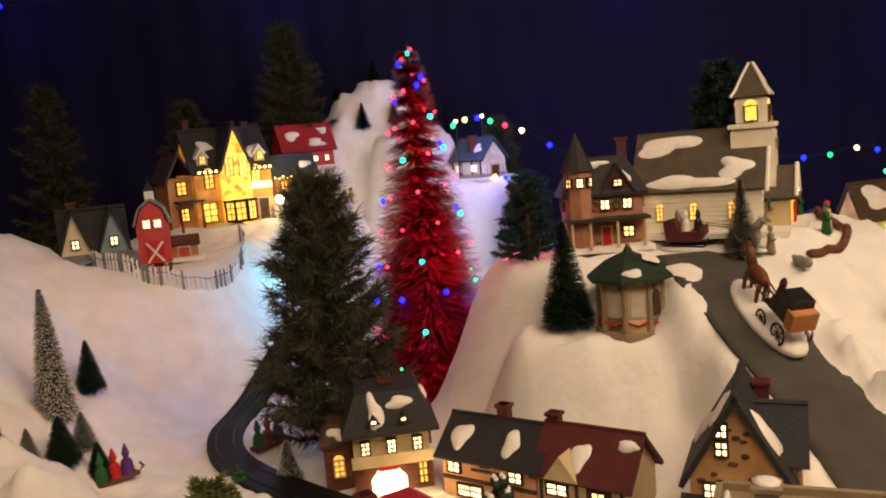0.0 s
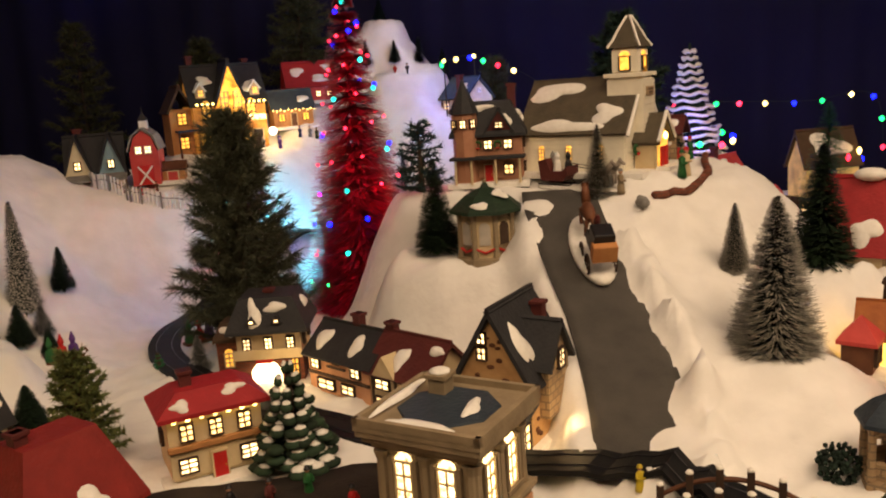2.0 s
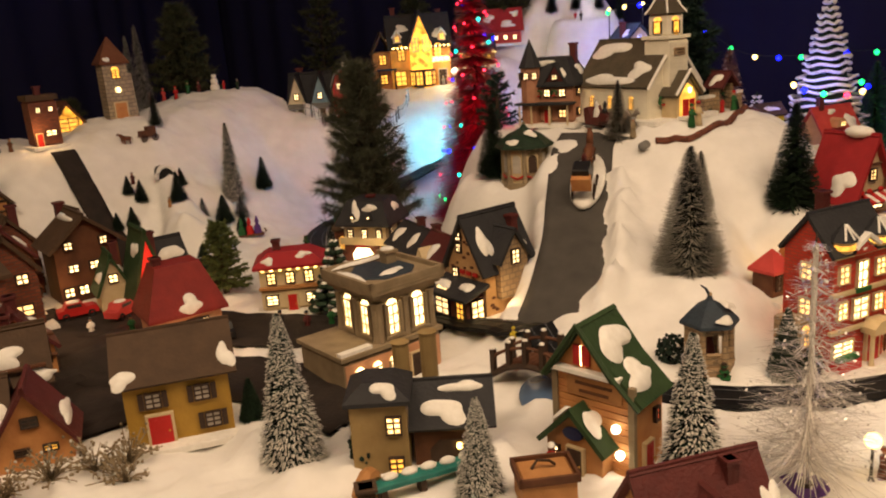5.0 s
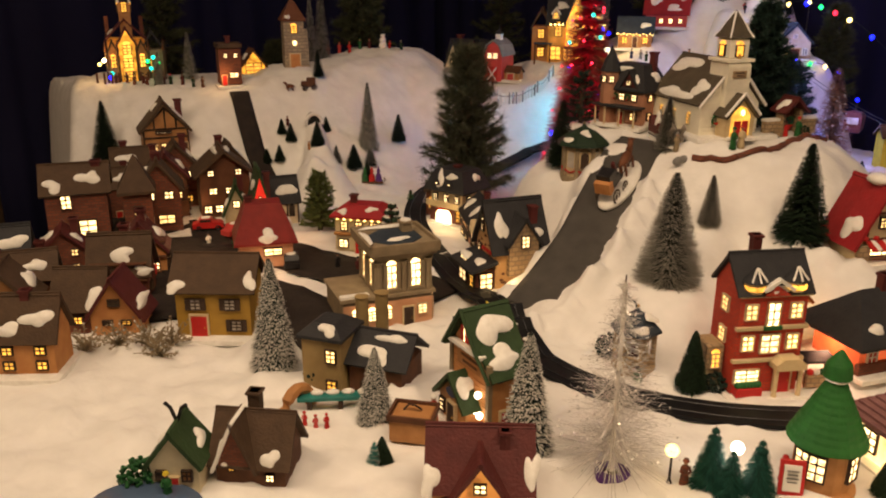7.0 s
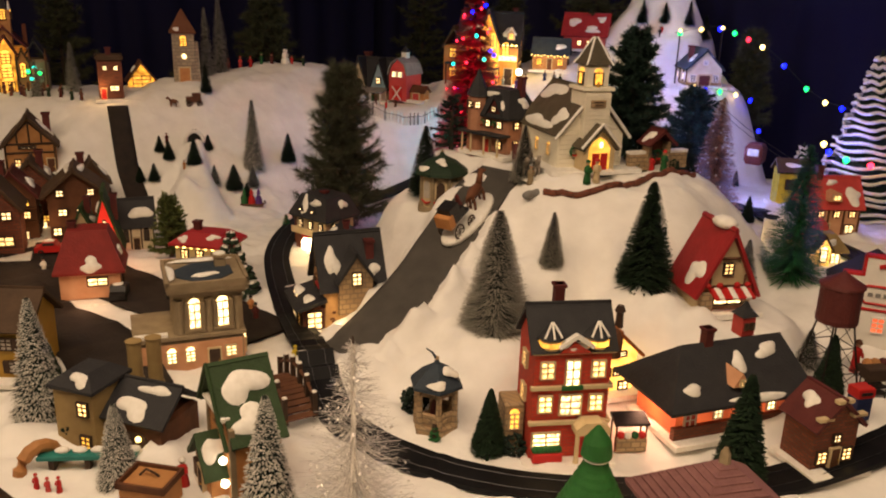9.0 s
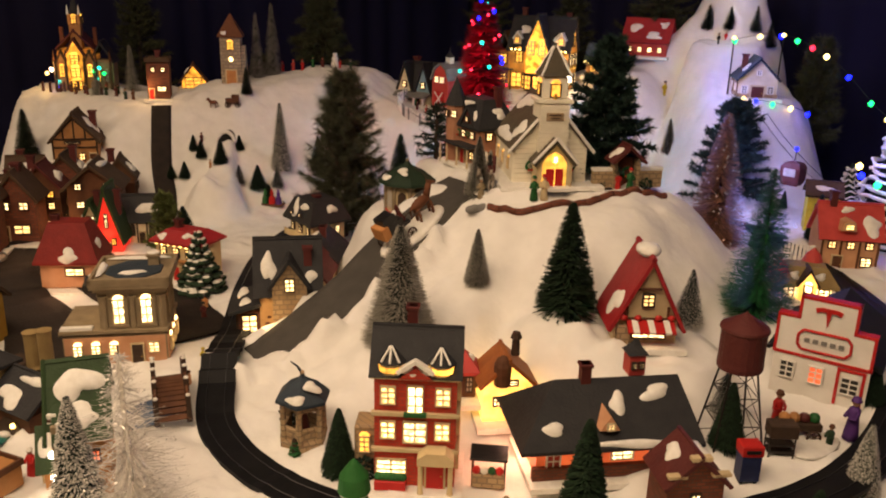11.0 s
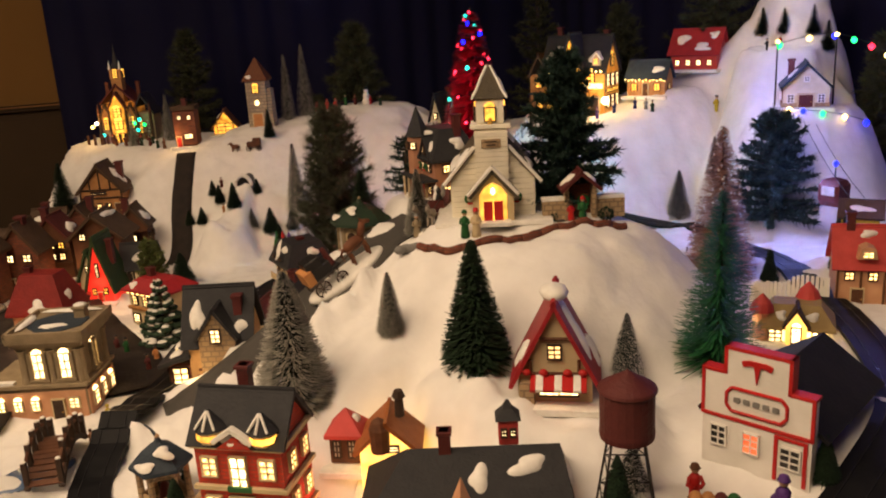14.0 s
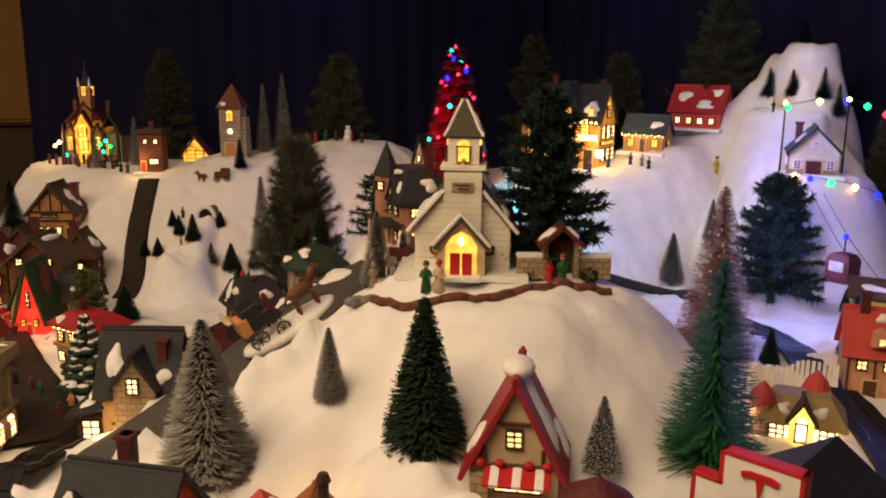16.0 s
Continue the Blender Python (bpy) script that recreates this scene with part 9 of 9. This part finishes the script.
# strings of coloured bulbs
def string_lights(ctrl, n, seed, size=0.0072):
    line = smoothline(ctrl, 10)
    ob = thing("light_string", "dark wire string of coloured bulbs hung over the village", "string lights", pose(0, 0, 0), "light strings")
    part("wire", Shape().tube([tuple(p) for p in line], 0.0007, 4), WIRE, ob)
    seq = ("green", "yellow", "blue", "green", "red", "yellow", "blue")
    for k in range(n):
        p = line[int((k + 0.5) * len(line) / n)]
        part("bulb", Shape().lathe(p.x, p.y, [(0.0015, p.z + 0.002), (size, p.z - 0.003), (size * 0.8, p.z - 0.009), (0.0006, p.z - 0.013)], 8), BULBS[seq[(k + seed) % 7]], ob, soft=True)


string_lights([(0.02, 2.06, 0.435), (0.08, 2.16, 0.455), (0.15, 2.20, 0.435), (0.24, 2.20, 0.395), (0.38, 2.18, 0.30), (0.52, 2.05, 0.29), (0.62, 1.975, 0.30)], 12, 0)
string_lights([(0.64, 1.98, 0.30), (0.80, 2.18, 0.285), (0.98, 2.20, 0.275), (1.15, 2.22, 0.28), (1.18, 2.22, 0.12)], 10, 2)
string_lights([(0.555, 1.84, 0.24), (0.60, 1.79, 0.225), (0.68, 1.79, 0.215), (0.72, 1.85, 0.225), (0.70, 1.92, 0.235)], 7, 1)
string_lights([(0.11, 2.02, 0.305), (0.15, 2.04, 0.30), (0.20, 2.09, 0.29), (0.24, 2.14, 0.27)], 5, 5, 0.006)
string_lights([(0.85, 1.62, 0.15), (0.92, 1.66, 0.20), (0.95, 1.72, 0.17), (0.93, 1.78, 0.14)], 6, 3, 0.005)
up = smoothline([(-1.85, 0.55, 0.98), (-1.85, 1.2, 0.94), (-1.84, 1.9, 0.97), (-1.80, 2.48, 0.95), (-1.2, 2.50, 0.90), (-0.6, 2.50, 0.94), (0.0, 2.50, 0.92), (0.5, 2.50, 0.88), (1.2, 2.50, 0.92), (2.2, 2.50, 0.94)], 10)
cs_ = thing("curtain_lights", "string of blue bulbs along the curtain", "string lights", pose(0, 0, 0), "light strings")
part("wire", Shape().tube([tuple(p) for p in up], 0.001, 4), WIRE, cs_)
for k in range(4, len(up), 7):
    part("bulb", Shape().ball(*up[k], 0.007, n=8, k=6), BULBS["blue"], cs_, soft=True)
